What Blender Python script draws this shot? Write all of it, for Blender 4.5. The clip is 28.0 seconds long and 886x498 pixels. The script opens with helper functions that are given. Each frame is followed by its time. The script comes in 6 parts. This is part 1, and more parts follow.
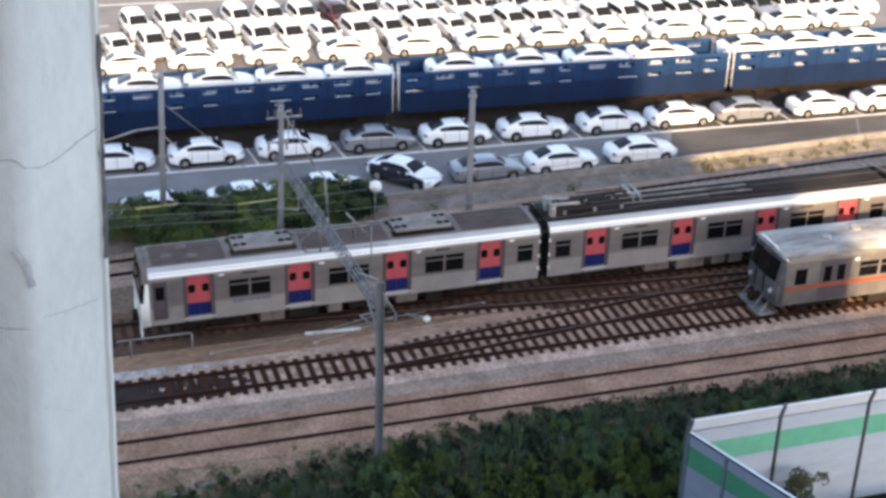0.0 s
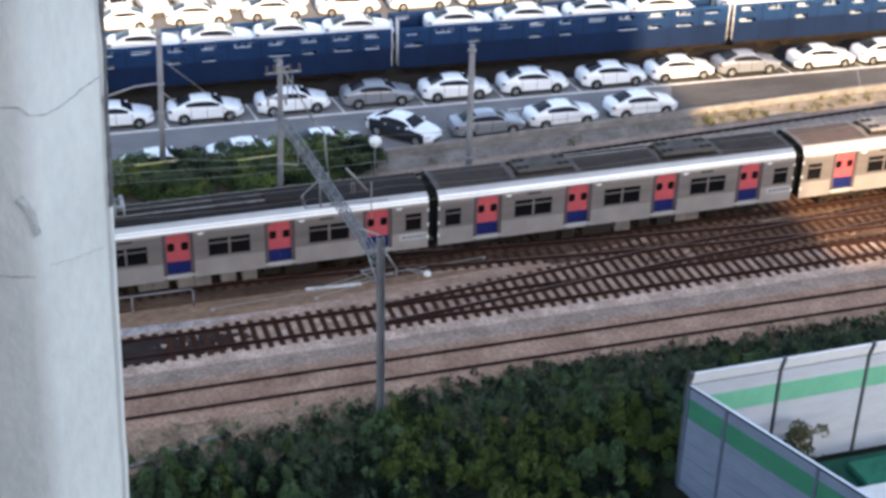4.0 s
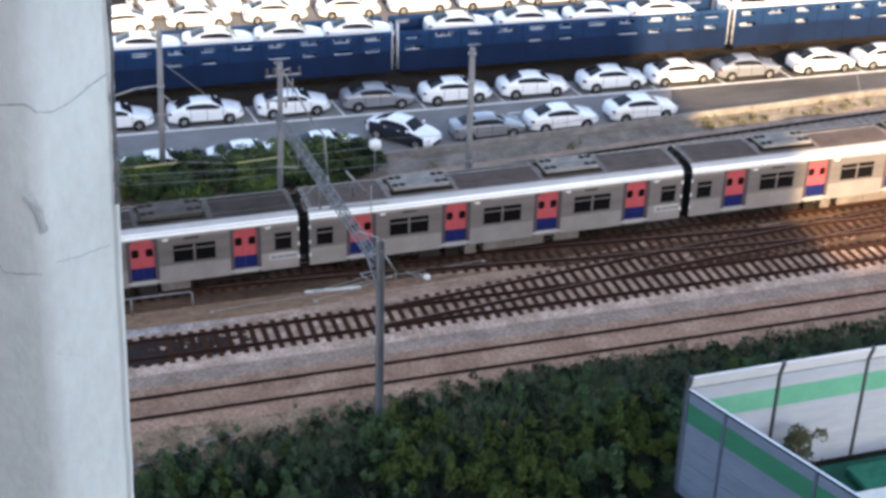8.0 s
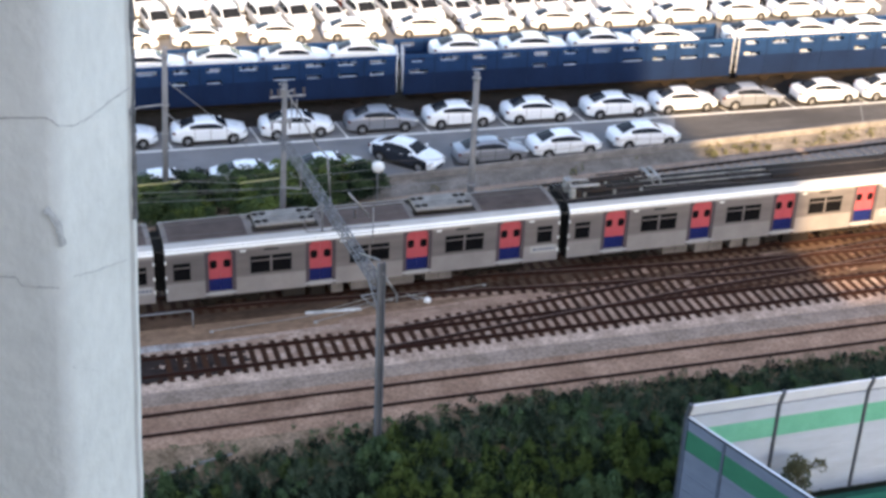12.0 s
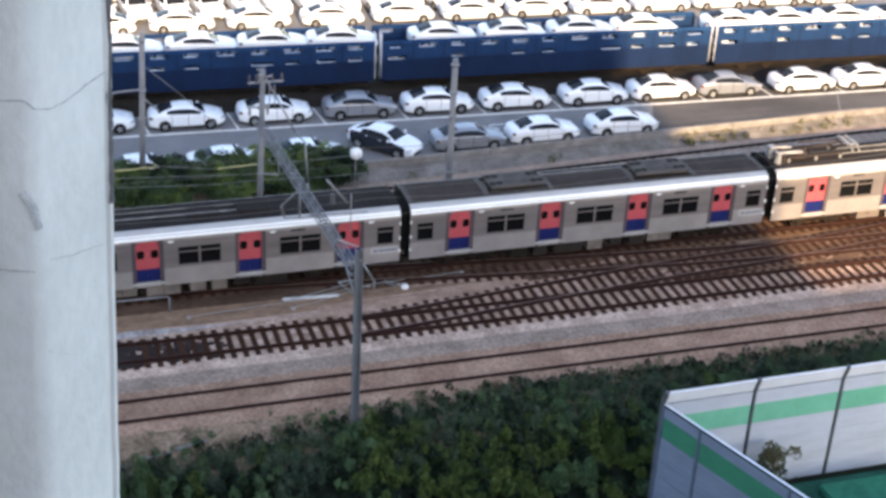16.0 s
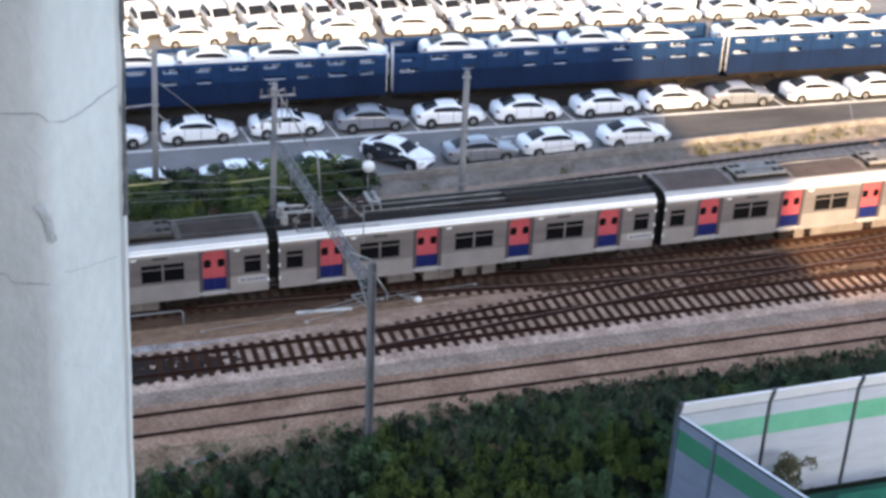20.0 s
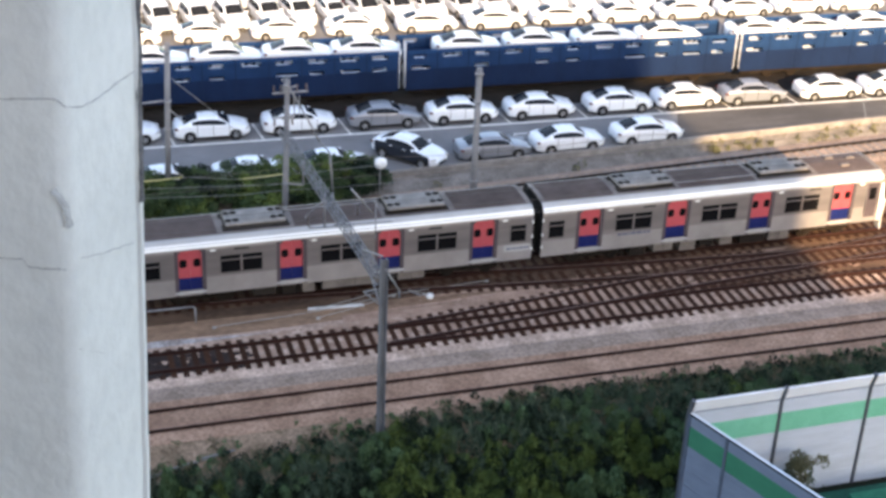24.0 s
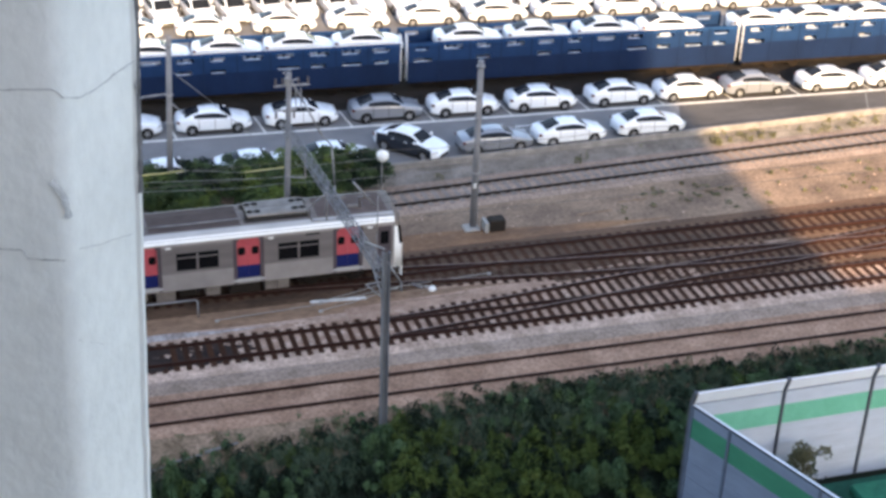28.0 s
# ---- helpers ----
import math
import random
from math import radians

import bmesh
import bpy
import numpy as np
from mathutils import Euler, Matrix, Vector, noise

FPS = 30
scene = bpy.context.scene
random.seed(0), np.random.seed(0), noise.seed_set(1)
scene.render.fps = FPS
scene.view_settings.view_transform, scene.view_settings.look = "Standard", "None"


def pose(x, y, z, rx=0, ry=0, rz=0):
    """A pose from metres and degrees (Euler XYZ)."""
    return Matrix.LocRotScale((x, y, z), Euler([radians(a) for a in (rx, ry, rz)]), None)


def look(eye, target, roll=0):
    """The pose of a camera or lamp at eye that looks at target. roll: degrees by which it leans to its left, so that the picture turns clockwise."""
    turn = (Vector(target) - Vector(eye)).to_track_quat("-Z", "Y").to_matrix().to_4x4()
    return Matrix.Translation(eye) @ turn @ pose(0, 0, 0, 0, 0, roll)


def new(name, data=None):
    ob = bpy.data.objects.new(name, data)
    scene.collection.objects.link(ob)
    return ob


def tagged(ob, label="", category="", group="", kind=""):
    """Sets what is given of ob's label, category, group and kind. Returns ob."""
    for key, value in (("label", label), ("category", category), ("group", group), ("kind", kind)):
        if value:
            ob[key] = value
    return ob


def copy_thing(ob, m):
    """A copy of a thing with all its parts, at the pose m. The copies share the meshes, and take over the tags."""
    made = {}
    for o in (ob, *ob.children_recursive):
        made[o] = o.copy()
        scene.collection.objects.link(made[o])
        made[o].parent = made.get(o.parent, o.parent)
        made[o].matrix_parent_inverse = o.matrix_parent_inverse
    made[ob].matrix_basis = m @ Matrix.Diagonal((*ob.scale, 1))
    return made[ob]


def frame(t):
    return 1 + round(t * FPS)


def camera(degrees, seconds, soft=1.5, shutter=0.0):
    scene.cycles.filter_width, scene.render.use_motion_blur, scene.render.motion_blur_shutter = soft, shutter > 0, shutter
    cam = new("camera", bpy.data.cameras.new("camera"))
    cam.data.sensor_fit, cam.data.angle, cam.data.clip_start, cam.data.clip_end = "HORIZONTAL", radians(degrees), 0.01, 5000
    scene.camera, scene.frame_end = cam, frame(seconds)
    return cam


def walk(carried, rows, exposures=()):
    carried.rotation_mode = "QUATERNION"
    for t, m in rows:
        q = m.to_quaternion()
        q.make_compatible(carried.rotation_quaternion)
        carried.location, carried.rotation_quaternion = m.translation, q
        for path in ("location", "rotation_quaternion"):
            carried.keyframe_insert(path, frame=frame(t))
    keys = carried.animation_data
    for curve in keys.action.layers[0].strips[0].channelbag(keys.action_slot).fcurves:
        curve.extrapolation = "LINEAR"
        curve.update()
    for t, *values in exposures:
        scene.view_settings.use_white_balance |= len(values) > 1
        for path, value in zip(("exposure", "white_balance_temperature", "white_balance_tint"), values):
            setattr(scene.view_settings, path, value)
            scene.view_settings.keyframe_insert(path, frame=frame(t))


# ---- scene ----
cam = camera(33.56, 28.0, soft=3.2)
# seconds, eye, point looked at, roll
PATH = [
    (0, (0.0122, 0.0044, 35.999), (19.063, 59.545, 4.503), 1.69),
    (0.5, (0.0115, 0.0042, 35.998), (19.169, 59.516, 4.512), 1.74),
    (1, (0.0095, 0.0036, 35.995), (18.847, 59.373, 4.051), 1.51),
    (1.5, (0.0084, 0.0038, 35.995), (18.719, 59.131, 3.532), 1.57),
    (2, (0.0083, 0.0034, 35.994), (18.640, 58.974, 3.201), 1.59),
    (2.5, (0.0069, 0.0029, 35.992), (18.437, 58.975, 3.089), 1.44),
    (3, (0.0068, 0.0032, 35.993), (18.441, 58.954, 3.055), 1.42),
    (3.5, (0.0071, 0.0023, 35.992), (18.418, 58.801, 2.769), 1.27),
    (4, (0.0070, 0.0020, 35.992), (18.801, 58.585, 2.602), 1.40),
    (4.5, (0.0087, 0.0011, 35.991), (19.450, 58.420, 2.686), 1.51),
    (6.5, (0.0073, 0.0007, 35.989), (18.902, 58.608, 2.699), 1.40),
    (7, (0.0061, 0.0003, 35.988), (18.713, 58.568, 2.523), 1.21),
    (7.5, (0.0016, 0.0022, 35.989), (18.894, 58.925, 3.261), 1.43),
    (8, (0.0005, 0.0023, 35.988), (18.843, 58.649, 2.739), 1.60),
    (8.5, (-0.0011, 0.0020, 35.987), (18.839, 58.470, 2.423), 1.65),
    (9, (-0.0023, 0.0028, 35.987), (18.810, 58.559, 2.562), 1.72),
    (9.5, (-0.0024, 0.0027, 35.987), (19.793, 58.405, 2.860), 2.34),
    (10, (-0.0028, 0.0030, 35.987), (19.698, 58.418, 2.827), 2.68),
    (10.5, (-0.0070, 0.0047, 35.988), (19.037, 59.001, 3.480), 2.59),
    (11, (-0.0100, 0.0051, 35.987), (19.181, 59.162, 3.860), 2.74),
    (11.5, (-0.0128, 0.0049, 35.985), (19.031, 59.266, 3.962), 2.65),
    (12, (-0.0135, 0.0053, 35.985), (18.901, 59.178, 3.723), 2.54),
    (12.5, (-0.0141, 0.0058, 35.986), (18.720, 59.084, 3.448), 2.50),
    (14.5, (-0.0124, 0.0049, 35.985), (19.793, 58.549, 3.117), 3.19),
    (15, (-0.0103, 0.0043, 35.985), (19.928, 58.395, 2.926), 3.17),
    (15.5, (-0.0119, 0.0048, 35.985), (19.862, 58.637, 3.315), 3.13),
    (16, (-0.0135, 0.0048, 35.984), (19.856, 58.583, 3.215), 3.25),
    (16.5, (-0.0117, 0.0038, 35.983), (19.577, 58.634, 3.139), 2.91),
    (17, (-0.0133, 0.0040, 35.983), (19.398, 58.697, 3.146), 2.92),
    (17.5, (-0.0136, 0.0040, 35.983), (19.453, 58.524, 2.870), 2.95),
    (18, (-0.0128, 0.0035, 35.982), (19.535, 58.575, 3.009), 2.99),
    (18.5, (-0.0126, 0.0035, 35.982), (19.456, 58.606, 3.017), 2.89),
    (19, (-0.0116, 0.0031, 35.982), (19.787, 58.587, 3.181), 2.85),
    (19.5, (-0.0127, 0.0038, 35.983), (19.500, 58.941, 3.647), 2.58),
    (20, (-0.0143, 0.0038, 35.982), (19.326, 59.032, 3.708), 2.58),
    (20.5, (-0.0152, 0.0026, 35.979), (19.290, 58.888, 3.424), 2.66),
    (22.5, (-0.0146, 0.0015, 35.978), (18.608, 58.838, 2.941), 2.41),
    (23, (-0.0161, 0.0015, 35.977), (18.785, 59.153, 3.610), 2.54),
    (23.5, (-0.0167, 0.0011, 35.975), (18.954, 59.253, 3.892), 2.57),
    (24, (-0.0184, 0.0005, 35.974), (18.767, 59.126, 3.551), 2.50),
    (24.5, (-0.0185, 0.0005, 35.974), (18.896, 59.129, 3.630), 2.50),
    (25, (-0.0160, -0.0004, 35.974), (18.607, 59.146, 3.494), 2.34),
    (25.5, (-0.0153, -0.0005, 35.974), (18.889, 59.182, 3.724), 2.45),
    (26, (-0.0156, -0.0009, 35.973), (18.632, 59.194, 3.596), 2.30),
    (26.5, (-0.0166, -0.0014, 35.972), (18.470, 59.126, 3.381), 2.29),
    (27, (-0.0179, -0.0014, 35.971), (18.469, 59.027, 3.201), 2.29),
    (27.5, (-0.0167, -0.0016, 35.972), (18.564, 59.014, 3.231), 2.25),
    (28, (-0.0158, -0.0018, 35.972), (18.631, 58.994, 3.234), 2.27),
]
walk(cam, [(t, look(e, g, r)) for t, e, g, r in PATH], [(0, 2.62, 7400, 14), (2, 2.63, 7400, 14), (3.5, 2.67, 7300, 14), (10, 2.7, 7300, 14), (12, 2.71, 7400, 14), (14.5, 2.68, 7200, 14), (19, 2.68, 7150, 14), (20.5, 2.7, 7250, 14), (23, 2.74, 7450, 14), (25, 2.78, 7550, 14), (28, 2.74, 7350, 14)])

# ---- light: a low evening sun behind the block that the camera stands in ----
SUN_TO = Vector((0.04, 1.0, 0)).normalized()
ELEV = 22.0
world = bpy.data.worlds.new("sky")
scene.world = world
world.use_nodes = True
wn, wl = world.node_tree.nodes, world.node_tree.links
sky = wn.new("ShaderNodeTexSky")
sky.sky_type, sky.sun_disc = "NISHITA", False
sky.sun_elevation, sky.sun_rotation = radians(ELEV), math.atan2(-SUN_TO.x, -SUN_TO.y)
wn["Background"].inputs["Strength"].default_value = 0.085
wl.new(sky.outputs["Color"], wn["Background"].inputs["Color"])
sun_data = bpy.data.lights.new("sun", "SUN")
sun_data.energy, sun_data.angle, sun_data.color = 1.9, radians(0.8), (1.0, 0.755, 0.46)
sun = new("sun", sun_data)
way = Vector((SUN_TO.x, SUN_TO.y, -math.tan(radians(ELEV))))
sun.matrix_world = Matrix.Translation((0, -40, 80)) @ way.to_track_quat("-Z", "Y").to_matrix().to_4x4()


# ---- materials ----
def mat(name, a, b=None, scale=1.0, fine=25.0, rough=0.8, metal=0.0, bump=0.15, grain=0.12, stretch=(1, 1, 1), spec=0.18, coat=0.0, vary=0.0):
    """Two-scale procedural surface: a large blotch between a and b, a fine grain on top, relief from the grain."""
    m = bpy.data.materials.new(name)
    m.use_nodes = True
    n, l = m.node_tree.nodes, m.node_tree.links
    p = n["Principled BSDF"]
    p.inputs["Metallic"].default_value = metal
    p.inputs["Specular IOR Level"].default_value = spec
    p.inputs["Coat Weight"].default_value = coat
    b = b or tuple(c * 0.8 for c in a)
    co = n.new("ShaderNodeTexCoord")
    mp = n.new("ShaderNodeMapping")
    mp.inputs["Scale"].default_value = stretch
    l.new(co.outputs["Object"], mp.inputs["Vector"])
    big = n.new("ShaderNodeTexNoise")
    big.inputs["Scale"].default_value, big.inputs["Detail"].default_value, big.inputs["Roughness"].default_value = scale, 6, 0.65
    l.new(mp.outputs["Vector"], big.inputs["Vector"])
    ramp = n.new("ShaderNodeMapRange")
    ramp.inputs["From Min"].default_value, ramp.inputs["From Max"].default_value = 0.36, 0.64
    l.new(big.outputs["Fac"], ramp.inputs["Value"])
    mix = n.new("ShaderNodeMix")
    mix.data_type = "RGBA"
    mix.inputs["A"].default_value, mix.inputs["B"].default_value = (*a, 1), (*b, 1)
    l.new(ramp.outputs["Result"], mix.inputs["Factor"])
    small = n.new("ShaderNodeTexNoise")
    small.inputs["Scale"].default_value, small.inputs["Detail"].default_value = fine, 4
    l.new(mp.outputs["Vector"], small.inputs["Vector"])
    val = n.new("ShaderNodeMapRange")
    val.inputs["From Min"].default_value, val.inputs["From Max"].default_value = 0.3, 0.7
    val.inputs["To Min"].default_value, val.inputs["To Max"].default_value = 1 - grain, 1 + grain
    l.new(small.outputs["Fac"], val.inputs["Value"])
    hsv = n.new("ShaderNodeHueSaturation")
    l.new(mix.outputs["Result"], hsv.inputs["Color"])
    if vary:
        info = n.new("ShaderNodeObjectInfo")
        rnd = n.new("ShaderNodeMapRange")
        rnd.inputs["To Min"].default_value, rnd.inputs["To Max"].default_value = 1 - vary, 1 + vary
        l.new(info.outputs["Random"], rnd.inputs["Value"])
        mul = n.new("ShaderNodeMath")
        mul.operation = "MULTIPLY"
        l.new(val.outputs["Result"], mul.inputs[0])
        l.new(rnd.outputs["Result"], mul.inputs[1])
        l.new(mul.outputs["Value"], hsv.inputs["Value"])
    else:
        l.new(val.outputs["Result"], hsv.inputs["Value"])
    l.new(hsv.outputs["Color"], p.inputs["Base Color"])
    rr = n.new("ShaderNodeMapRange")
    rr.inputs["To Min"].default_value, rr.inputs["To Max"].default_value = max(0.02, rough - 0.1), min(1, rough + 0.1)
    l.new(big.outputs["Fac"], rr.inputs["Value"])
    l.new(rr.outputs["Result"], p.inputs["Roughness"])
    if bump:
        bp = n.new("ShaderNodeBump")
        bp.inputs["Strength"].default_value, bp.inputs["Distance"].default_value = min(1, bump), 0.03
        l.new(small.outputs["Fac"], bp.inputs["Height"])
        l.new(bp.outputs["Normal"], p.inputs["Normal"])
    return m


M_TAN = mat("trodden_tan_soil", (0.3, 0.207, 0.147), (0.155, 0.107, 0.08), 0.4, 6, 0.95, bump=0.7, grain=0.34, stretch=(0.7, 1.1, 1))
M_SOIL = mat("yard_soil", (0.2, 0.142, 0.105), (0.1, 0.07, 0.052), 0.4, 6, 0.95, bump=0.7, grain=0.34, stretch=(0.7, 1.1, 1))
M_BALLAST = mat("ballast", (0.4, 0.245, 0.172), (0.255, 0.147, 0.1), 0.5, 6.5, 0.95, bump=0.9, grain=0.32)
M_PALE = mat("pale_ballast", (0.56, 0.405, 0.325), (0.35, 0.245, 0.19), 0.6, 6.5, 0.95, bump=0.9, grain=0.34)
M_GREYSTONE = mat("grey_crushed_stone", (0.36, 0.262, 0.21), (0.245, 0.178, 0.14), 0.6, 6.5, 0.95, bump=0.9, grain=0.32)
M_STONEGREY = mat("pale_grey_stones", (0.5, 0.47, 0.47), (0.28, 0.235, 0.215), 1.1, 7, 0.95, bump=0.9, grain=0.34)
M_DUSTSHADE = mat("dust_and_shade_ground", (0.115, 0.07, 0.047), (0.058, 0.036, 0.025), 0.6, 9, 0.95, bump=0.7, grain=0.3, stretch=(0.4, 1.2, 1))
M_BANK = mat("bank_gravel", (0.33, 0.22, 0.155), (0.18, 0.122, 0.08), 0.7, 6.5, 0.95, bump=0.9, grain=0.35)
M_TRODDEN = mat("trodden_brown_soil", (0.31, 0.2, 0.135), (0.17, 0.104, 0.07), 0.5, 7, 0.95, bump=0.6, grain=0.3, stretch=(0.4, 1.3, 1))
M_BROWNSTONE = mat("iron_dusted_ballast", (0.44, 0.295, 0.225), (0.26, 0.168, 0.125), 0.9, 14, 0.95, bump=0.8, grain=0.3)
M_RUSTBED = mat("rusty_ballast", (0.165, 0.097, 0.062), (0.088, 0.054, 0.037), 0.5, 12, 0.95, bump=0.8, grain=0.3, stretch=(0.5, 1.2, 1))
M_TIE = mat("creosoted_timber", (0.04, 0.0165, 0.009), (0.056, 0.023, 0.012), 3, 30, 0.9, bump=0.4, grain=0.2, vary=0.25)
M_CTIE = mat("concrete_sleeper", (0.27, 0.228, 0.203), (0.205, 0.172, 0.155), 2, 30, 0.9, bump=0.3, vary=0.12)
M_RAIL = mat("rusty_rail", (0.042, 0.0165, 0.0125), (0.028, 0.0115, 0.009), 2, 40, 0.75, 0.2, bump=0.2)
M_RAILTOP = mat("rail_head", (0.05, 0.024, 0.018), (0.035, 0.016, 0.013), 2, 40, 0.55, 0.3, bump=0.05)
M_RAILWORN = mat("worn_rail_head", (0.22, 0.16, 0.14), (0.14, 0.1, 0.088), 2, 40, 0.5, 0.3, bump=0.05)
M_ASPHALT = mat("asphalt", (0.207, 0.207, 0.216), (0.155, 0.155, 0.162), 0.3, 18, 0.9, bump=0.3, grain=0.15)
M_BROWNASPHALT = mat("dark_brown_asphalt", (0.1, 0.096, 0.097), (0.066, 0.063, 0.064), 0.35, 14, 0.9, bump=0.3, grain=0.18, stretch=(0.5, 1.2, 1))
M_LINE = mat("road_paint", (0.75, 0.75, 0.74), (0.55, 0.55, 0.54), 2, 20, 0.7, bump=0.1)
M_KERB = mat("kerb_concrete", (0.28, 0.262, 0.25), (0.18, 0.168, 0.16), 1.2, 20, 0.9, bump=0.3)
M_PLASTER = mat("painted_plaster", (0.815, 0.825, 0.8), (0.69, 0.7, 0.68), 4.5, 60, 0.75, bump=0.12, grain=0.03, stretch=(1, 1, 0.8))
M_CRACK = mat("plaster_crack", (0.45, 0.455, 0.45), (0.54, 0.545, 0.54), 20, 90, 0.95, bump=0.3)
M_STAIN = mat("peeled_edge", (0.1, 0.1, 0.105), (0.2, 0.2, 0.205), 14, 80, 0.9, bump=0.4)
M_CONC = mat("concrete", (0.38, 0.37, 0.35), (0.3, 0.29, 0.28), 0.6, 14, 0.9, bump=0.3)
M_WALL = mat("facade_paint", (0.56, 0.54, 0.51), (0.48, 0.465, 0.44), 0.2, 8, 0.85, bump=0.1)
M_STEEL = mat("stainless_steel", (0.278, 0.25, 0.25), (0.203, 0.182, 0.183), 0.5, 40, 0.38, 0.55, bump=0.03, grain=0.03, stretch=(0.3, 1, 3), spec=0.5)
# white for fittings; on the cantrail it paints in the sky's sheen
M_CANT = mat("white_and_cantrail_sheen", (0.9, 0.9, 0.9), (0.86, 0.86, 0.86), 0.6, 30, 0.25, 0.0, bump=0.02, grain=0.02, spec=0.5)
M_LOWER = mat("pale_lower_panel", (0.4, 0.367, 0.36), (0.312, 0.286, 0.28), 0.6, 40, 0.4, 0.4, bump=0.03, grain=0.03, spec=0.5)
M_EAVE = mat("grey_cantrail", (0.5, 0.49, 0.485), (0.42, 0.41, 0.405), 0.6, 30, 0.4, 0.2, bump=0.02, grain=0.04)
M_ROOFDARK = mat("pantograph_roof", (0.02, 0.0175, 0.0175), (0.032, 0.027, 0.027), 0.6, 18, 0.85, bump=0.15, spec=0.05)
M_ROOF = mat("train_roof_paint", (0.118, 0.09, 0.084), (0.08, 0.062, 0.058), 0.8, 20, 0.85, bump=0.15, vary=0.2, spec=0.05)
M_ROOFGREY = mat("dark_grey_roof", (0.06, 0.047, 0.044), (0.04, 0.032, 0.03), 0.8, 20, 0.85, bump=0.15, spec=0.05)
M_ACDARK = mat("sooty_aircon_casing", (0.1, 0.085, 0.078), (0.06, 0.052, 0.048), 1.5, 25, 0.7, bump=0.05)
M_ROOFEDGE = mat("roof_margin", (0.2, 0.172, 0.162), (0.135, 0.116, 0.11), 1.0, 25, 0.7, bump=0.1)
M_RED = mat("door_red", (0.46, 0.085, 0.1), (0.395, 0.07, 0.083), 2, 30, 0.45, bump=0.02, grain=0.04)
M_BLUE = mat("door_blue", (0.009, 0.0165, 0.1), (0.0075, 0.0135, 0.08), 2, 30, 0.45, bump=0.02, grain=0.04)
M_GLASS = mat("tinted_glass", (0.004, 0.004, 0.005), (0.007, 0.007, 0.008), 1, 20, 0.15, 0.0, spec=0.14, bump=0.0, grain=0.02)
M_CARGLASS = mat("car_glass", (0.012, 0.0135, 0.0165), (0.018, 0.02, 0.024), 1, 20, 0.15, 0.0, spec=0.14, bump=0.0, grain=0.02)
M_FRAME = mat("window_rubber", (0.03, 0.03, 0.03), (0.04, 0.04, 0.04), 5, 40, 0.7, bump=0.05)
M_AC = mat("aircon_casing", (0.3, 0.275, 0.26), (0.205, 0.187, 0.177), 1.5, 25, 0.6, 0.2, bump=0.05)
M_DARK = mat("underframe_grime", (0.011, 0.008, 0.0065), (0.02, 0.0145, 0.011), 1.5, 20, 0.9, bump=0.2)
M_SKIRT = mat("dusty_equipment_case", (0.2, 0.168, 0.15), (0.12, 0.1, 0.088), 1.2, 20, 0.75, bump=0.08, grain=0.15)
M_BOX = mat("equipment_box", (0.028, 0.022, 0.018), (0.02, 0.016, 0.013), 1.5, 20, 0.8, bump=0.1)
M_RUBBER = mat("black_rubber", (0.01, 0.01, 0.01), (0.016, 0.016, 0.016), 4, 40, 0.85, bump=0.1)
M_WHITE = mat("white_car_paint", (0.79, 0.82, 0.865), (0.75, 0.78, 0.825), 0.8, 30, 0.28, 0.0, bump=0.0, grain=0.01, coat=0.6, spec=0.5)
M_SILVER = mat("silver_car_paint", (0.3, 0.315, 0.35), (0.26, 0.275, 0.31), 0.8, 30, 0.3, 0.4, bump=0.0, grain=0.01, coat=0.6, spec=0.5)
M_BLACKP = mat("black_car_paint", (0.02, 0.024, 0.034), (0.026, 0.03, 0.042), 0.8, 30, 0.2, 0.0, bump=0.0, grain=0.01, coat=0.1, spec=0.2)
M_RIM = mat("alloy_rim", (0.45, 0.45, 0.46), (0.36, 0.36, 0.37), 6, 40, 0.4, 0.6, bump=0.05)
M_LAMP = mat("lamp_glass", (0.55, 0.56, 0.57), (0.5, 0.51, 0.52), 3, 40, 0.15, 0.2, bump=0, spec=0.5)
M_TAIL = mat("tail_lamp", (0.12, 0.028, 0.026), (0.09, 0.022, 0.02), 3, 40, 0.2, bump=0)
# one blue in three tones: the sides' fade of light is painted in
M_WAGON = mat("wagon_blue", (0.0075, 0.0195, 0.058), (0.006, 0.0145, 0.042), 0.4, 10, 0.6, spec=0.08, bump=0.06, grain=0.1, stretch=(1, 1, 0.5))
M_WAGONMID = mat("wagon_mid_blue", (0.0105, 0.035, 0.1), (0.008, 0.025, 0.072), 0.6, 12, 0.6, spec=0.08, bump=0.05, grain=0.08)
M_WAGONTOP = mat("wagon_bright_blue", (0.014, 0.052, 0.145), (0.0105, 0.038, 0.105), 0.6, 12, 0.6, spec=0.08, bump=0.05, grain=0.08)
M_LADDER = mat("white_ladder_paint", (0.62, 0.65, 0.7), (0.48, 0.5, 0.55), 3, 25, 0.55, bump=0.05)
M_SLOTGLINT = mat("slot_glint_pale", (0.42, 0.5, 0.62), (0.2, 0.28, 0.42), 3, 25, 0.5, 0.0, bump=0.05)
M_GALV = mat("galvanised_steel", (0.3, 0.3, 0.315), (0.2, 0.2, 0.212), 2, 25, 0.55, 0.4, bump=0.05, spec=0.5)
M_GANTRYPOST = mat("painted_gantry_steel", (0.175, 0.182, 0.2), (0.115, 0.12, 0.135), 1.5, 25, 0.6, 0.0, bump=0.05, stretch=(1, 1, 0.3))
M_POLE = mat("concrete_pole", (0.22, 0.222, 0.238), (0.16, 0.162, 0.176), 1.5, 30, 0.8, bump=0.1, stretch=(1, 1, 0.3))
M_BEAM = mat("weathered_lattice_steel", (0.2, 0.203, 0.222), (0.12, 0.123, 0.138), 2, 25, 0.6, 0.2, bump=0.05)
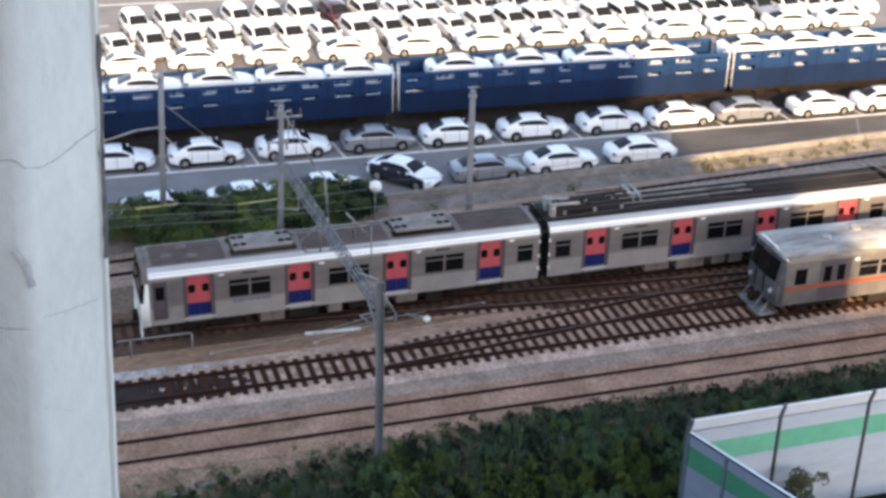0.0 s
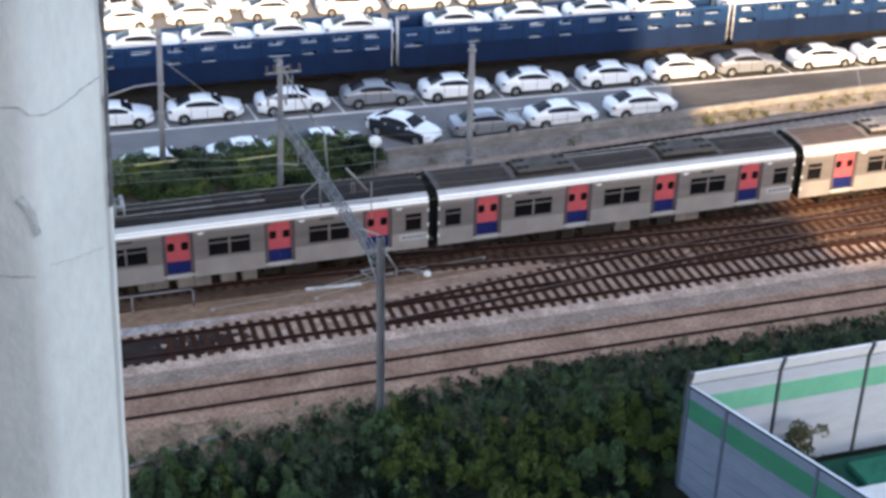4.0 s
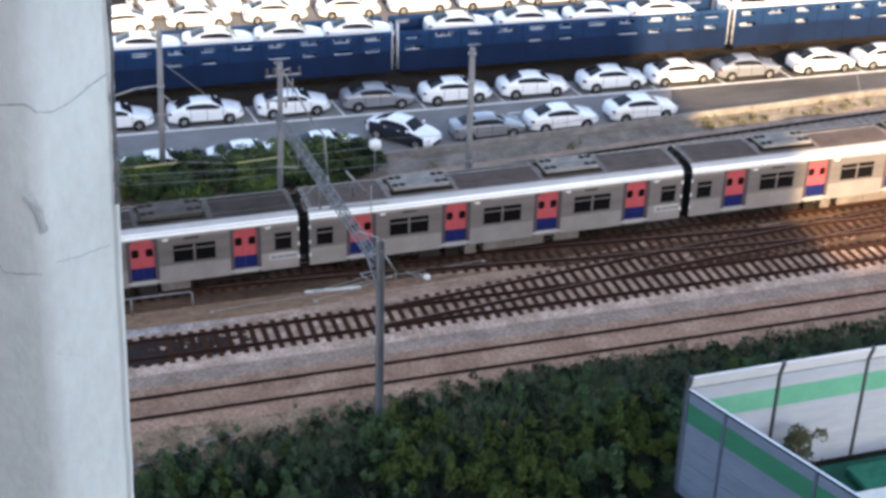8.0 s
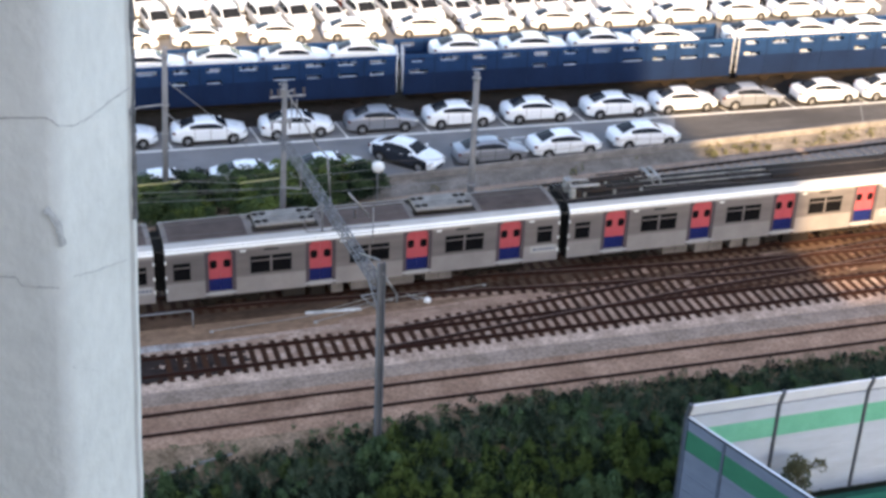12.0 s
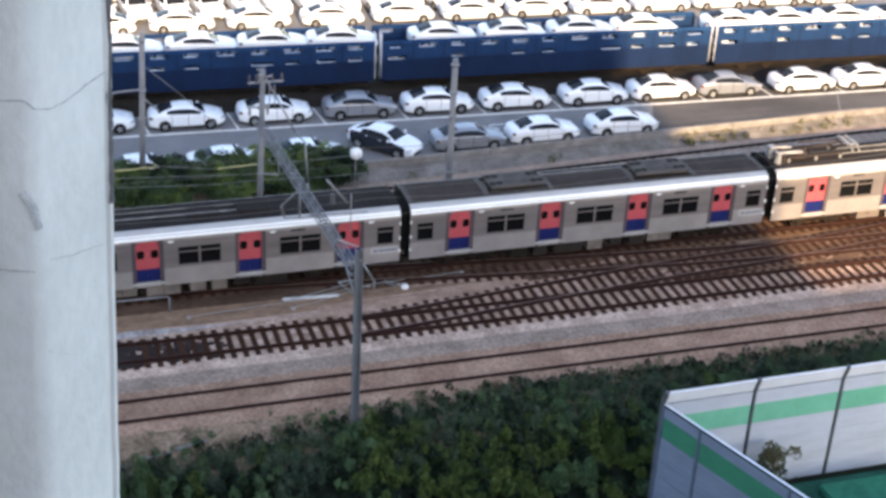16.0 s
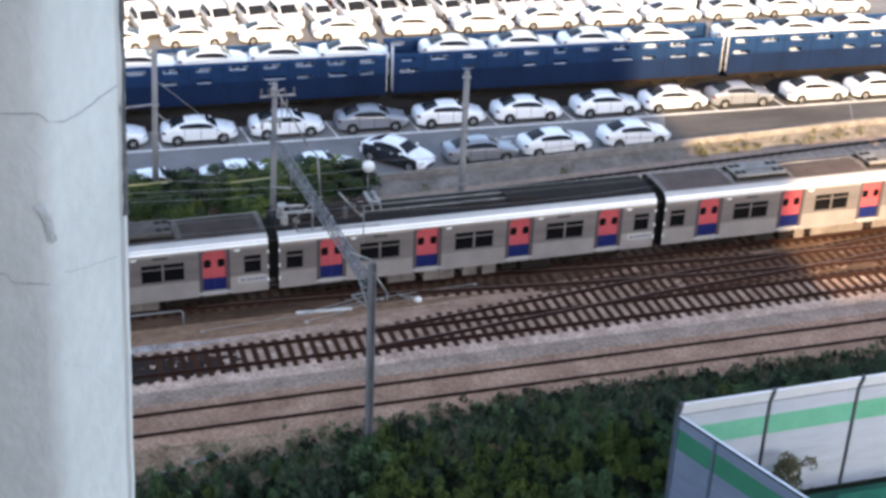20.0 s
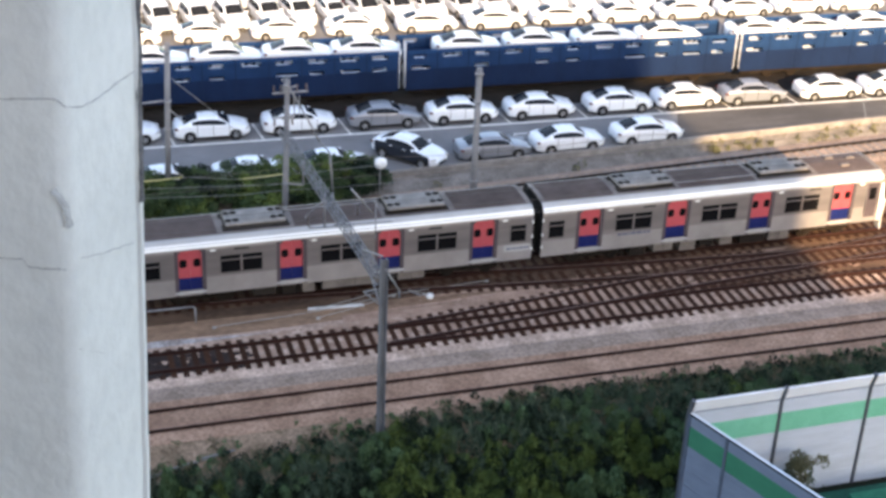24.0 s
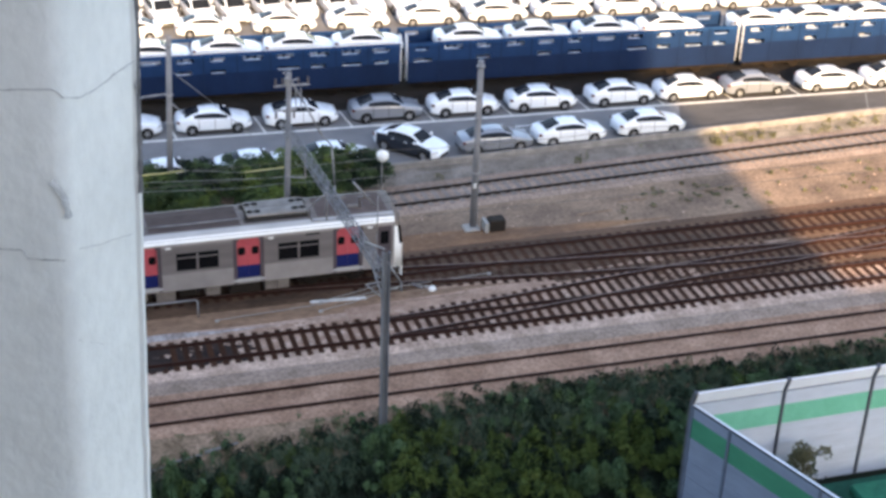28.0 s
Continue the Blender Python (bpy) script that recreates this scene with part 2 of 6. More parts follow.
M_PORC = mat("insulator_brown", (0.11, 0.085, 0.085), (0.075, 0.06, 0.06), 8, 40, 0.3, bump=0)
M_YELLOW = mat("wire_guard_yellow", (0.5, 0.46, 0.2), (0.4, 0.37, 0.17), 3, 30, 0.6, bump=0.02)
M_WIRE = mat("copper_wire", (0.13, 0.12, 0.115), (0.1, 0.09, 0.085), 2, 30, 0.6, 0.3, bump=0)
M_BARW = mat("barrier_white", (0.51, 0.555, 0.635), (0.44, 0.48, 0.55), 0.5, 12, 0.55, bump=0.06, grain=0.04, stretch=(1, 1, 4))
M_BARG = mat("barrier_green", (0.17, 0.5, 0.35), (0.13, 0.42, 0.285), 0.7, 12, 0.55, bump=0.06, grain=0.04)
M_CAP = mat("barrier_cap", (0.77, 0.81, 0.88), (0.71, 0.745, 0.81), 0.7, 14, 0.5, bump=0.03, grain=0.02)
M_POST = mat("barrier_post", (0.11, 0.12, 0.14), (0.08, 0.088, 0.105), 2, 25, 0.6, 0.3, bump=0.05)
# near-black soil: the shade between the weeds is put into its colour
M_GRASS = mat("shaded_weed_soil", (0.008, 0.011, 0.007), (0.015, 0.018, 0.011), 0.6, 10, 0.95, bump=0.6, grain=0.25)
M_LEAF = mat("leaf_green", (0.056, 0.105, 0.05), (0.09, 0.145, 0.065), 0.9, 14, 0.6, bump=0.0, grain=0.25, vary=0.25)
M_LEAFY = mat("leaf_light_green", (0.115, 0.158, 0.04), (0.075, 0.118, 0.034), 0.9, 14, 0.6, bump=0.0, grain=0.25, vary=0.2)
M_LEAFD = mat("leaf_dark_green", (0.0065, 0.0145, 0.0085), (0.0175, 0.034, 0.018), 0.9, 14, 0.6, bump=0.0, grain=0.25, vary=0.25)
M_HEDGE = mat("hedge_green", (0.036, 0.068, 0.03), (0.066, 0.104, 0.042), 0.9, 14, 0.6, bump=0.0, grain=0.3, vary=0.2)
M_DRY = mat("dry_grass", (0.15, 0.14, 0.085), (0.1, 0.1, 0.055), 0.9, 14, 0.8, bump=0.0, grain=0.2, vary=0.2)
M_BLADE = mat("grass_grey_green", (0.085, 0.115, 0.075), (0.05, 0.08, 0.05), 0.9, 14, 0.7, bump=0.0, grain=0.2, vary=0.2)
M_BARK = mat("bark", (0.09, 0.07, 0.055), (0.06, 0.05, 0.04), 6, 40, 0.9, bump=0.4)
M_DISH = mat("lamp_white", (0.8, 0.8, 0.8), (0.72, 0.72, 0.72), 3, 30, 0.5, bump=0.02)
M_ORANGE = mat("stripe_orange", (0.33, 0.085, 0.045), (0.26, 0.066, 0.036), 1, 30, 0.5, bump=0.02, grain=0.03)
M_CREAM = mat("grey_train_paint", (0.2, 0.18, 0.172), (0.12, 0.108, 0.104), 0.6, 30, 0.45, 0.2, bump=0.03, grain=0.04)
M_CREAMROOF = mat("grey_train_roof", (0.44, 0.43, 0.432), (0.18, 0.176, 0.175), 0.7, 10, 0.6, bump=0.1, grain=0.12, stretch=(0.5, 2, 1))
M_TEXT = mat("printed_lettering", (0.13, 0.14, 0.2), (0.16, 0.17, 0.23), 3, 30, 0.6, bump=0)


# ---- mesh building ----
class Mesh:
    """Collects vertices and faces, with a material slot for each face."""

    def __init__(self, *mats):
        self.v, self.f, self.k, self.s, self.mats = [], [], [], [], list(mats)

    def face(self, idx, k=0, smooth=False):
        self.f.append(tuple(idx)), self.k.append(k), self.s.append(smooth)

    def verts(self, pts):
        i = len(self.v)
        self.v.extend(tuple(p) for p in pts)
        return i

    def quad(self, a, b, c, d, k=0):
        i = self.verts((a, b, c, d))
        self.face((i, i + 1, i + 2, i + 3), k)

    def box(self, x0, x1, y0, y1, z0, z1, k=0, ch=0.0, m=None):
        """A box, with chamfered edges where ch > 0."""
        if ch <= 0:
            pts = [(x, y, z) for z in (z0, z1) for y in (y0, y1) for x in (x0, x1)]
            fs = [(0, 2, 3, 1), (4, 5, 7, 6), (0, 1, 5, 4), (2, 6, 7, 3), (0, 4, 6, 2), (1, 3, 7, 5)]
        else:
            c = min(ch, (x1 - x0) / 2.2, (y1 - y0) / 2.2, (z1 - z0) / 2.2)
            pts, fs = [], []

            def ring(z, e):
                return [(x0 + c * (1 + e), y0 + e * c, z), (x1 - c * (1 + e), y0 + e * c, z), (x1 - e * c, y0 + c * (1 + e), z), (x1 - e * c, y1 - c * (1 + e), z),
                        (x1 - c * (1 + e), y1 - e * c, z), (x0 + c * (1 + e), y1 - e * c, z), (x0 + e * c, y1 - c * (1 + e), z), (x0 + e * c, y0 + c * (1 + e), z)]
            for z, e in ((z0, 0.6), (z0 + c, 0), (z1 - c, 0), (z1, 0.6)):
                pts += ring(z, e)
            fs = [tuple(range(7, -1, -1)), tuple(range(24, 32))]
            for r in range(3):
                for j in range(8):
                    a, b = r * 8 + j, r * 8 + (j + 1) % 8
                    fs.append((a, b, b + 8, a + 8))
        if m is not None:
            pts = [m @ Vector(p) for p in pts]
        i = self.verts(pts)
        for f in fs:
            self.face([i + q for q in f], k)

    def tube(self, p, q, r, n=8, r2=None, k=0, caps=True, smooth=True):
        p, q = Vector(p), Vector(q)
        r2 = r if r2 is None else r2
        d = (q - p).normalized()
        a = d.orthogonal().normalized()
        b = d.cross(a)
        i = self.verts([p + (a * math.cos(2 * math.pi * j / n) + b * math.sin(2 * math.pi * j / n)) * r for j in range(n)])
        self.verts([q + (a * math.cos(2 * math.pi * j / n) + b * math.sin(2 * math.pi * j / n)) * r2 for j in range(n)])
        for j in range(n):
            self.face((i + j, i + (j + 1) % n, i + n + (j + 1) % n, i + n + j), k, smooth)
        if caps:
            self.face([i + j for j in range(n)][::-1], k)
            self.face([i + n + j for j in range(n)], k)

    def path(self, pts, r, n=6, k=0):
        for p, q in zip(pts, pts[1:]):
            self.tube(p, q, r, n, k=k)

    def prism(self, outline, x0, x1, k=0, smooth=False, caps=True):
        """The outline (y, z), run along x."""
        n = len(outline)
        i = self.verts([(x0, y, z) for y, z in outline] + [(x1, y, z) for y, z in outline])
        for j in range(n):
            self.face((i + j, i + (j + 1) % n, i + n + (j + 1) % n, i + n + j), k, smooth)
        if caps:
            self.face([i + j for j in range(n)][::-1], k)
            self.face([i + n + j for j in range(n)], k)

    def ball(self, c, r, n=10, rings=6, k=0, sz=1.0):
        pts = [(c[0], c[1], c[2] - r * sz)]
        for a in range(1, rings):
            t = math.pi * a / rings
            pts += [(c[0] + r * math.sin(t) * math.cos(2 * math.pi * j / n), c[1] + r * math.sin(t) * math.sin(2 * math.pi * j / n), c[2] - r * sz * math.cos(t)) for j in range(n)]
        pts.append((c[0], c[1], c[2] + r * sz))
        i = self.verts(pts)
        for j in range(n):
            self.face((i, i + 1 + (j + 1) % n, i + 1 + j), k, True)
            e = i + 1 + (rings - 2) * n
            self.face((e + j, e + (j + 1) % n, i + len(pts) - 1), k, True)
            for a in range(rings - 2):
                s = i + 1 + a * n
                self.face((s + j, s + (j + 1) % n, s + n + (j + 1) % n, s + n + j), k, True)

    def data(self, name):
        me = bpy.data.meshes.new(name)
        me.from_pydata(self.v, [], self.f)
        for m in self.mats:
            me.materials.append(m)
        me.polygons.foreach_set("material_index", self.k)
        me.polygons.foreach_set("use_smooth", self.s)
        me.update()
        return me


def part(name, me, parent, at=None, label=""):
    """One mesh object under a thing or a part. me: a Mesh, or mesh data to share."""
    ob = new(name, me.data(name) if isinstance(me, Mesh) else me)
    ob.parent = parent
    if at is not None:
        ob.matrix_basis = at
    return tagged(ob, label)


def thing(name, label, category, at=None, group="", me=None, kind=""):
    ob = new(name, me.data(name) if isinstance(me, Mesh) else me)
    if at is not None:
        ob.matrix_basis = at
    return tagged(ob, label, category, group, kind)


def structure(name, me, label, category, at=None, kind="structure"):
    return thing(name, label, category, at, me=me, kind=kind)


def lerp(a, b, t):
    return a + (b - a) * t


LOT = 0.5      # level of the car yard above the rails' ground
STREET = -2.4  # level of the street below the embankment


# ---- ground ----
def ground_z(y):
    """The lie of the land across the tracks."""
    for (y0, z0), (y1, z1) in zip(PROFILE, PROFILE[1:]):
        if y0 <= y <= y1:
            return lerp(z0, z1, (y - y0) / (y1 - y0))
    return PROFILE[-1][1]


PROFILE = [(-3000, STREET), (41.6, STREET), (45.3, STREET + 0.5), (49.8, -0.35), (50.9, -0.06), (51.3, 0.0), (75.0, 0.0), (3000, 0.0)]


def ground():
    xs = [-3000, -800, -250, -100] + [-60 + 4 * i for i in range(46)] + [140, 200, 300, 700, 1500, 3000]
    ys = [-3000, -600, -100, 0, 20, 32, 39, 41.6, 43.2, 45.3, 46.8, 48.4, 49.8, 50.9, 51.3, 54, 60, 66, 72, 75, 80, 100, 200, 700, 3000]
    g = Mesh(M_SOIL, M_GRASS, M_BANK)
    for y in ys:
        g.verts([(x, y, ground_z(y) + (noise.noise((x * 0.3, y * 0.4, 0)) * 0.12 if 42 < y < 49.7 and abs(x) < 150 else 0)) for x in xs])
    n = len(xs)
    for j in range(len(ys) - 1):
        for i in range(n - 1):
            a = j * n + i
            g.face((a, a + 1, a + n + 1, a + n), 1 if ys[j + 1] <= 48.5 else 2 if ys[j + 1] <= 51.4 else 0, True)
    structure("ground", g, "brown gravelly soil of the railway yard with a weedy bank", "ground")


ground()


def bed(name, x0, x1, y0, y1, z, material, label, slope=0.5, skew=0.0, taper=0.0):
    """A low flat-topped bank of ballast along x; skew: rise of y per metre of x."""
    b = Mesh(material)
    xs = [x0 + (x1 - x0) * i / 120 for i in range(121)]
    for x in xs:
        w = [noise.noise((x * 0.35, y, 3.1)) * 0.16 for y in (y0, y1)]
        o = skew * (x - 30)
        k = min(1.0, (x1 - x) / taper) if taper else 1.0
        half, mid = (y1 - y0) / 2 * k, (y0 + y1) / 2 + o
        b.verts([(x, mid - half - slope * k + w[0], 0.002), (x, mid - half + w[0] * 0.5, z), (x, mid + half + w[1] * 0.5, z), (x, mid + half + slope * k + w[1], 0.002)])
    for i in range(120):
        for j in range(3):
            a = i * 4 + j
            b.face((a, a + 4, a + 5, a + 1), 0, True)
    structure(name, b, label, "ballast")


bed("ballast_bed_1", -300, 600, 51.67, 54.65, 0.05, M_BALLAST, "pinkish grey ballast under the near track", 0.4)
bed("ballast_bed_2", -300, 600, 55.95, 59.07, 0.06, M_PALE, "pale grey ballast under the timber-sleeper track", 0.55)
bed("ballast_bed_3", -300, 600, 61.6, 64.85, 0.04, M_RUSTBED, "rust-brown ballast under the train's track", 0.5, 0.007)
bed("ballast_bed_4", -300, 400, 70.1, 72.95, 0.05, M_GREYSTONE, "grey ballast under the far siding", 0.5, 0.066)
bed("rust_ground", 14, 600, 59.07, 61.65, 0.05, M_BROWNSTONE, "rust-stained gravel between the turnout rails", 0.5)
bed("soil_strip_1", 10, 600, 65.45, 69.75, 0.012, M_TAN, "bare tan soil between two tracks", 0.6, 0.03)
bed("soil_strip_2", -60, 22.5, 59.75, 61.27, 0.058, M_TRODDEN, "trodden tan soil beside the track", 0.5, 0.0, 11.0)
# dusty dark ground, with the train's shade put into its colour
bed("dust_and_shade_strip", -300, 37, 61.05, 64.6, 0.0595, M_DUSTSHADE, "dark brown dust-blackened ground along the train's track", 0.35, 0.007, 9.0)
bed("pale_stones", -300, 11, 58.75, 59.45, 0.0625, M_STONEGREY, "scattered pale blue-grey stones beside the turnout", 0.4, 0.0, 9.0)
bed("brake_dust_2", 25, 38, 60.2, 61.1, 0.0635, M_DUSTSHADE, "dark dust-stained gravel between the turnout and the train's track", 0.35, 0.03, 14.0)
bed("red_soil", 6, 34, 65.0, 66.3, 0.03, mat("iron_red_soil", (0.27, 0.15, 0.085), (0.15, 0.09, 0.06), 0.5, 8, 0.95, bump=0.6, grain=0.3, stretch=(0.4, 1.2, 1)), "iron-red soil beside the train's track", 0.6, 0.0, 14.0)
bed("gravel_strip", -300, 600, 54.4, 55.2, 0.052, M_GREYSTONE, "strip of blue-grey crushed stone between two tracks", 0.3)


# ---- tracks: a rail is head, web and foot along a line ----
def rail_mesh(line, z, steel, head):
    r = Mesh(steel, head)
    prof = [(-0.065, 0), (-0.065, 0.02), (-0.012, 0.04), (-0.012, 0.12), (-0.035, 0.125), (-0.035, 0.16), (0.035, 0.16), (0.035, 0.125), (0.012, 0.12), (0.012, 0.04), (0.065, 0.02), (0.065, 0)]
    for x, y in line:
        r.verts([(x, y + a, z + h) for a, h in prof])
    n = len(prof)
    for i in range(len(line) - 1):
        for j in range(n):
            a, b = i * n + j, i * n + (j + 1) % n
            r.face((a, a + n, b + n, b), 1 if j == 5 else 0)
    return r


def track(name, label, centre, x0, x1, z, step=2.0, steel=M_RAIL, head=M_RAILTOP):
    t = thing(name, label, "railway track", kind="structure")
    n = int((x1 - x0) / step)
    for side in (-1, 1):
        line = [(x0 + (x1 - x0) * i / n, centre(x0 + (x1 - x0) * i / n) + side * 0.7525) for i in range(n + 1)]
        part("rail", rail_mesh(line, z, steel, head), t)
    return t


T1, T2, T3 = 52.88, 57.4, 63.2


def main_line(x):
    """The train's track runs a little askew to the others."""
    return T3 + 0.007 * (x - 25)


def siding(x):
    return 71.55 + 0.066 * (x - 30) if x < 52 else 73.0 + 0.03 * (x - 52)


def through_points(pts):
    """A smooth line y(x) through a few plan points."""
    def f(x):
        if x <= pts[0][0]:
            return pts[0][1]
        for (x0, y0), (x1, y1) in zip(pts, pts[1:]):
            if x <= x1:
                u = (x - x0) / (x1 - x0)
                return lerp(y0, y1, u)
        return pts[-1][1]

    def g(x):
        return sum(f(x + d) for d in (-3, -2, -1, 0, 1, 2, 3)) / 7
    return g


crossover = through_points([(15.1, T2), (25.4, 58.69), (32.5, 59.56), (39.4, 60.08), (46.1, 61.0), (61, main_line(61))])
lead = through_points([(2, main_line(2)), (10, 63.0), (18, 62.28), (22.3, 61.72), (26.5, 61.3), (31.5, 60.85), (38.5, 60.3), (46, 60.05), (61, 60.0)])

track("near_track", "rusty rails sunk in pinkish ballast", lambda x: T1, -300, 600, 0.0, 30)
track_2 = track("timber_track", "rusty rails on dark creosoted timber sleepers", lambda x: T2, -300, 600, 0.06, 30)
track_3 = track("train_track", "rusty rails on dark sleepers in brown ballast", main_line, -300, 600, 0.04, 30)
track_4 = track("siding_track", "curving siding with pale concrete sleepers", siding, -100, 300, 0.04, 4, M_DARK)
track_x = track("crossover_track", "crossover rails linking two tracks", crossover, 15.6, 60, 0.064, 1, M_RAIL, M_RAILWORN)
track_y = track("turnout_track", "turnout rails curving off the train's track", lead, 8, 60, 0.058, 1, M_RAIL, M_RAILWORN)

# ---- the tall block behind the camera, and the lower wing whose terrace it stands on ----
ROOF_Z = 49.6


def block_of_flats():
    b = thing("apartment_block", "pale painted apartment block with a roof terrace", "building")
    w = Mesh(M_WALL)
    w.box(-70, 35.7, -40, -25, STREET, ROOF_Z)
    part("tower", w, b)
    w = Mesh(M_WALL)
    w.box(35.73, 44, -40, -25, STREET, 33.0)
    part("lower_tower", w, b)
    s = Mesh(M_WALL)
    s.box(-70, 34.0, -25, 0.5, STREET, 34.5)
    part("terrace_wing", s, b)
    # unseen wall, added to dim the pier's left face
    l = Mesh(M_CONC)
    l.box(-1.35, -1.1, -6, 1.6, 34.5, 38.8)
    part("side_wall", l, b)
    # unseen wall, added to keep the sun off the pier
    l = Mesh(M_CONC)
    l.box(-1.1, 1.3, -6.2, -6.0, 34.5, 39.5)
    part("rear_wall", l, b)


block_of_flats()


def pillar():
    """The plastered pier beside the camera."""
    p = Mesh(M_PLASTER)
    out = [(-0.7342, 1.5364), (-0.4215, 1.3683), (-0.1091, 1.2050), (-0.0154, 1.1566), (0.0032, 1.1484), (0.0143, 1.1476), (0.0223, 1.1542), (0.0363, 1.1752), (0.0624, 1.2160), (0.0781, 1.2411), (0.0807, 1.2463), (0.0828, 1.2444), (0.0872, 1.2527), (0.0873, 1.2657), (0.0437, 1.7207), (-0.7437, 1.6658)]
    zs = [STREET, 12.0, 22.0, 29.0] + [32.0 + 0.04 * i for i in range(161)]
    n = len(out)
    for z in zs:
        row = []
        for i, (x, y) in enumerate(out):
            w = 0.003 * noise.noise((x * 9, z * 4, 1)) + 0.0016 * noise.noise((x * 30, z * 17, 5)) + 0.0007 * noise.noise((x * 60, z * 45, 9))
            if i in (10, 11):
                w *= 1.3
            row.append((x + w * 0.6 + 0.037 * (max(z, 33.5) - 35.405), y - w, z))
        p.verts(row)
    for j in range(len(zs) - 1):
        for i in range(n):
            a, b = j * n + i, j * n + (i + 1) % n
            p.face((a, b, b + n, a + n), 0, True)
    p.face([(len(zs) - 1) * n + i for i in range(n)])
    p.face(list(range(n))[::-1])
    return structure("pillar", p, "white plastered concrete pier with hairline cracks", "pillar")


pillar()


# ---- cars ----
def interp(keys, x):
    for (x0, v0), (x1, v1) in zip(keys, keys[1:]):
        if x <= x1:
            return lerp(v0, v1, (x - x0) / (x1 - x0))
    return keys[-1][1]


SEDAN = dict(
    xs=(-2.265, -2.22, -2.1, -1.95, -1.72, -1.60, -1.38, -1.2, -0.86, -0.55, -0.2, -0.06, 0.02, 0.40, 0.60, 0.80, 1.06, 1.15, 1.35, 1.6, 1.85, 2.05, 2.17, 2.235, 2.265),
    top=((-2.265, .60), (-2.22, .9), (-2.1, 1.02), (-1.95, 1.05), (-1.72, 1.09), (-1.6, 1.14), (-1.2, 1.3), (-.86, 1.395), (-.4, 1.432), (0, 1.43), (.4, 1.37), (.75, 1.19), (1.06, 1.0), (1.15, .975), (1.5, .93), (1.85, .85), (2.05, .765), (2.17, .69), (2.235, .6), (2.265, .5)),
    belt=((-2.265, .56), (-2.22, .84), (-2.1, .97), (-1.95, 1.01), (-1.72, 1.04), (-1.2, 1.075), (0, 1.035), (.8, .985), (1.06, .94), (1.5, .875), (1.85, .78), (2.05, .70), (2.17, .63), (2.235, .55), (2.265, .47)),
    rw=((-2.265, .55), (-2.0, .66), (-1.72, .66), (-1.2, .6), (-.86, .56), (0, .57), (.4, .58), (1.06, .68), (1.5, .68), (1.85, .64), (2.1, .55), (2.265, .40)),
    hw=((-2.265, .60), (-2.22, .72), (-2.1, .80), (-1.9, .845), (-1.6, .872), (0, .885), (1.5, .88), (1.85, .85), (2.05, .79), (2.17, .70), (2.235, .6), (2.265, .5)),
    shield=(0.40, 1.06), back=(-1.72, -0.86), panes=((-1.2, 0.02), (0.02, 0.80)), axle=1.35, tyre=0.315)
WAGONETTE = dict(
    xs=(-2.2, -2.16, -2.05, -1.95, -1.75, -1.6, -1.2, -0.7, -0.3, -0.06, 0.02, 0.45, 0.62, 0.85, 1.16, 1.25, 1.45, 1.7, 1.9, 2.05, 2.15, 2.19, 2.2),
    top=((-2.2, .7), (-2.16, 1.0), (-2.05, 1.28), (-1.95, 1.45), (-1.75, 1.6), (-1.6, 1.64), (-.9, 1.68), (0, 1.68), (.45, 1.62), (.85, 1.38), (1.16, 1.14), (1.25, 1.11), (1.7, 1.05), (1.9, 1.0), (2.05, .92), (2.15, .8), (2.19, .68), (2.2, .6)),
    belt=((-2.2, .66), (-2.16, .92), (-2.05, 1.02), (0, 1.03), (1.16, 1.02), (1.7, .98), (1.9, .93), (2.05, .85), (2.15, .74), (2.2, .56)),
    rw=((-2.2, .6), (-1.9, .63), (0, .64), (.45, .64), (1.16, .72), (1.7, .71), (2.05, .66), (2.2, .55)),
    hw=((-2.2, .7), (-2.16, .8), (-2.0, .87), (-1.5, .905), (0, .91), (1.6, .9), (1.9, .86), (2.05, .81), (2.15, .72), (2.2, .64)),
    shield=(0.45, 1.16), back=(-2.05, -1.75), panes=((-1.6, 0.02), (0.02, 0.85)), axle=1.32, tyre=0.34)


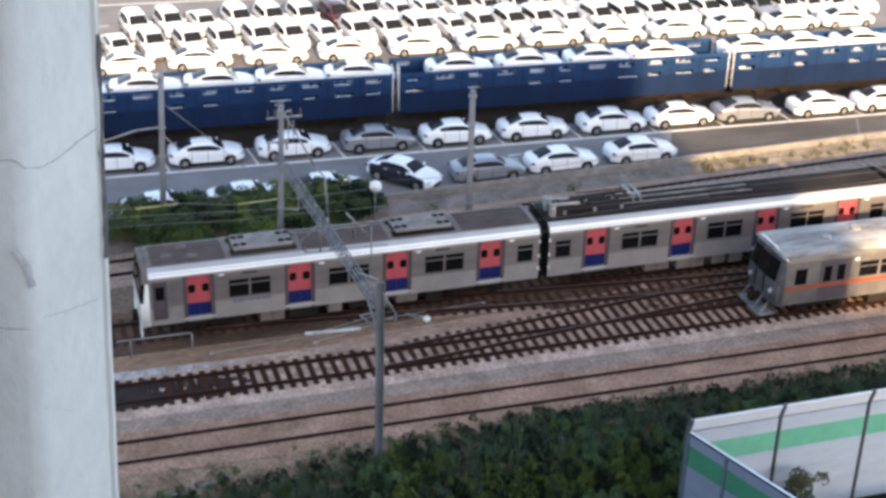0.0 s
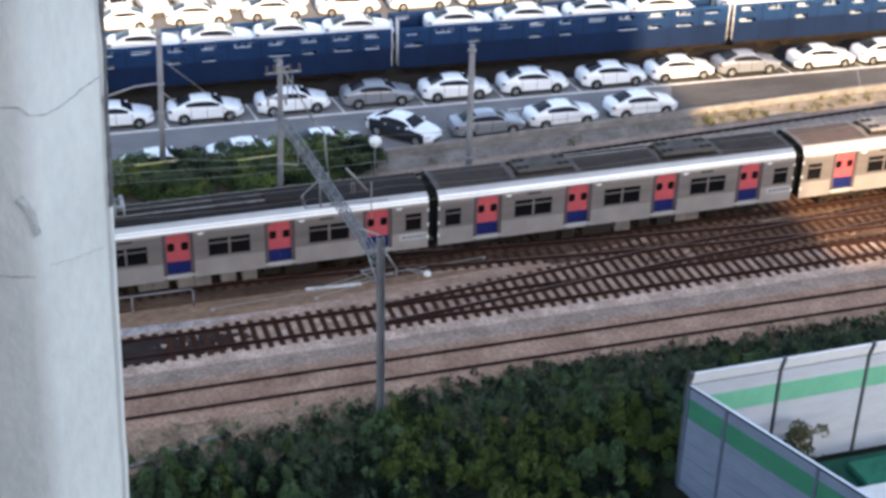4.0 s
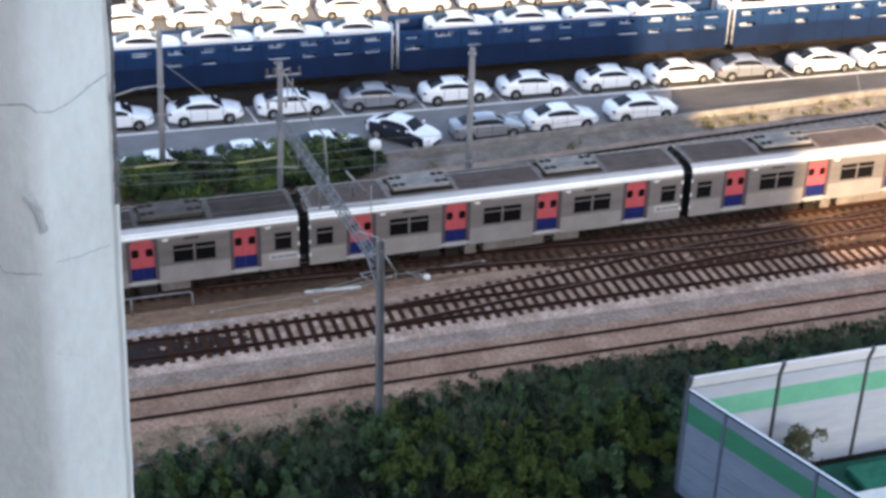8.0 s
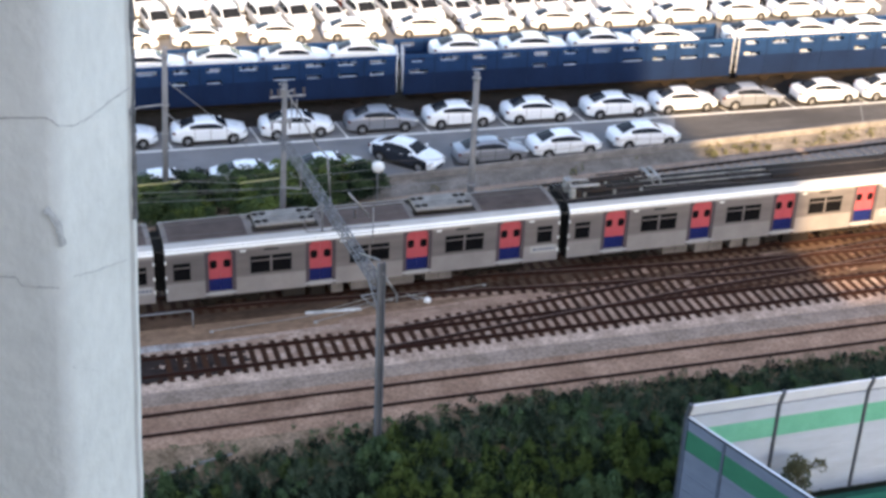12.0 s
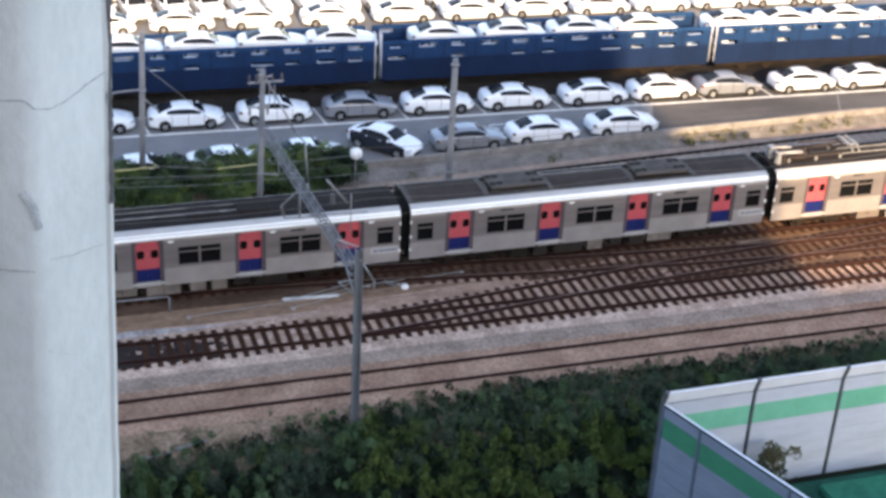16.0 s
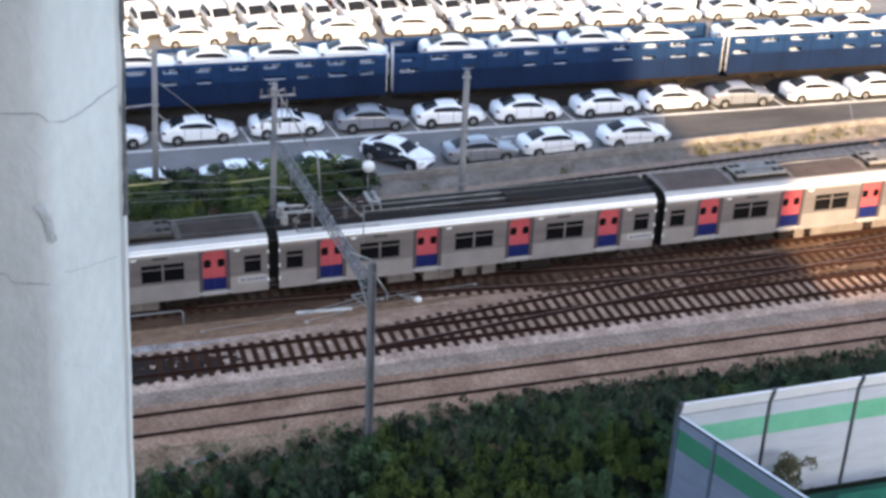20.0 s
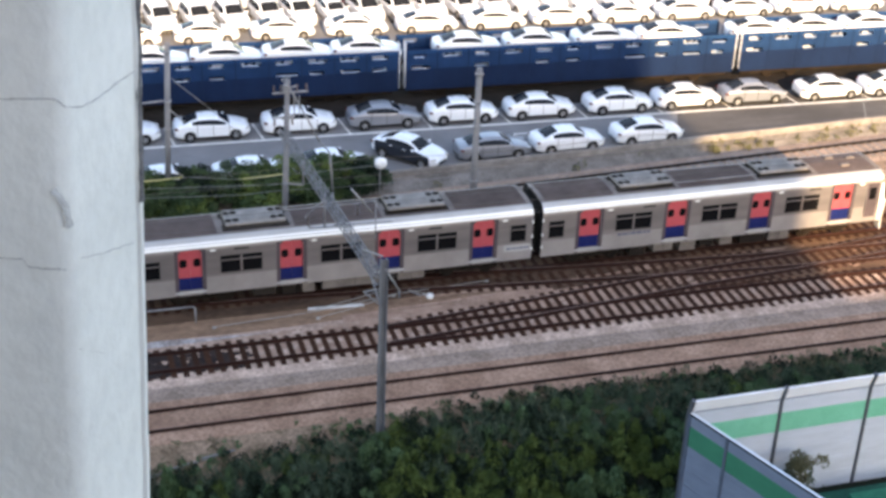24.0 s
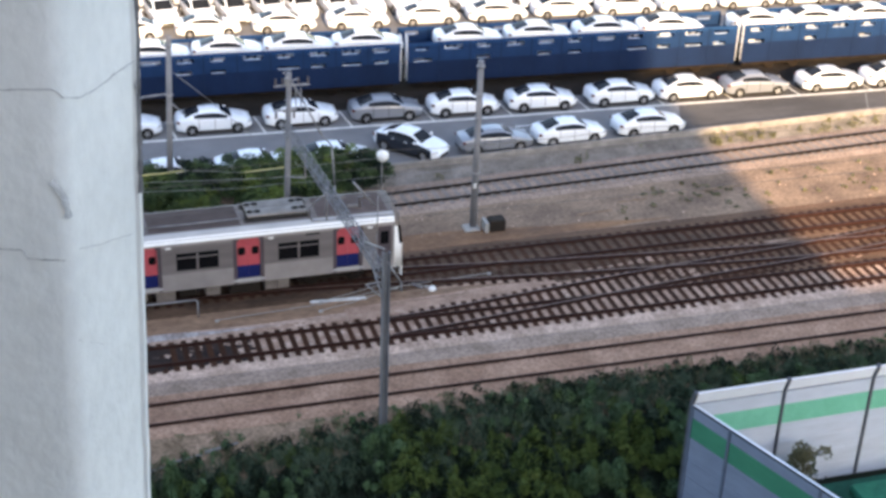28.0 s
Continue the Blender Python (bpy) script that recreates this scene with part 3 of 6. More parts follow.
def car_shell(k, sheen_top=False):
    """Body and panes of a car, lofted through its stations. The panes are meshes of their own."""
    xs, zb = k["xs"], 0.2
    ring = []
    for x in xs:
        t, b, r, h = (interp(k[q], x) for q in ("top", "belt", "rw", "hw"))
        low = zb + 0.12 * max(0, (abs(x) - 1.7) / 0.5)
        ring.append([(h * 0.55, low), (h * 0.9, low), (h * 0.98, low + 0.14), (h * 0.962, lerp(low, b, 0.42)), (h * 1.0, lerp(low, b, 0.72)), (h * 0.975, b - 0.07), (h * 0.945, b), (lerp(h * 0.945, r, 0.76), lerp(b, t - 0.035, 0.72)), (r * 0.92, t - 0.02), (r * 0.5, t), (0, t + 0.008)])
    body = Mesh(None)
    panes = {}
    n = len(ring[0])

    def point(i, j, s):
        y, z = ring[i][j]
        return (xs[i], s * y, z)

    def spans(x0, x1, a, b):
        return x0 > a - 1e-6 and x1 < b + 1e-6
    for i in range(len(xs) - 1):
        x0, x1 = xs[i], xs[i + 1]
        for j in range(n - 1):
            for s in (-1, 1):
                q = [point(i, j, s), point(i + 1, j, s), point(i + 1, j + 1, s), point(i, j + 1, s)]
                if s > 0:
                    q.reverse()
                key = None
                if j >= 8 and spans(x0, x1, *k["shield"]):
                    key = "windscreen"
                elif j >= 8 and spans(x0, x1, *k["back"]):
                    key = "rear_window"
                # only the flanks go black; the white top is painted sky sheen
                elif sheen_top and j <= 5 and spans(x0, x1, -1.95, 1.85):
                    key = ("side_panel", s)
                elif j == 6:
                    for c, (a, b) in enumerate(k["panes"]):
                        if spans(x0, x1, a, b):
                            key = ("rear_side_window" if c == 0 else "front_side_window", s)
                if key:
                    panes.setdefault(key, []).append(q)
                else:
                    a = body.verts(q)
                    body.face((a, a + 1, a + 2, a + 3), 0, True)
    for i, rev in ((0, False), (len(xs) - 1, True)):
        pts = [point(i, j, -1) for j in range(n)] + [point(i, j, 1) for j in range(n - 2, -1, -1)]
        a = body.verts(pts)
        f = list(range(a, a + len(pts)))
        body.face(f if not rev else f[::-1])
    return body, panes


def weld(me):
    bm = bmesh.new()
    bm.from_mesh(me)
    bmesh.ops.remove_doubles(bm, verts=bm.verts, dist=0.0005)
    bmesh.ops.recalc_face_normals(bm, faces=bm.faces)
    bm.to_mesh(me)
    bm.free()
    return me


def wheel_data(r):
    t = Mesh(M_RUBBER)
    n = 18
    for y, q in ((0.0, r * 0.66), (0.0, r * 0.93), (-0.02, r), (-0.18, r), (-0.2, r * 0.9)):
        t.verts([(q * math.cos(2 * math.pi * j / n), y, q * math.sin(2 * math.pi * j / n)) for j in range(n)])
    for a in range(4):
        for j in range(n):
            t.face((a * n + j, a * n + (j + 1) % n, (a + 1) * n + (j + 1) % n, (a + 1) * n + j), 0, True)
    rim = Mesh(M_RIM, M_RUBBER)
    rim.tube((0, -0.06, 0), (0, -0.012, 0), r * 0.66, 18)
    for j in range(5):
        m = Matrix.Rotation(2 * math.pi * j / 5, 4, "Y")
        rim.box(0.01, r * 0.64, -0.012, 0.004, -0.034, 0.034, 0, m=m)
    rim.tube((0, -0.012, 0), (0, 0.01, 0), r * 0.2, 10)
    arch = Mesh(M_RUBBER)
    arch.tube((0, -0.1, 0), (0, -0.004, 0), r * 1.14, 18)
    return t.data("tyre"), rim.data("rim"), arch.data("wheel_arch")


def build_car(name, k, paint, label, group, near=True, sheen_top=False):
    c = thing(name, label, "car", group=group)
    body, panes = car_shell(k, sheen_top)
    body.mats = [paint]
    b = part("body", weld(body.data("body")), c)
    for key, quads in panes.items():
        g = Mesh(M_BLACKP if key[0] == "side_panel" else M_CARGLASS)
        for q in quads:
            i = g.verts(q)
            g.face((i, i + 1, i + 2, i + 3), 0, True)
        part(key if isinstance(key, str) else key[0], weld(g.data("pane")), c)
    tyre, rim, arch = wheel_data(k["tyre"])
    for ax in (k["axle"], -k["axle"]):
        for s in (-1, 1):
            y = s * (interp(k["hw"], ax) + 0.006)
            w = part("wheel", arch, c, Matrix.Translation((ax, y, k["tyre"] + 0.02)) @ Matrix.Rotation(0 if s > 0 else math.pi, 4, "Z"))
            if near:
                part("tyre", tyre, w, Matrix.Translation((0, 0.006, -0.02)))
            part("rim", rim, w, Matrix.Translation((0, 0.008, -0.02)))
    front, rear = k["xs"][-1], k["xs"][0]
    for s in (-1, 1):
        h = Mesh(M_LAMP)
        fx, fy = front - 0.21, s * 0.64
        fz = interp(k["top"], fx) - 0.1
        h.box(-0.2, 0.16, -0.13, 0.13, -0.05, 0.055, 0, 0.04, m=Matrix.Translation((fx, fy, fz)) @ Matrix.Rotation(-s * 0.62, 4, "Z"))
        part("headlamp", h, c)
        r = Mesh(M_TAIL)
        r.box(-0.07, 0.16, -0.16, 0.14, -0.07, 0.06, 0, 0.03, m=Matrix.Translation((rear + 0.13, s * 0.66, interp(k["belt"], rear + 0.15) - 0.1)) @ Matrix.Rotation(s * 0.5, 4, "Z"))
        part("tail_lamp", r, c)
        mir = Mesh(paint)
        mx = k["panes"][1][1] - 0.02
        mir.box(mx - 0.07, mx + 0.07, *sorted((s * 0.86, s * 1.03)), interp(k["belt"], mx) - 0.02, interp(k["belt"], mx) + 0.12, 0, 0.04)
        part("wing_mirror", mir, c)
        if not near:
            continue
        for sx in (-0.92, 0.03, 0.98):
            seams = Mesh(M_RUBBER)
            h, b = interp(k["hw"], sx), interp(k["belt"], sx)
            prof = [(h * 0.98, 0.34), (h * 0.962, lerp(0.2, b, 0.42)), (h * 1.0, lerp(0.2, b, 0.72)), (h * 0.975, b - 0.07), (h * 0.945, b)]
            for (ya, za), (yb, zb) in zip(prof, prof[1:]):
                seams.quad((sx - 0.014, s * (ya + 0.005), za), (sx + 0.014, s * (ya + 0.005), za), (sx + 0.014, s * (yb + 0.005), zb), (sx - 0.014, s * (yb + 0.005), zb))
            part("door_seam", seams, c)
        sill = Mesh(M_RUBBER)
        y = s * interp(k["hw"], 0) * 0.95
        sill.box(-1.0, 1.0, *sorted((y - s * 0.1, y + s * 0.02)), 0.2, 0.3, 0, 0.02)
        part("sill", sill, c)
        for hx in (-0.75, 0.15):
            hd = Mesh(paint)
            y = s * interp(k["hw"], hx) * 0.985
            hd.box(hx - 0.1, hx + 0.1, *sorted((y, y + s * 0.035)), interp(k["belt"], hx) - 0.13, interp(k["belt"], hx) - 0.1, 0, 0.01)
            part("door_handle", hd, c)
    g = Mesh(M_RUBBER)
    g.box(front - 0.1, front + 0.01, -0.42, 0.42, 0.33, 0.47, 0, 0.02)
    part("grille", g, c)
    if not near:
        return c
    g = Mesh(M_RUBBER)
    g.box(rear - 0.008, rear + 0.1, -0.5, 0.5, 0.3, 0.42, 0, 0.02)
    part("rear_valance", g, c)
    return c


M_MAROON = mat("maroon_car_paint", (0.075, 0.022, 0.025), (0.06, 0.018, 0.02), 0.8, 30, 0.28, bump=0.0, grain=0.01, coat=0.6)


def car_rows():
    GA, GB, GC, GD = "cars in the kerbside row", "cars at the yard edge", "cars in the storage rows", "cars on the wagons"
    white = build_car("sedan_car", SEDAN, M_WHITE, "new white four-door sedan parked on asphalt", GA)
    silver = build_car("sedan_car", SEDAN, M_SILVER, "new silver four-door sedan parked on asphalt", GA)
    # a black car: the sky's sheen on its top is painted white
    black = build_car("sedan_car", SEDAN, M_WHITE, "sedan with black flanks and white roof parked askew", GB, sheen_top=True)
    suv = build_car("hatchback_car", WAGONETTE, M_WHITE, "new white hatchback in a tightly packed row", GC, False)
    suvs = build_car("hatchback_car", WAGONETTE, M_SILVER, "new silver hatchback in a tightly packed row", GC, False)
    far = build_car("sedan_car", SEDAN, M_WHITE, "new white sedan in a storage row", GC, False)
    maroon = build_car("hatchback_car", WAGONETTE, M_MAROON, "dark red hatchback standing among white cars", GC, False)
    used = set()

    def put(src, x, y, z, turn, group="", label=""):
        m = pose(x, y, z, 0, 0, turn)
        if src.name not in used:
            used.add(src.name)
            src.matrix_basis = m
            ob = src
        else:
            ob = copy_thing(src, m)
        return tagged(ob, label, "", group)
    rng = random.Random(4)
    # kerbside row
    for x in (0.3, 5.74, 11.05, 16.36, 21.64, 26.62, 31.7, 37.03, 41.77, 46.47, 51.93, 56.7, 61.35):
        put(silver if x in (21.64, 46.47) else white, x, 81.84 - 0.0333 * (x - 11) + rng.uniform(-0.06, 0.06), LOT, rng.uniform(-2.2, -0.2), GA)
    # edge row, which follows the skewed kerb
    for x in (7.5, 12.32, 16.87, 26.78, 31.57, 36.88):
        put(silver if x == 26.78 else white, x, 74.72 + 0.0432 * (x - 7.5), LOT, 2.5 + rng.uniform(-1, 1), GB,
            "silver sedan parked along the yard's low wall" if x == 26.78 else "white sedan parked along the yard's low wall")
    put(black, 21.85, 76.15, LOT, -48, GB)
    # storage rows behind the wagons
    for i in range(1, 14):
        x = 2.25 + 5.55 * (i - 1) - 0.036 * (i - 1) ** 2
        put(far, x, 98.72 - 0.0293 * (x - 2.25) + rng.uniform(-0.1, 0.1), LOT, -1.5 + rng.uniform(-0.8, 0.8) + (180 if i == 2 else 0), GC, "new white sedan in a storage row")
    for r, (x0, y0, k) in enumerate(((5.37, 102.11, -0.0261), (9.67, 106.53, -0.0361))):
        for i in range(27 if r == 0 else 20):
            x = x0 + 2.56 * i - 0.0078 * i * i + rng.uniform(-0.1, 0.1)
            if r == 1 and i == 6:
                put(maroon, x, y0 + k * (x - x0), LOT, -83, GC)
                continue
            put(rng.choice((suv, suv, far, suv, suv, suvs) if i % 9 == 4 else (suv, suv, far)), x, y0 + k * (x - x0) + rng.uniform(-0.15, 0.15), LOT, -83 + rng.uniform(-1, 1), GC)
    # cars carried by the wagons, on both decks
    for x in (3.66, 8.28, 12.84, 17.34, 21.74, 28.39, 33.13, 37.9, 42.42, 48.97, 53.04, 57.55, 61.95):
        put(far, x, wagon_y(x) + 1.5 + rng.uniform(-0.05, 0.05), DECK, WAGON_TURN + rng.uniform(-0.6, 0.6), GD, "new white sedan on a wagon's open upper deck")
    for wx in WAGONS:
        for i in range(5):
            x = wx + 2.5 + 4.5 * i
            put(far, x, wagon_y(x) + 1.5, LOT + 0.89, WAGON_TURN, GD, "new white sedan inside a blue car-carrier wagon")


M_VERGE = mat("verge_gravel", (0.225, 0.202, 0.185), (0.12, 0.106, 0.093), 0.7, 10, 0.95, bump=0.6, grain=0.3)
WAGONS = (0.76, 23.96, 47.15)
WAGON_TURN = -2.1


def wagon_y(x):
    """The near side of the wagons along their siding."""
    return 84.95 - 0.0367 * (x - 23.96)


DECK = 2.97


M_WAGONSHADE = mat("wagon_shade_ground", (0.026, 0.021, 0.019), (0.015, 0.012, 0.011), 0.8, 9, 0.95, bump=0.6, grain=0.3)


def yard():
    """The raised car yard: one slab with a low wall along its skewed edge."""
    s = Mesh(M_ASPHALT)
    edge = [(-3000, 74.35), (-6, 74.35), (19.8, 74.2), (35.9, 75.07), (52.6, 75.98), (95, 77.06), (3000, 77.06)]
    for (x0, y0), (x1, y1) in zip(edge, edge[1:]):
        s.quad((x0, y0, LOT), (x1, y1, LOT), (x1, 3000, LOT), (x0, 3000, LOT))
        s.quad((x0, y0, -0.3), (x1, y1, -0.3), (x1, y1, LOT), (x0, y0, LOT))
    structure("car_yard", s, "worn grey asphalt of a car storage yard", "pavement")
    v = Mesh(M_VERGE)
    xs = [2 + 0.75 * i for i in range(96)]
    for x in xs:
        y1 = interp(edge, x) - 0.2
        y0 = min(siding(x) + 1.75, y1 - 0.3)
        for u in (0, 0.25, 0.5, 0.75, 1):
            v.verts([(x, lerp(y0, y1, u), 0.004 + u * (0.36 + 0.1 * noise.noise((x * 0.6, u * 2, 4))) )])
    for i in range(len(xs) - 1):
        for j in range(4):
            a = i * 5 + j
            v.face((a, a + 5, a + 6, a + 1), 0, True)
    structure("verge", v, "grey gravel verge below the yard wall", "verge")
    k = Mesh(M_KERB)
    for (x0, y0), (x1, y1) in zip(edge[1:-1], edge[2:-1]):
        n = max(1, int((x1 - x0) / 6))
        for i in range(n):
            a, b = (lerp(x0, x1, i / n), lerp(y0, y1, i / n)), (lerp(x0, x1, (i + 1) / n) - 0.02, lerp(y0, y1, (i + 1) / n))
            w = Matrix.Translation((a[0], a[1], 0)) @ Matrix.Rotation(math.atan2(b[1] - a[1], b[0] - a[0]), 4, "Z")
            k.box(0, math.hypot(b[0] - a[0], b[1] - a[1]), -0.2, -0.004, 0.0, LOT + 0.26, 0, 0.02, m=w)
    structure("yard_wall", k, "low concrete edge wall of the car yard", "wall")
    # dark track bed, with the wagons' shade put into its colour
    d = Mesh(M_WAGONSHADE)
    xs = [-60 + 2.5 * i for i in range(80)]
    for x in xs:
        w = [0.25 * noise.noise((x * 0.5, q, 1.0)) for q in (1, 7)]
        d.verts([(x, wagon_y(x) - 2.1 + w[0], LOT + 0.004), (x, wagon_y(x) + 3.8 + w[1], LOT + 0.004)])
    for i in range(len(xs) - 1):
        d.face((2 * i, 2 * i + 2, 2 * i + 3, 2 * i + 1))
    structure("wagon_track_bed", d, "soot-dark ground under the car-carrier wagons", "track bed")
    # darker, browner asphalt in the far half of the lane
    q = Mesh(M_BROWNASPHALT)
    for x0, x1, z in ((38.8, 52.3, LOT + 0.002), (52.42, 95.0, LOT + 0.002)):
        steps = max(1, int((x1 - x0) / 3))
        for i in range(steps):
            a, b = lerp(x0, x1, i / steps), lerp(x0, x1, (i + 1) / steps)
            q.quad((a, interp(edge, a) + 0.02, z), (b, interp(edge, b) + 0.02, z), (b + 3.2, wagon_y(b) - 1.7, z), (a + 3.2, wagon_y(a) - 1.7, z))
    structure("old_asphalt", q, "older brown-grey asphalt with a cut seam", "pavement")
    p = Mesh(M_LINE)
    z = LOT + 0.008
    p.quad((-60, 82.5, z), (100, 77.84, z), (100, 78.1, z), (-60, 82.76, z))
    for x in (-7.5, -2.16, 3.27, 8.72, 14.0, 19.31, 24.45, 29.52, 34.63, 39.76, 44.54, 49.35, 54.65, 59.34):
        y = 80.94 - 0.0291 * x
        p.quad((x - 0.06, y, z), (x + 0.06, y, z), (x - 0.2, y + 2.6, z), (x - 0.32, y + 2.6, z))
    p.quad((29.1, 78.3, z), (33.9, 78.35, z), (33.9, 78.5, z), (29.1, 78.45, z))
    p.quad((-73, 118.4, z), (147, 106.6, z), (147, 106.85, z), (-73, 118.65, z))
    p.quad((-1.4, 109.5, z), (7.9, 108.9, z), (7.9, 109.05, z), (-1.4, 109.65, z))
    structure("yard_markings", p, "faded white parking lines on asphalt", "marking")


yard()


# ---- blue car-carrier wagons ----
def wagon():
    w = thing("car_carrier_wagon", "blue steel car-carrier railway wagon with slotted sides", "railway wagon", group="car-carrier wagons")
    L, W = 22.75, 3.0
    u = Mesh(M_DARK)
    u.box(0.3, L - 0.3, 0.25, W - 0.25, 0.4, 0.85, 0, 0.05)
    part("underframe", u, w)
    d = Mesh(M_WAGON)
    d.box(0.05, L - 0.05, 0.08, W - 0.08, 0.83, 0.89)
    part("lower_deck", d, w)
    d = Mesh(M_WAGON)
    d.box(0.05, L - 0.05, 0.08, W - 0.08, DECK - LOT - 0.08, DECK - LOT)
    part("upper_deck", d, w)
    top = 3.3
    for y in (0.0, W):
        s = 1 if y == 0 else -1
        y0, y1 = (y, y + 0.05) if s > 0 else (y - 0.05, y)
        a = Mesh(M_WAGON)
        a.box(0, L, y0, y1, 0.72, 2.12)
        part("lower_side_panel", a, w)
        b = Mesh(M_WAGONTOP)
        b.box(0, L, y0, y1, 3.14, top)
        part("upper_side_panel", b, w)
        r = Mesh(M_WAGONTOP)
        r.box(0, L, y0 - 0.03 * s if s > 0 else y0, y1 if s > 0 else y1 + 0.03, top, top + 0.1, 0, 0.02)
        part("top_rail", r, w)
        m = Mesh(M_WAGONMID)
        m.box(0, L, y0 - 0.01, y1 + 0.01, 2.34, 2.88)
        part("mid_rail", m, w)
        # uprights and blanked bays between the slots
        n = 11
        for i in range(n + 1):
            x = i * L / n
            q = Mesh(M_WAGON)
            q.box(max(0, x - 0.035), min(L, x + 0.035), y0 - 0.022, y1 + 0.022, 0.72, top - 0.004, 0, 0.01)
            part("upright", q, w)
        rng = random.Random(7)
        bay = L / n
        for i in range(n):
            for z0, z1, wide in ((2.12, 2.34, rng.choice((0.0, 0.9, 1.2, 1.4))), (2.88, 3.14, rng.choice((0.9, 1.05, 1.2)))):
                x0 = i * bay + 0.035 + rng.uniform(0.3, 0.5)
                for p0, p1 in ((i * bay + 0.035, x0), (x0 + wide, (i + 1) * bay - 0.035)):
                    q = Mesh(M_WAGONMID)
                    q.box(p0, p1, y0 + 0.004, y1 - 0.004, z0, z1)
                    part("slot_plate", q, w)
                if wide:
                    # bars added in place of the bright cars glinting through the slots
                    q = Mesh(M_SLOTGLINT)
                    q.box(x0 + 0.04, x0 + wide * rng.uniform(0.75, 0.97), y0 - 0.04, y1 + 0.04, z0 + 0.005, z0 + 0.055, 0, 0.01)
                    part("slot_lip", q, w, label="worn pale steel slot edge")
    for x in (0.04, L - 0.04):
        for y in (0.16, 1.0, 2.0, W - 0.16):
            e = Mesh(M_WAGON)
            e.box(x - 0.04, x + 0.04, y - 0.05, y + 0.05, 1.0, top)
            part("end_post", e, w)
        lad = Mesh(M_LADDER)
        for y in (0.02, 0.45):
            lad.tube((x + (0.08 if x > 1 else -0.08), y, 0.9), (x + (0.08 if x > 1 else -0.08), y, 3.9), 0.045, 6)
        for j in range(9):
            lad.tube((x + (0.08 if x > 1 else -0.08), 0.02, 1.1 + 0.32 * j), (x + (0.08 if x > 1 else -0.08), 0.45, 1.1 + 0.32 * j), 0.028, 6)
        part("end_ladder", lad, w, label="white-painted steel ladder")
    for bx in (3.4, L - 3.4):
        for ax in (-0.9, 0.9):
            for y in (0.55, W - 0.67):
                q = Mesh(M_DARK)
                q.tube((bx + ax, y, 0.42), (bx + ax, y + 0.12, 0.42), 0.42, 16)
                part("wheel", q, w)
    return w


def wagons():
    first = wagon()
    first.matrix_basis = pose(WAGONS[0], wagon_y(WAGONS[0]), LOT, 0, 0, WAGON_TURN)
    for x in WAGONS[1:]:
        copy_thing(first, pose(x, wagon_y(x), LOT, 0, 0, WAGON_TURN))


wagons()
car_rows()


# ---- the passenger train ----
PITCH, BODY, CAB = 20.29, 19.77, 9.62
DOORS = (-7.298, -2.433, 2.433, 7.298)
SILL = 0.67  # the foot of the side walls


def train_shell(cab):
    """Side walls with door openings, ends, floor and curved cantrail; local z = 0 at the rail head."""
    h, hw = BODY / 2, 1.55
    e = CAB if cab else h
    s = Mesh(M_STEEL, M_CANT, M_LOWER, M_EAVE, M_RUBBER)
    cuts = [-e]
    for d in DOORS:
        cuts += [d - 0.56, d + 0.56]
    cuts.append(h)
    for y in (-hw, hw):
        f = 1 if y < 0 else -1

        def q(x0, x1, z0, z1, k):
            p = [(x0, y, z0), (x1, y, z0), (x1, y, z1), (x0, y, z1)]
            s.quad(*(p if f > 0 else p[::-1]), k)
        for i in range(0, len(cuts), 2):
            q(cuts[i], cuts[i + 1], SILL, 1.58, 2)
            q(cuts[i], cuts[i + 1], 1.58, 3.0, 0)
        for d in DOORS:
            x0, x1, yi = d - 0.56, d + 0.56, y + f * 0.075
            q(x0, x1, 2.96, 3.0, 0)
            q(x0, x1, SILL, 0.94, 2)
            for xa in (x0, x1):
                s.quad((xa, y, 0.94), (xa, yi, 0.94), (xa, yi, 2.96), (xa, y, 2.96), 0)
            s.quad((x0, y, 0.94), (x1, y, 0.94), (x1, yi, 0.94), (x0, yi, 0.94), 0)
            s.quad((x0, y, 2.96), (x0, yi, 2.96), (x1, yi, 2.96), (x1, y, 2.96), 0)
        q(-e, h, 3.0, 3.14, 2)
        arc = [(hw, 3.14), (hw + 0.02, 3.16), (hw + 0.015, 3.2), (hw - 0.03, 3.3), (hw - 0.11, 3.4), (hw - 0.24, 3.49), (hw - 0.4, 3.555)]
        # the sky's bright sheen is painted on the middle bands
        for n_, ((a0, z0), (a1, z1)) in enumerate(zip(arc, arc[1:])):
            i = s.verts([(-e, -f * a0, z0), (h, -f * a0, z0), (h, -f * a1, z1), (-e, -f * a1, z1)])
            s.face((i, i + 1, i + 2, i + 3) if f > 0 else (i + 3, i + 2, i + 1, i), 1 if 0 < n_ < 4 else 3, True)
    s.quad((-e, -hw, SILL), (-e, hw, SILL), (h, hw, SILL), (h, -hw, SILL), 2)
    # black end walls put the gap's shade into the colour
    for x in (-e, h):
        pts = [(x, -hw, SILL), (x, hw, SILL), (x, hw, 3.14), (x, hw - 0.11, 3.4), (x, hw - 0.4, 3.555), (x, -hw + 0.4, 3.555), (x, -hw + 0.11, 3.4), (x, -hw, 3.14)]
        i = s.verts(pts)
        s.face(range(i, i + 8), 4)
    return s


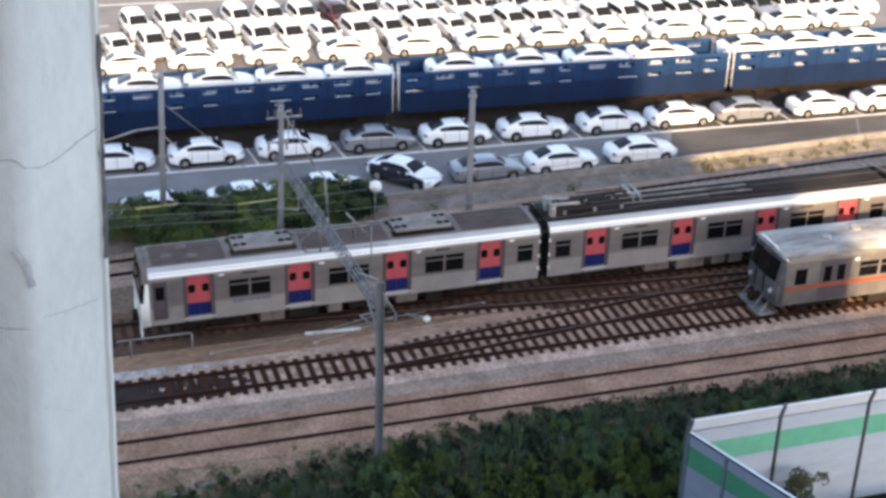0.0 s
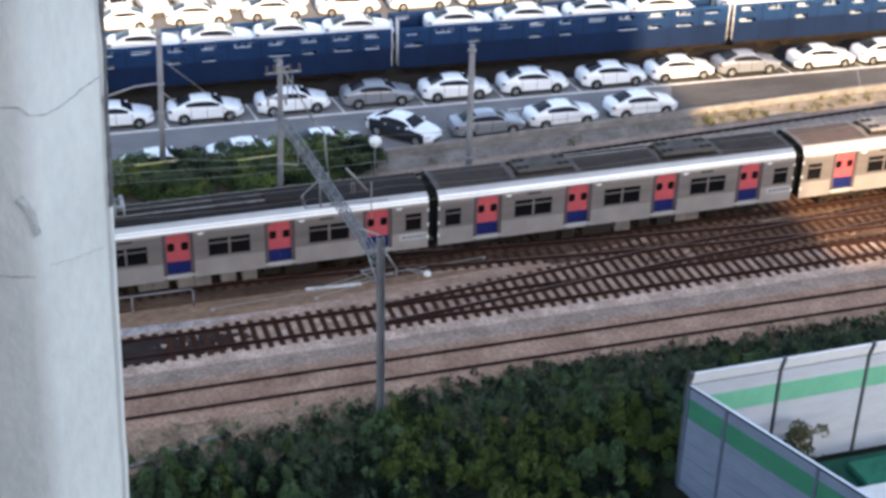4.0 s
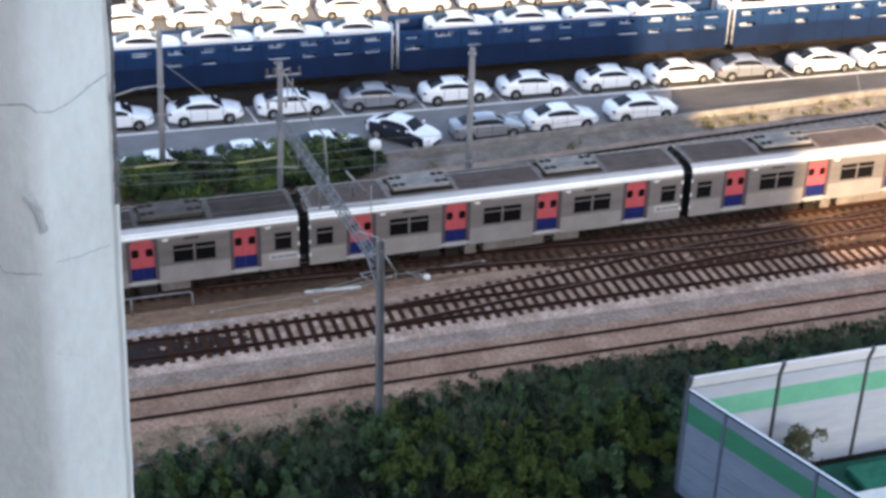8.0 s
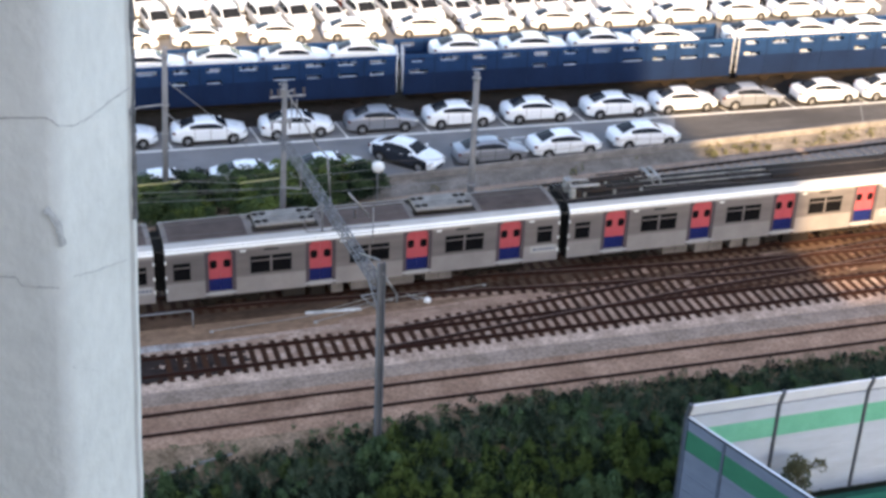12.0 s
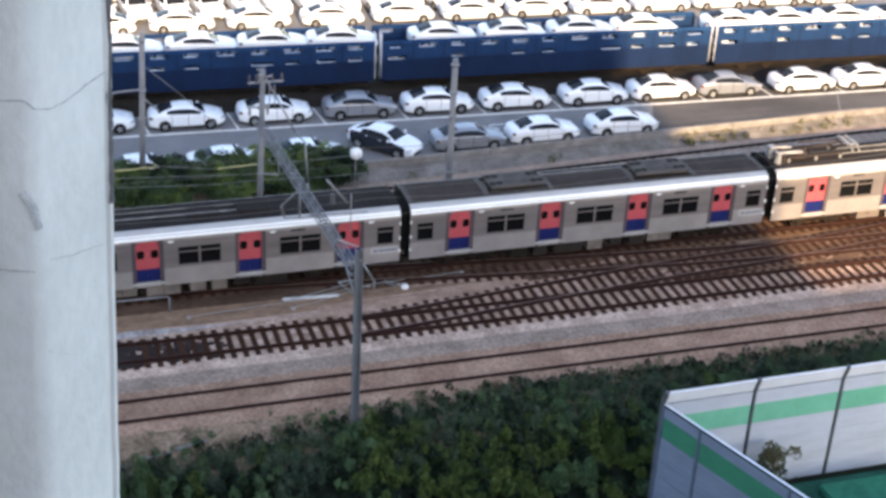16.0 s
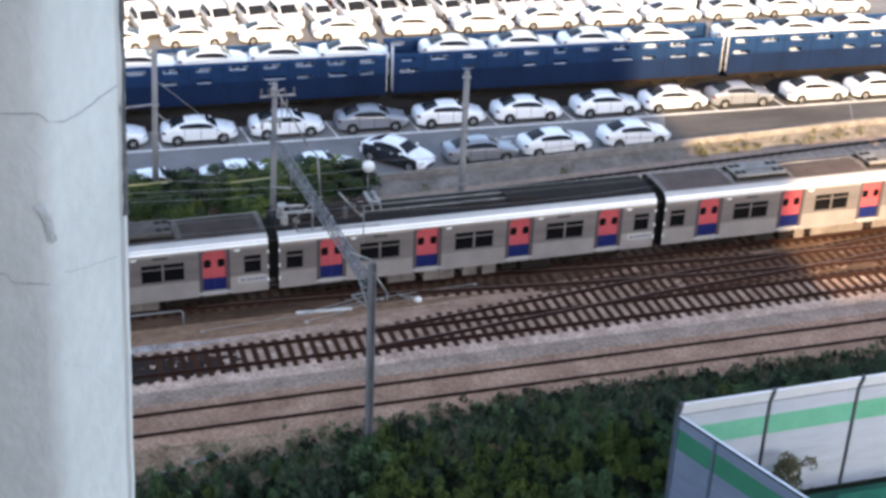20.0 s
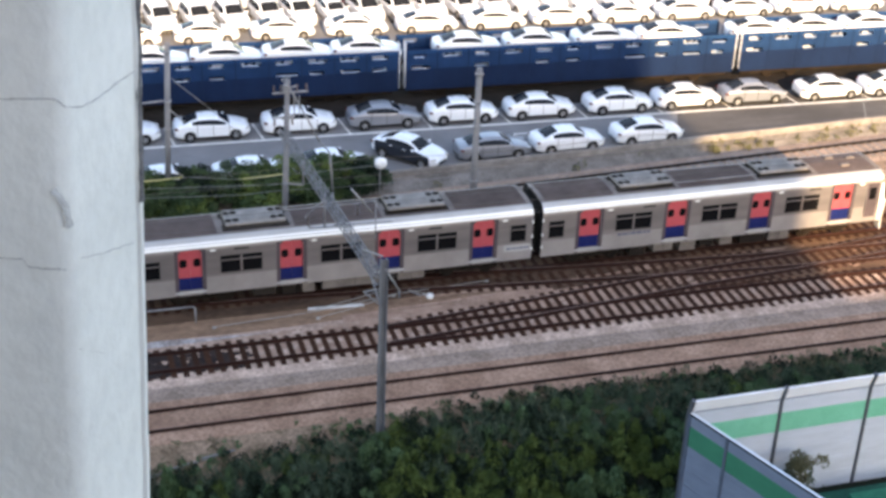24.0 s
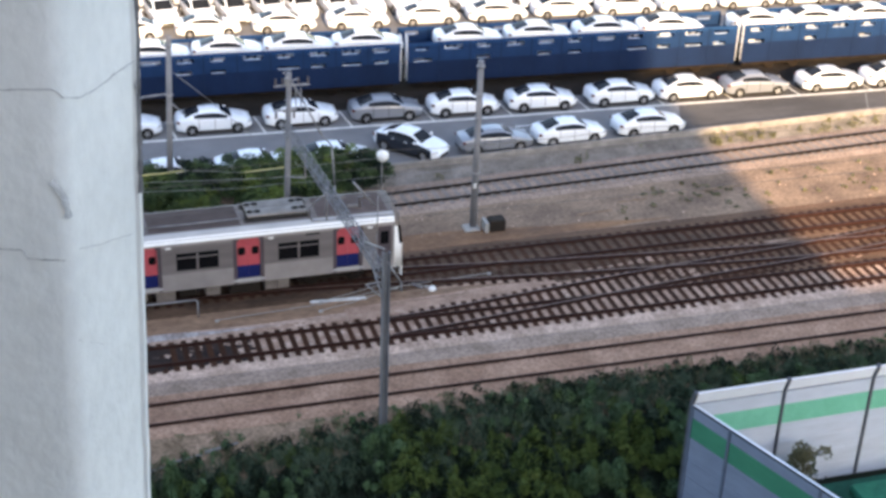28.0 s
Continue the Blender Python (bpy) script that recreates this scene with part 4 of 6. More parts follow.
def saloon_window(w, two):
    """One framed window: dark panes with a hopper above; local origin at its middle on the wall, facing -y."""
    f = Mesh(M_FRAME)
    b = 0.035
    for x0, x1, z0, z1 in ((-w / 2, w / 2, -0.5, -0.5 + b), (-w / 2, w / 2, 0.42 - b, 0.42), (-w / 2, -w / 2 + b, -0.5 + b, 0.42 - b), (w / 2 - b, w / 2, -0.5 + b, 0.42 - b)):
        f.box(x0, x1, -0.014, 0.0, z0, z1)
    gs, hs = [], []
    bar = Mesh(M_STEEL)
    spans = ((-w / 2 + b, -0.05), (0.05, w / 2 - b)) if two else ((-w / 2 + b, w / 2 - b),)
    for x0, x1 in spans:
        g, hgl = Mesh(M_GLASS), Mesh(M_GLASS)
        gs.append(g), hs.append(hgl)
        g.quad((x0, -0.005, -0.5 + b), (x1, -0.005, -0.5 + b), (x1, -0.005, 0.14), (x0, -0.005, 0.14))
        hgl.quad((x0, -0.005, 0.2), (x1, -0.005, 0.2), (x1, -0.005, 0.42 - b), (x0, -0.005, 0.42 - b))
        bar.box(x0, x1, -0.016, 0.0, 0.14, 0.2)
    if two:
        bar.box(-0.05, 0.05, -0.016, 0.0, -0.5 + b, 0.42 - b)
    return f.data("window"), [g.data("pane") for g in gs], [g.data("hopper_pane") for g in hs], bar.data("glazing_bar")


def door_leaf():
    d = Mesh(M_RED, M_BLUE, M_STEEL)
    d.box(0.004, 0.556, 0.0, 0.03, 1.60, 2.955, 0, 0.006)
    d.box(0.004, 0.556, 0.0, 0.03, 0.945, 1.60, 1, 0.006)
    w = Mesh(M_GLASS)
    pts = []
    for j in range(16):
        a = 2 * math.pi * j / 16
        c, s = math.cos(a), math.sin(a)
        pts.append((0.325 + 0.175 * math.copysign(abs(c) ** 0.55, c), -0.005, 2.38 + 0.22 * math.copysign(abs(s) ** 0.55, s)))
    i = w.verts(pts)
    w.face(range(i, i + 16))
    return d.data("door_leaf"), w.data("door_window")


def bellows():
    g = Mesh(M_RUBBER)
    for i in range(5):
        x = BODY / 2 + 0.02 + i * 0.1
        e = 0.04 if i % 2 else 0.0
        g.box(x, x + 0.08, -1.05 + e, 1.05 - e, 0.95 + e, 3.25 - e, 0, 0.02)
    return g


def bogie():
    b = Mesh(M_DARK)
    for y in (-1.05, 1.05):
        b.box(-1.55, 1.55, y - 0.1, y + 0.1, 0.42, 0.66, 0, 0.04)
        for x in (-1.05, 1.05):
            b.box(x - 0.2, x + 0.2, y - 0.13, y + 0.13, 0.3, 0.6, 0, 0.04)
    b.box(-0.35, 0.35, -1.0, 1.0, 0.5, 0.84, 0, 0.04)
    w = Mesh(M_DARK)
    w.tube((0, -0.07, 0), (0, 0.07, 0), 0.43, 20)
    w.tube((0, -0.11, 0), (0, 0.11, 0), 0.1, 10)
    return b.data("bogie"), w.data("wheel")


def aircon(casing):
    a = Mesh(casing, M_DARK)
    a.box(-1.62, 1.62, -0.92, 0.92, 3.56, 3.63, 1, 0.02)
    a.box(-1.5, 1.5, -0.8, 0.8, 3.63, 3.74, 1, 0.02)
    a.box(-1.45, 1.45, -0.76, 0.76, 3.7, 3.87, 0, 0.06)
    f = Mesh(M_DARK)
    f.tube((0, 0, 3.865), (0, 0, 3.89), 0.17, 14)
    g = Mesh(casing, casing)
    g.box(-0.62, 0.66, -0.56, 0.56, 3.86, 3.876)
    for j in range(7):
        g.box(-0.58 + j * 0.18, -0.5 + j * 0.18, -0.53, 0.53, 3.872, 3.9, 1)
    return a.data("air_conditioner"), f.data("fan_grille"), g.data("louvre")


def roof(dark, margin=M_ROOFEDGE, start=BODY / 2):
    r = Mesh(margin, M_ROOFDARK)
    h = BODY / 2
    ys = (-1.15, -1.0, -0.6, 0, 0.6, 1.0, 1.15)
    for y0, y1 in zip(ys, ys[1:]):
        z0, z1 = (3.555 + 0.09 * (1 - (y / 1.15) ** 2) for y in (y0, y1))
        i = r.verts([(-start, y0, z0), (h, y0, z0), (h, y1, z1), (-start, y1, z1)])
        r.face((i, i + 1, i + 2, i + 3), 1 if dark else 0, True)
    return r


def roof_panel(x0, x1, dark, paint=M_ROOF):
    """A dark painted walkway panel lying on the roof."""
    r = Mesh(M_ROOFDARK if dark else paint)
    i = r.verts([(x, y, 3.563 + 0.09 * (1 - (y / 1.15) ** 2)) for y in (-1.04, -0.5, 0, 0.5, 1.04) for x in (x0, x1)])
    for j in range(4):
        a = i + 2 * j
        r.face((a, a + 1, a + 3, a + 2), 0, True)
    return r


M_PANTO = mat("weathered_roof_gear", (0.4, 0.392, 0.39), (0.21, 0.205, 0.202), 2, 25, 0.6, 0.2, bump=0.05)


def pantograph(car):
    """A folded single-arm current collector with its insulators and cables."""
    b = Mesh(M_ROOFGREY)
    for y in (-0.6, 0.6):
        b.box(-2.6, 0.7, y - 0.05, y + 0.05, 3.86, 3.95, 0, 0.01)
    for x in (-2.55, -0.9, 0.6):
        b.box(x - 0.05, x + 0.05, -0.6, 0.6, 3.86, 3.95, 0, 0.01)
    p = part("pantograph", b, car, pose(-6.2, 0, 0))
    arm = Mesh(M_ROOFGREY)
    arm.path([(-2.2, 0, 4.02), (0.9, 0.1, 4.24)], 0.065)
    arm.path([(0.9, 0.4, 4.24), (-1.6, 0.33, 4.3)], 0.04)
    arm.path([(0.9, -0.4, 4.24), (-1.6, -0.33, 4.3)], 0.04)
    arm.tube((0.9, -0.45, 4.24), (0.9, 0.45, 4.24), 0.06, 8)
    part("arm", arm, p, label="dark folded pantograph arm")
    hd = Mesh(M_PANTO)
    for x in (1.1, 1.5):
        hd.path([(x, -0.95, 4.1), (x, -0.66, 4.32), (x, 0.66, 4.32), (x, 0.95, 4.1)], 0.05)
        hd.box(x - 0.09, x + 0.09, -0.62, 0.62, 4.33, 4.38, 0, 0.015)
    for y in (-0.45, 0.45):
        hd.box(1.0, 1.6, y - 0.05, y + 0.05, 4.24, 4.31, 0, 0.015)
    part("collector_head", hd, p, label="pale grey bent collector bow")
    for x in (-2.55, -0.9, 0.6):
        for y in (-0.6, 0.6):
            ins = Mesh(M_PANTO)
            for j in range(3):
                ins.tube((x, y, 3.58 + 0.1 * j), (x, y, 3.64 + 0.1 * j), 0.1, 10, 0.06)
            part("insulator", ins, p, label="grey ribbed insulator")
    for x, y, h in ((-3.2, -0.55, 4.16), (-3.25, 0.1, 4.22), (-3.1, 0.62, 4.1)):
        s = Mesh(M_PANTO)
        for j in range(4):
            s.tube((x, y, 3.6 + 0.12 * j), (x, y, 3.7 + 0.12 * j), 0.2, 10, 0.14)
        s.tube((x, y, 3.6), (x, y, h), 0.09, 8)
        s.box(x - 0.15, x + 0.22, y - 0.12, y + 0.12, h - 0.05, h + 0.07, 0, 0.03)
        part("arrester", s, p, label="pale ribbed surge arrester")
    s = Mesh(M_PANTO)
    s.tube((-3.1, -0.55, 4.2), (-1.75, -0.5, 4.13), 0.09, 8)
    s.tube((-3.1, 0.1, 4.25), (-2.1, 0.12, 4.16), 0.07, 8)
    s.tube((-3.2, -0.55, 4.2), (-3.25, 0.62, 4.15), 0.06, 8)
    part("busbar", s, p, label="pale steel busbar")
    s = Mesh(M_ROOFGREY)
    s.box(-2.95, -2.75, -0.7, 0.7, 3.6, 4.0, 0, 0.04)
    s.box(-2.0, -1.3, -0.35, 0.35, 3.6, 4.02, 0, 0.06)
    part("spring_box", s, p, label="dark spring casing")
    for y in (-0.35, 0.3):
        c = Mesh(M_PANTO)
        c.tube((0.8, y, 3.74), (9.5, y, 3.73), 0.03, 6)
        part("roof_cable", c, p)
    for x, w, h in ((2.6, 1.5, 0.12), (5.0, 1.6, 0.16)):
        e = Mesh(M_ROOFDARK)
        e.box(x, x + w, -0.62, 0.62, 3.58, 3.62 + h, 0, 0.05)
        part("equipment_case", e, car, pose(-3.0, 0, 0), "low dark roof equipment case")


def glaze(w, panes, hoppers, bar):
    for p in panes:
        part("pane", p, w)
    for p in hoppers:
        part("hopper_pane", p, w)
    part("glazing_bar", bar, w)


def build_train_car(kind, label):
    c = thing("train_car", label, "train car", group="cars of the passenger train")
    part("body", train_shell(kind == "cab"), c)
    h = BODY / 2
    end = CAB if kind == "cab" else h
    part("roof", roof(kind == "panto", M_ACDARK if kind == "dark" else M_ROOFEDGE, end), c)
    for x0, x1 in ((-end + 0.25, -5.9), (-2.15, 2.15), (5.9, h - 0.25)) if kind != "panto" else ((-h + 0.2, h - 0.2),):
        part("roof_panel", roof_panel(x0, x1, kind == "panto", M_ROOFGREY if kind == "dark" else M_ROOF), c)
    frame2, pane2, hop2, bar2 = WIN2
    frame1, pane1, hop1, bar1 = WIN1
    for s in (-1, 1):
        turn = Matrix() if s < 0 else Matrix.Rotation(math.pi, 4, "Z")
        for x in (-4.865, 0, 4.865):
            w = part("window", frame2, c, Matrix.Translation((x, s * 1.55, 2.22)) @ turn)
            glaze(w, pane2, hop2, bar2)
        for x in (-9.12, 9.12):
            if kind == "cab" and x < 0:
                continue
            w = part("window", frame1, c, Matrix.Translation((x, s * 1.55, 2.22)) @ turn)
            glaze(w, pane1, hop1, bar1)
        for d in DOORS:
            for flip in (0, 1):
                lf = part("door_leaf", LEAF[flip], c, Matrix.Translation((d, s * (1.55 - 0.07), 0)) @ turn)
                part("door_window", LEAFW[flip], lf)
            part("door_frame", JAMB, c, Matrix.Translation((d, s * 1.55, 0)) @ turn)
            st = Mesh(M_EAVE)
            st.box(-0.74, 0.74, -0.04, 0.0, 0.78, 0.9, 0, 0.01)
            part("door_step", st, c, Matrix.Translation((d, s * 1.55, 0)) @ turn)
            hdr = Mesh(M_RED)
            hdr.box(-0.46, 0.46, -0.012, -0.006, 2.965, 3.075)
            part("door_header", hdr, c, Matrix.Translation((d, s * 1.55, 0)) @ turn)
            lp = Mesh(M_DISH)
            lp.box(0.95, 1.22, -0.03, 0.0, 2.92, 3.02, 0, 0.01)
            part("door_lamp", lp, c, Matrix.Translation((d, s * 1.55, 0)) @ turn, "small white door lamp")
        for x0 in (-5.2, 4.4):
            lt = Mesh(M_FRAME)
            lt.box(0, 0.7, -0.006, 0.0, 2.9, 3.0)
            part("destination_board", lt, c, Matrix.Translation((x0, s * 1.55, 0)) @ turn)
        if kind != "cab":
            plate = Mesh(M_EAVE)
            plate.box(8.4, 9.75, -0.004, 0.0, 1.18, 1.54)
            part("sign_plate", plate, c, Matrix.Translation((0, s * 1.55, 0)) @ turn, "white plate behind the lettering")
        for ex in (-h + 0.02, h - 0.02) if kind != "cab" else (h - 0.02,):
            for ez in (1.25, 1.95, 2.75):
                gr = Mesh(M_CANT)
                gr.box(-0.04, 0.04, -0.06, 0.0, -0.09, 0.09, 0, 0.015)
                part("end_grip", gr, c, Matrix.Translation((ex, s * 1.55, ez)) @ turn)
        mark = Mesh(M_TEXT)
        wd = [0.16, 0.07, 0.14, 0.12, 0.15, 0.13, 0.1] if kind != "cab" else [0.2, 0.3, 0.12, 0.25, 0.3, 0.2, 0.15]
        x = 8.55 if kind != "cab" else -5.7
        for v in wd:
            mark.box(x, x + v, -0.008, 0.0, 1.28 if kind != "cab" else 1.42, 1.42 if kind != "cab" else 1.56)
            x += v + 0.05
        part("marking", mark, c, Matrix.Translation((0, s * 1.55, 0)) @ turn, "dark blue bars of lettering")
    bg, wh = BOGIE
    for x in (-6.7, 6.7):
        b = part("bogie", bg, c, pose(x, 0, 0.2 - RAIL_TOP))
        for ax in (-1.05, 1.05):
            for y in (-0.75, 0.75):
                part("wheel", wh, b, pose(ax, y, 0.43))
    rng = random.Random({"mid": 3, "dark": 4, "panto": 5, "cab": 9}[kind])
    if kind == "mid":
        spans = [(-4.3, -3.2, 0.2, M_BOX), (-2.9, -2.2, 0.1, M_DARK), (-1.9, -1.3, 0.12, M_SKIRT), (-0.9, 2.35, 0.16, M_SKIRT), (2.45, 2.8, 0.3, M_DARK), (2.9, 4.3, 0.2, M_SKIRT)]
    else:
        spans, x = [], -4.4
        while x < 4.2:
            w = rng.uniform(0.6, 1.9)
            spans.append((x, x + w, rng.uniform(0.05, 0.25), rng.choice((M_SKIRT, M_SKIRT, M_BOX, M_DARK))))
            x += w + rng.uniform(0.15, 0.5)
    for x0, x1, z, paint in spans:
        e = Mesh(paint)
        e.box(x0, x1, -1.46, 1.46, z, SILL, 0, 0.03)
        box = part("equipment_box", e, c)
        if paint is M_SKIRT and x1 - x0 > 1.0:
            for y in (-1.466, 1.466):
                g = Mesh(M_BOX)
                g.box((x0 + x1) / 2 - 0.012, (x0 + x1) / 2 + 0.012, y - 0.004, y + 0.004, z + 0.04, SILL - 0.03)
                part("lid_seam", g, box)
    if kind == "panto":
        pantograph(c)
    else:
        ac, fan, lou = AIRCON_DARK if kind == "dark" else AIRCON
        for x in (-4.0, 4.0):
            a = part("air_conditioner", ac, c, pose(x, 0, 0))
            for fx in (-1.28, -0.92, 0.92, 1.28):
                for fy in (-0.4, 0.4):
                    part("fan_grille", fan, a, pose(fx, fy, 0))
            part("louvre", lou, a)
        vp = Mesh(M_GALV)
        vp.tube((-2.6, 0.55, 3.66), (2.2, 0.6, 3.66), 0.03, 6)
        part("conduit", vp, c)
    if kind == "cab":
        cab_end(c)
    else:
        part("bellows", BELLOWS, c, pose(0, 0, 0, 0, 0, 180))
    return c


def cab_end(c):
    """The driver's end at local -x: a white moulded mask with a wide dark windscreen."""
    h = CAB
    m = Mesh(M_CANT, M_GLASS, M_ROOFEDGE)
    secs = []
    for dx, w, z0, z1 in ((0.0, 1.55, 0.67, 3.5), (0.28, 1.53, 0.62, 3.46), (0.44, 1.46, 0.62, 3.36)):
        secs.append([(-h - dx, -w, z0), (-h - dx - 0.0, -w, 1.9), (-h - dx + 0.12 * (dx > 0), -w + 0.02, 2.9), (-h - dx + 0.22 * (dx > 0.3), -w + 0.2, z1), (-h - dx + 0.22 * (dx > 0.3), w - 0.2, z1), (-h - dx + 0.12 * (dx > 0), w - 0.02, 2.9), (-h - dx, w, 1.9), (-h - dx, w, z0)])
    n = 8
    for s in secs:
        m.verts(s)
    for a in range(2):
        for j in range(n):
            b0, b1 = a * n + j, a * n + (j + 1) % n
            m.face((b0, b0 + n, b1 + n, b1), 2 if j in (2, 3, 4) else 1 if a == 1 and j in (1, 5) else 0, True)
    m.face([2 * n + j for j in (0, 1, 6, 7)], 0)
    m.face([2 * n + j for j in (1, 2, 3, 4, 5, 6)], 1)
    p = part("cab_mask", m, c, label="white and black moulded cab front")
    g = Mesh(M_GLASS)
    x = -h - 0.448
    g.quad((x, -1.3, 1.95), (x, 1.3, 1.95), (x + 0.11, 1.28, 2.9), (x + 0.11, -1.28, 2.9))
    part("windscreen", g, p)
    for y in (-1.05, 1.05):
        l = Mesh(M_LAMP)
        l.tube((x - 0.02, y, 1.5), (x + 0.05, y, 1.5), 0.12, 12)
        part("headlamp", l, p)
    k = Mesh(M_DARK)
    k.box(x - 0.25, x + 0.3, -0.25, 0.25, 0.35, 0.75, 0, 0.04)
    part("coupler", k, p)
    for y in (-1.2, 1.2):
        s = Mesh(M_CANT)
        s.box(x - 0.02, x + 0.06, y - 0.25, y + 0.25, 0.05, 0.68, 0, 0.03)
        part("snow_guard", s, p)
    for s in (-1, 1):
        d = Mesh(M_JAMB)
        d.box(-h + 0.15, -h + 0.83, *sorted((s * 1.545, s * 1.562)), 0.95, 2.95, 0, 0.006)
        door = part("cab_door", d, c)
        w = Mesh(M_GLASS)
        w.box(-h + 0.28, -h + 0.7, *sorted((s * 1.562, s * 1.567)), 2.0, 2.7)
        part("door_window", w, door)
        for hx in (0.08, 0.9):
            r = Mesh(M_GALV)
            r.tube((-h + hx, s * 1.6, 1.2), (-h + hx, s * 1.6, 2.6), 0.02, 6)
            part("grab_rail", r, c)
    for x, y in ((-8.6, -0.4), (-7.8, 0.45), (-7.4, -0.6)):
        b = Mesh(M_ROOFEDGE)
        b.box(x - 0.25, x + 0.25, y - 0.13, y + 0.13, 3.6, 3.74, 0, 0.03)
        part("roof_antenna", b, c)


M_CABGREY = mat("grimy_cab_grey", (0.11, 0.105, 0.115), (0.055, 0.05, 0.055), 1.6, 20, 0.6, bump=0.1, grain=0.15)
M_JAMB = mat("door_jamb_steel", (0.125, 0.1, 0.112), (0.1, 0.082, 0.092), 1, 30, 0.5, 0.4, bump=0.03)


def door_frame():
    """A steel surround of two jambs and a head, in one piece."""
    m = Mesh(M_JAMB)
    o = [(-0.74, 0.69), (-0.56, 0.69), (-0.56, 2.962), (0.56, 2.962), (0.56, 0.69), (0.74, 0.69), (0.74, 3.08), (-0.74, 3.08)]
    i = m.verts([(x, 0.0, z) for x, z in o] + [(x, -0.006, z) for x, z in o])
    for j in range(8):
        m.face((i + j, i + (j + 1) % 8, i + 8 + (j + 1) % 8, i + 8 + j))
    for q in ((0, 1, 2, 7), (2, 3, 6, 7), (3, 4, 5, 6)):
        m.face([i + 8 + k for k in q])
    return m.data("door_frame")


JAMB = door_frame()
WIN2, WIN1 = saloon_window(2.0, True), saloon_window(0.82, False)
_leaf, _leafw = door_leaf()


def mirrored(me):
    m2 = me.copy()
    m2.transform(Matrix.Diagonal((-1, 1, 1, 1)))
    m2.flip_normals()
    return m2


LEAF, LEAFW = (_leaf, mirrored(_leaf)), (_leafw, mirrored(_leafw))
AIRCON_DARK = aircon(M_ACDARK)
BOGIE, AIRCON, BELLOWS = bogie(), aircon(M_AC), bellows().data("bellows")
TRAIN = []
RAIL_TOP = 0.45  # the cars' own zero, above the rails; the bogies hang below it


def passenger_train():
    cab = build_train_car("cab", "stainless commuter train end car with red and blue doors")
    mid = build_train_car("mid", "stainless commuter train car with two roof air conditioners")
    pan = build_train_car("panto", "stainless commuter train car with a dark roof and pantograph")
    dark = build_train_car("dark", "stainless commuter train car with a sooty grey roof")
    kinds = [cab, pan, dark, mid, mid, pan, dark, pan, mid, cab]
    seen = set()
    for i, k in enumerate(kinds):
        flip = 180 if i == 9 else 0
        if k.name in seen:
            k = copy_thing(k, pose(0, T3, RAIL_TOP))
        seen.add(k.name)
        if i == 8:
            part("bellows", BELLOWS, k)
        TRAIN.append((k, i, flip))


passenger_train()


# ---- the second train, leaving to the right ----
OTHER = []


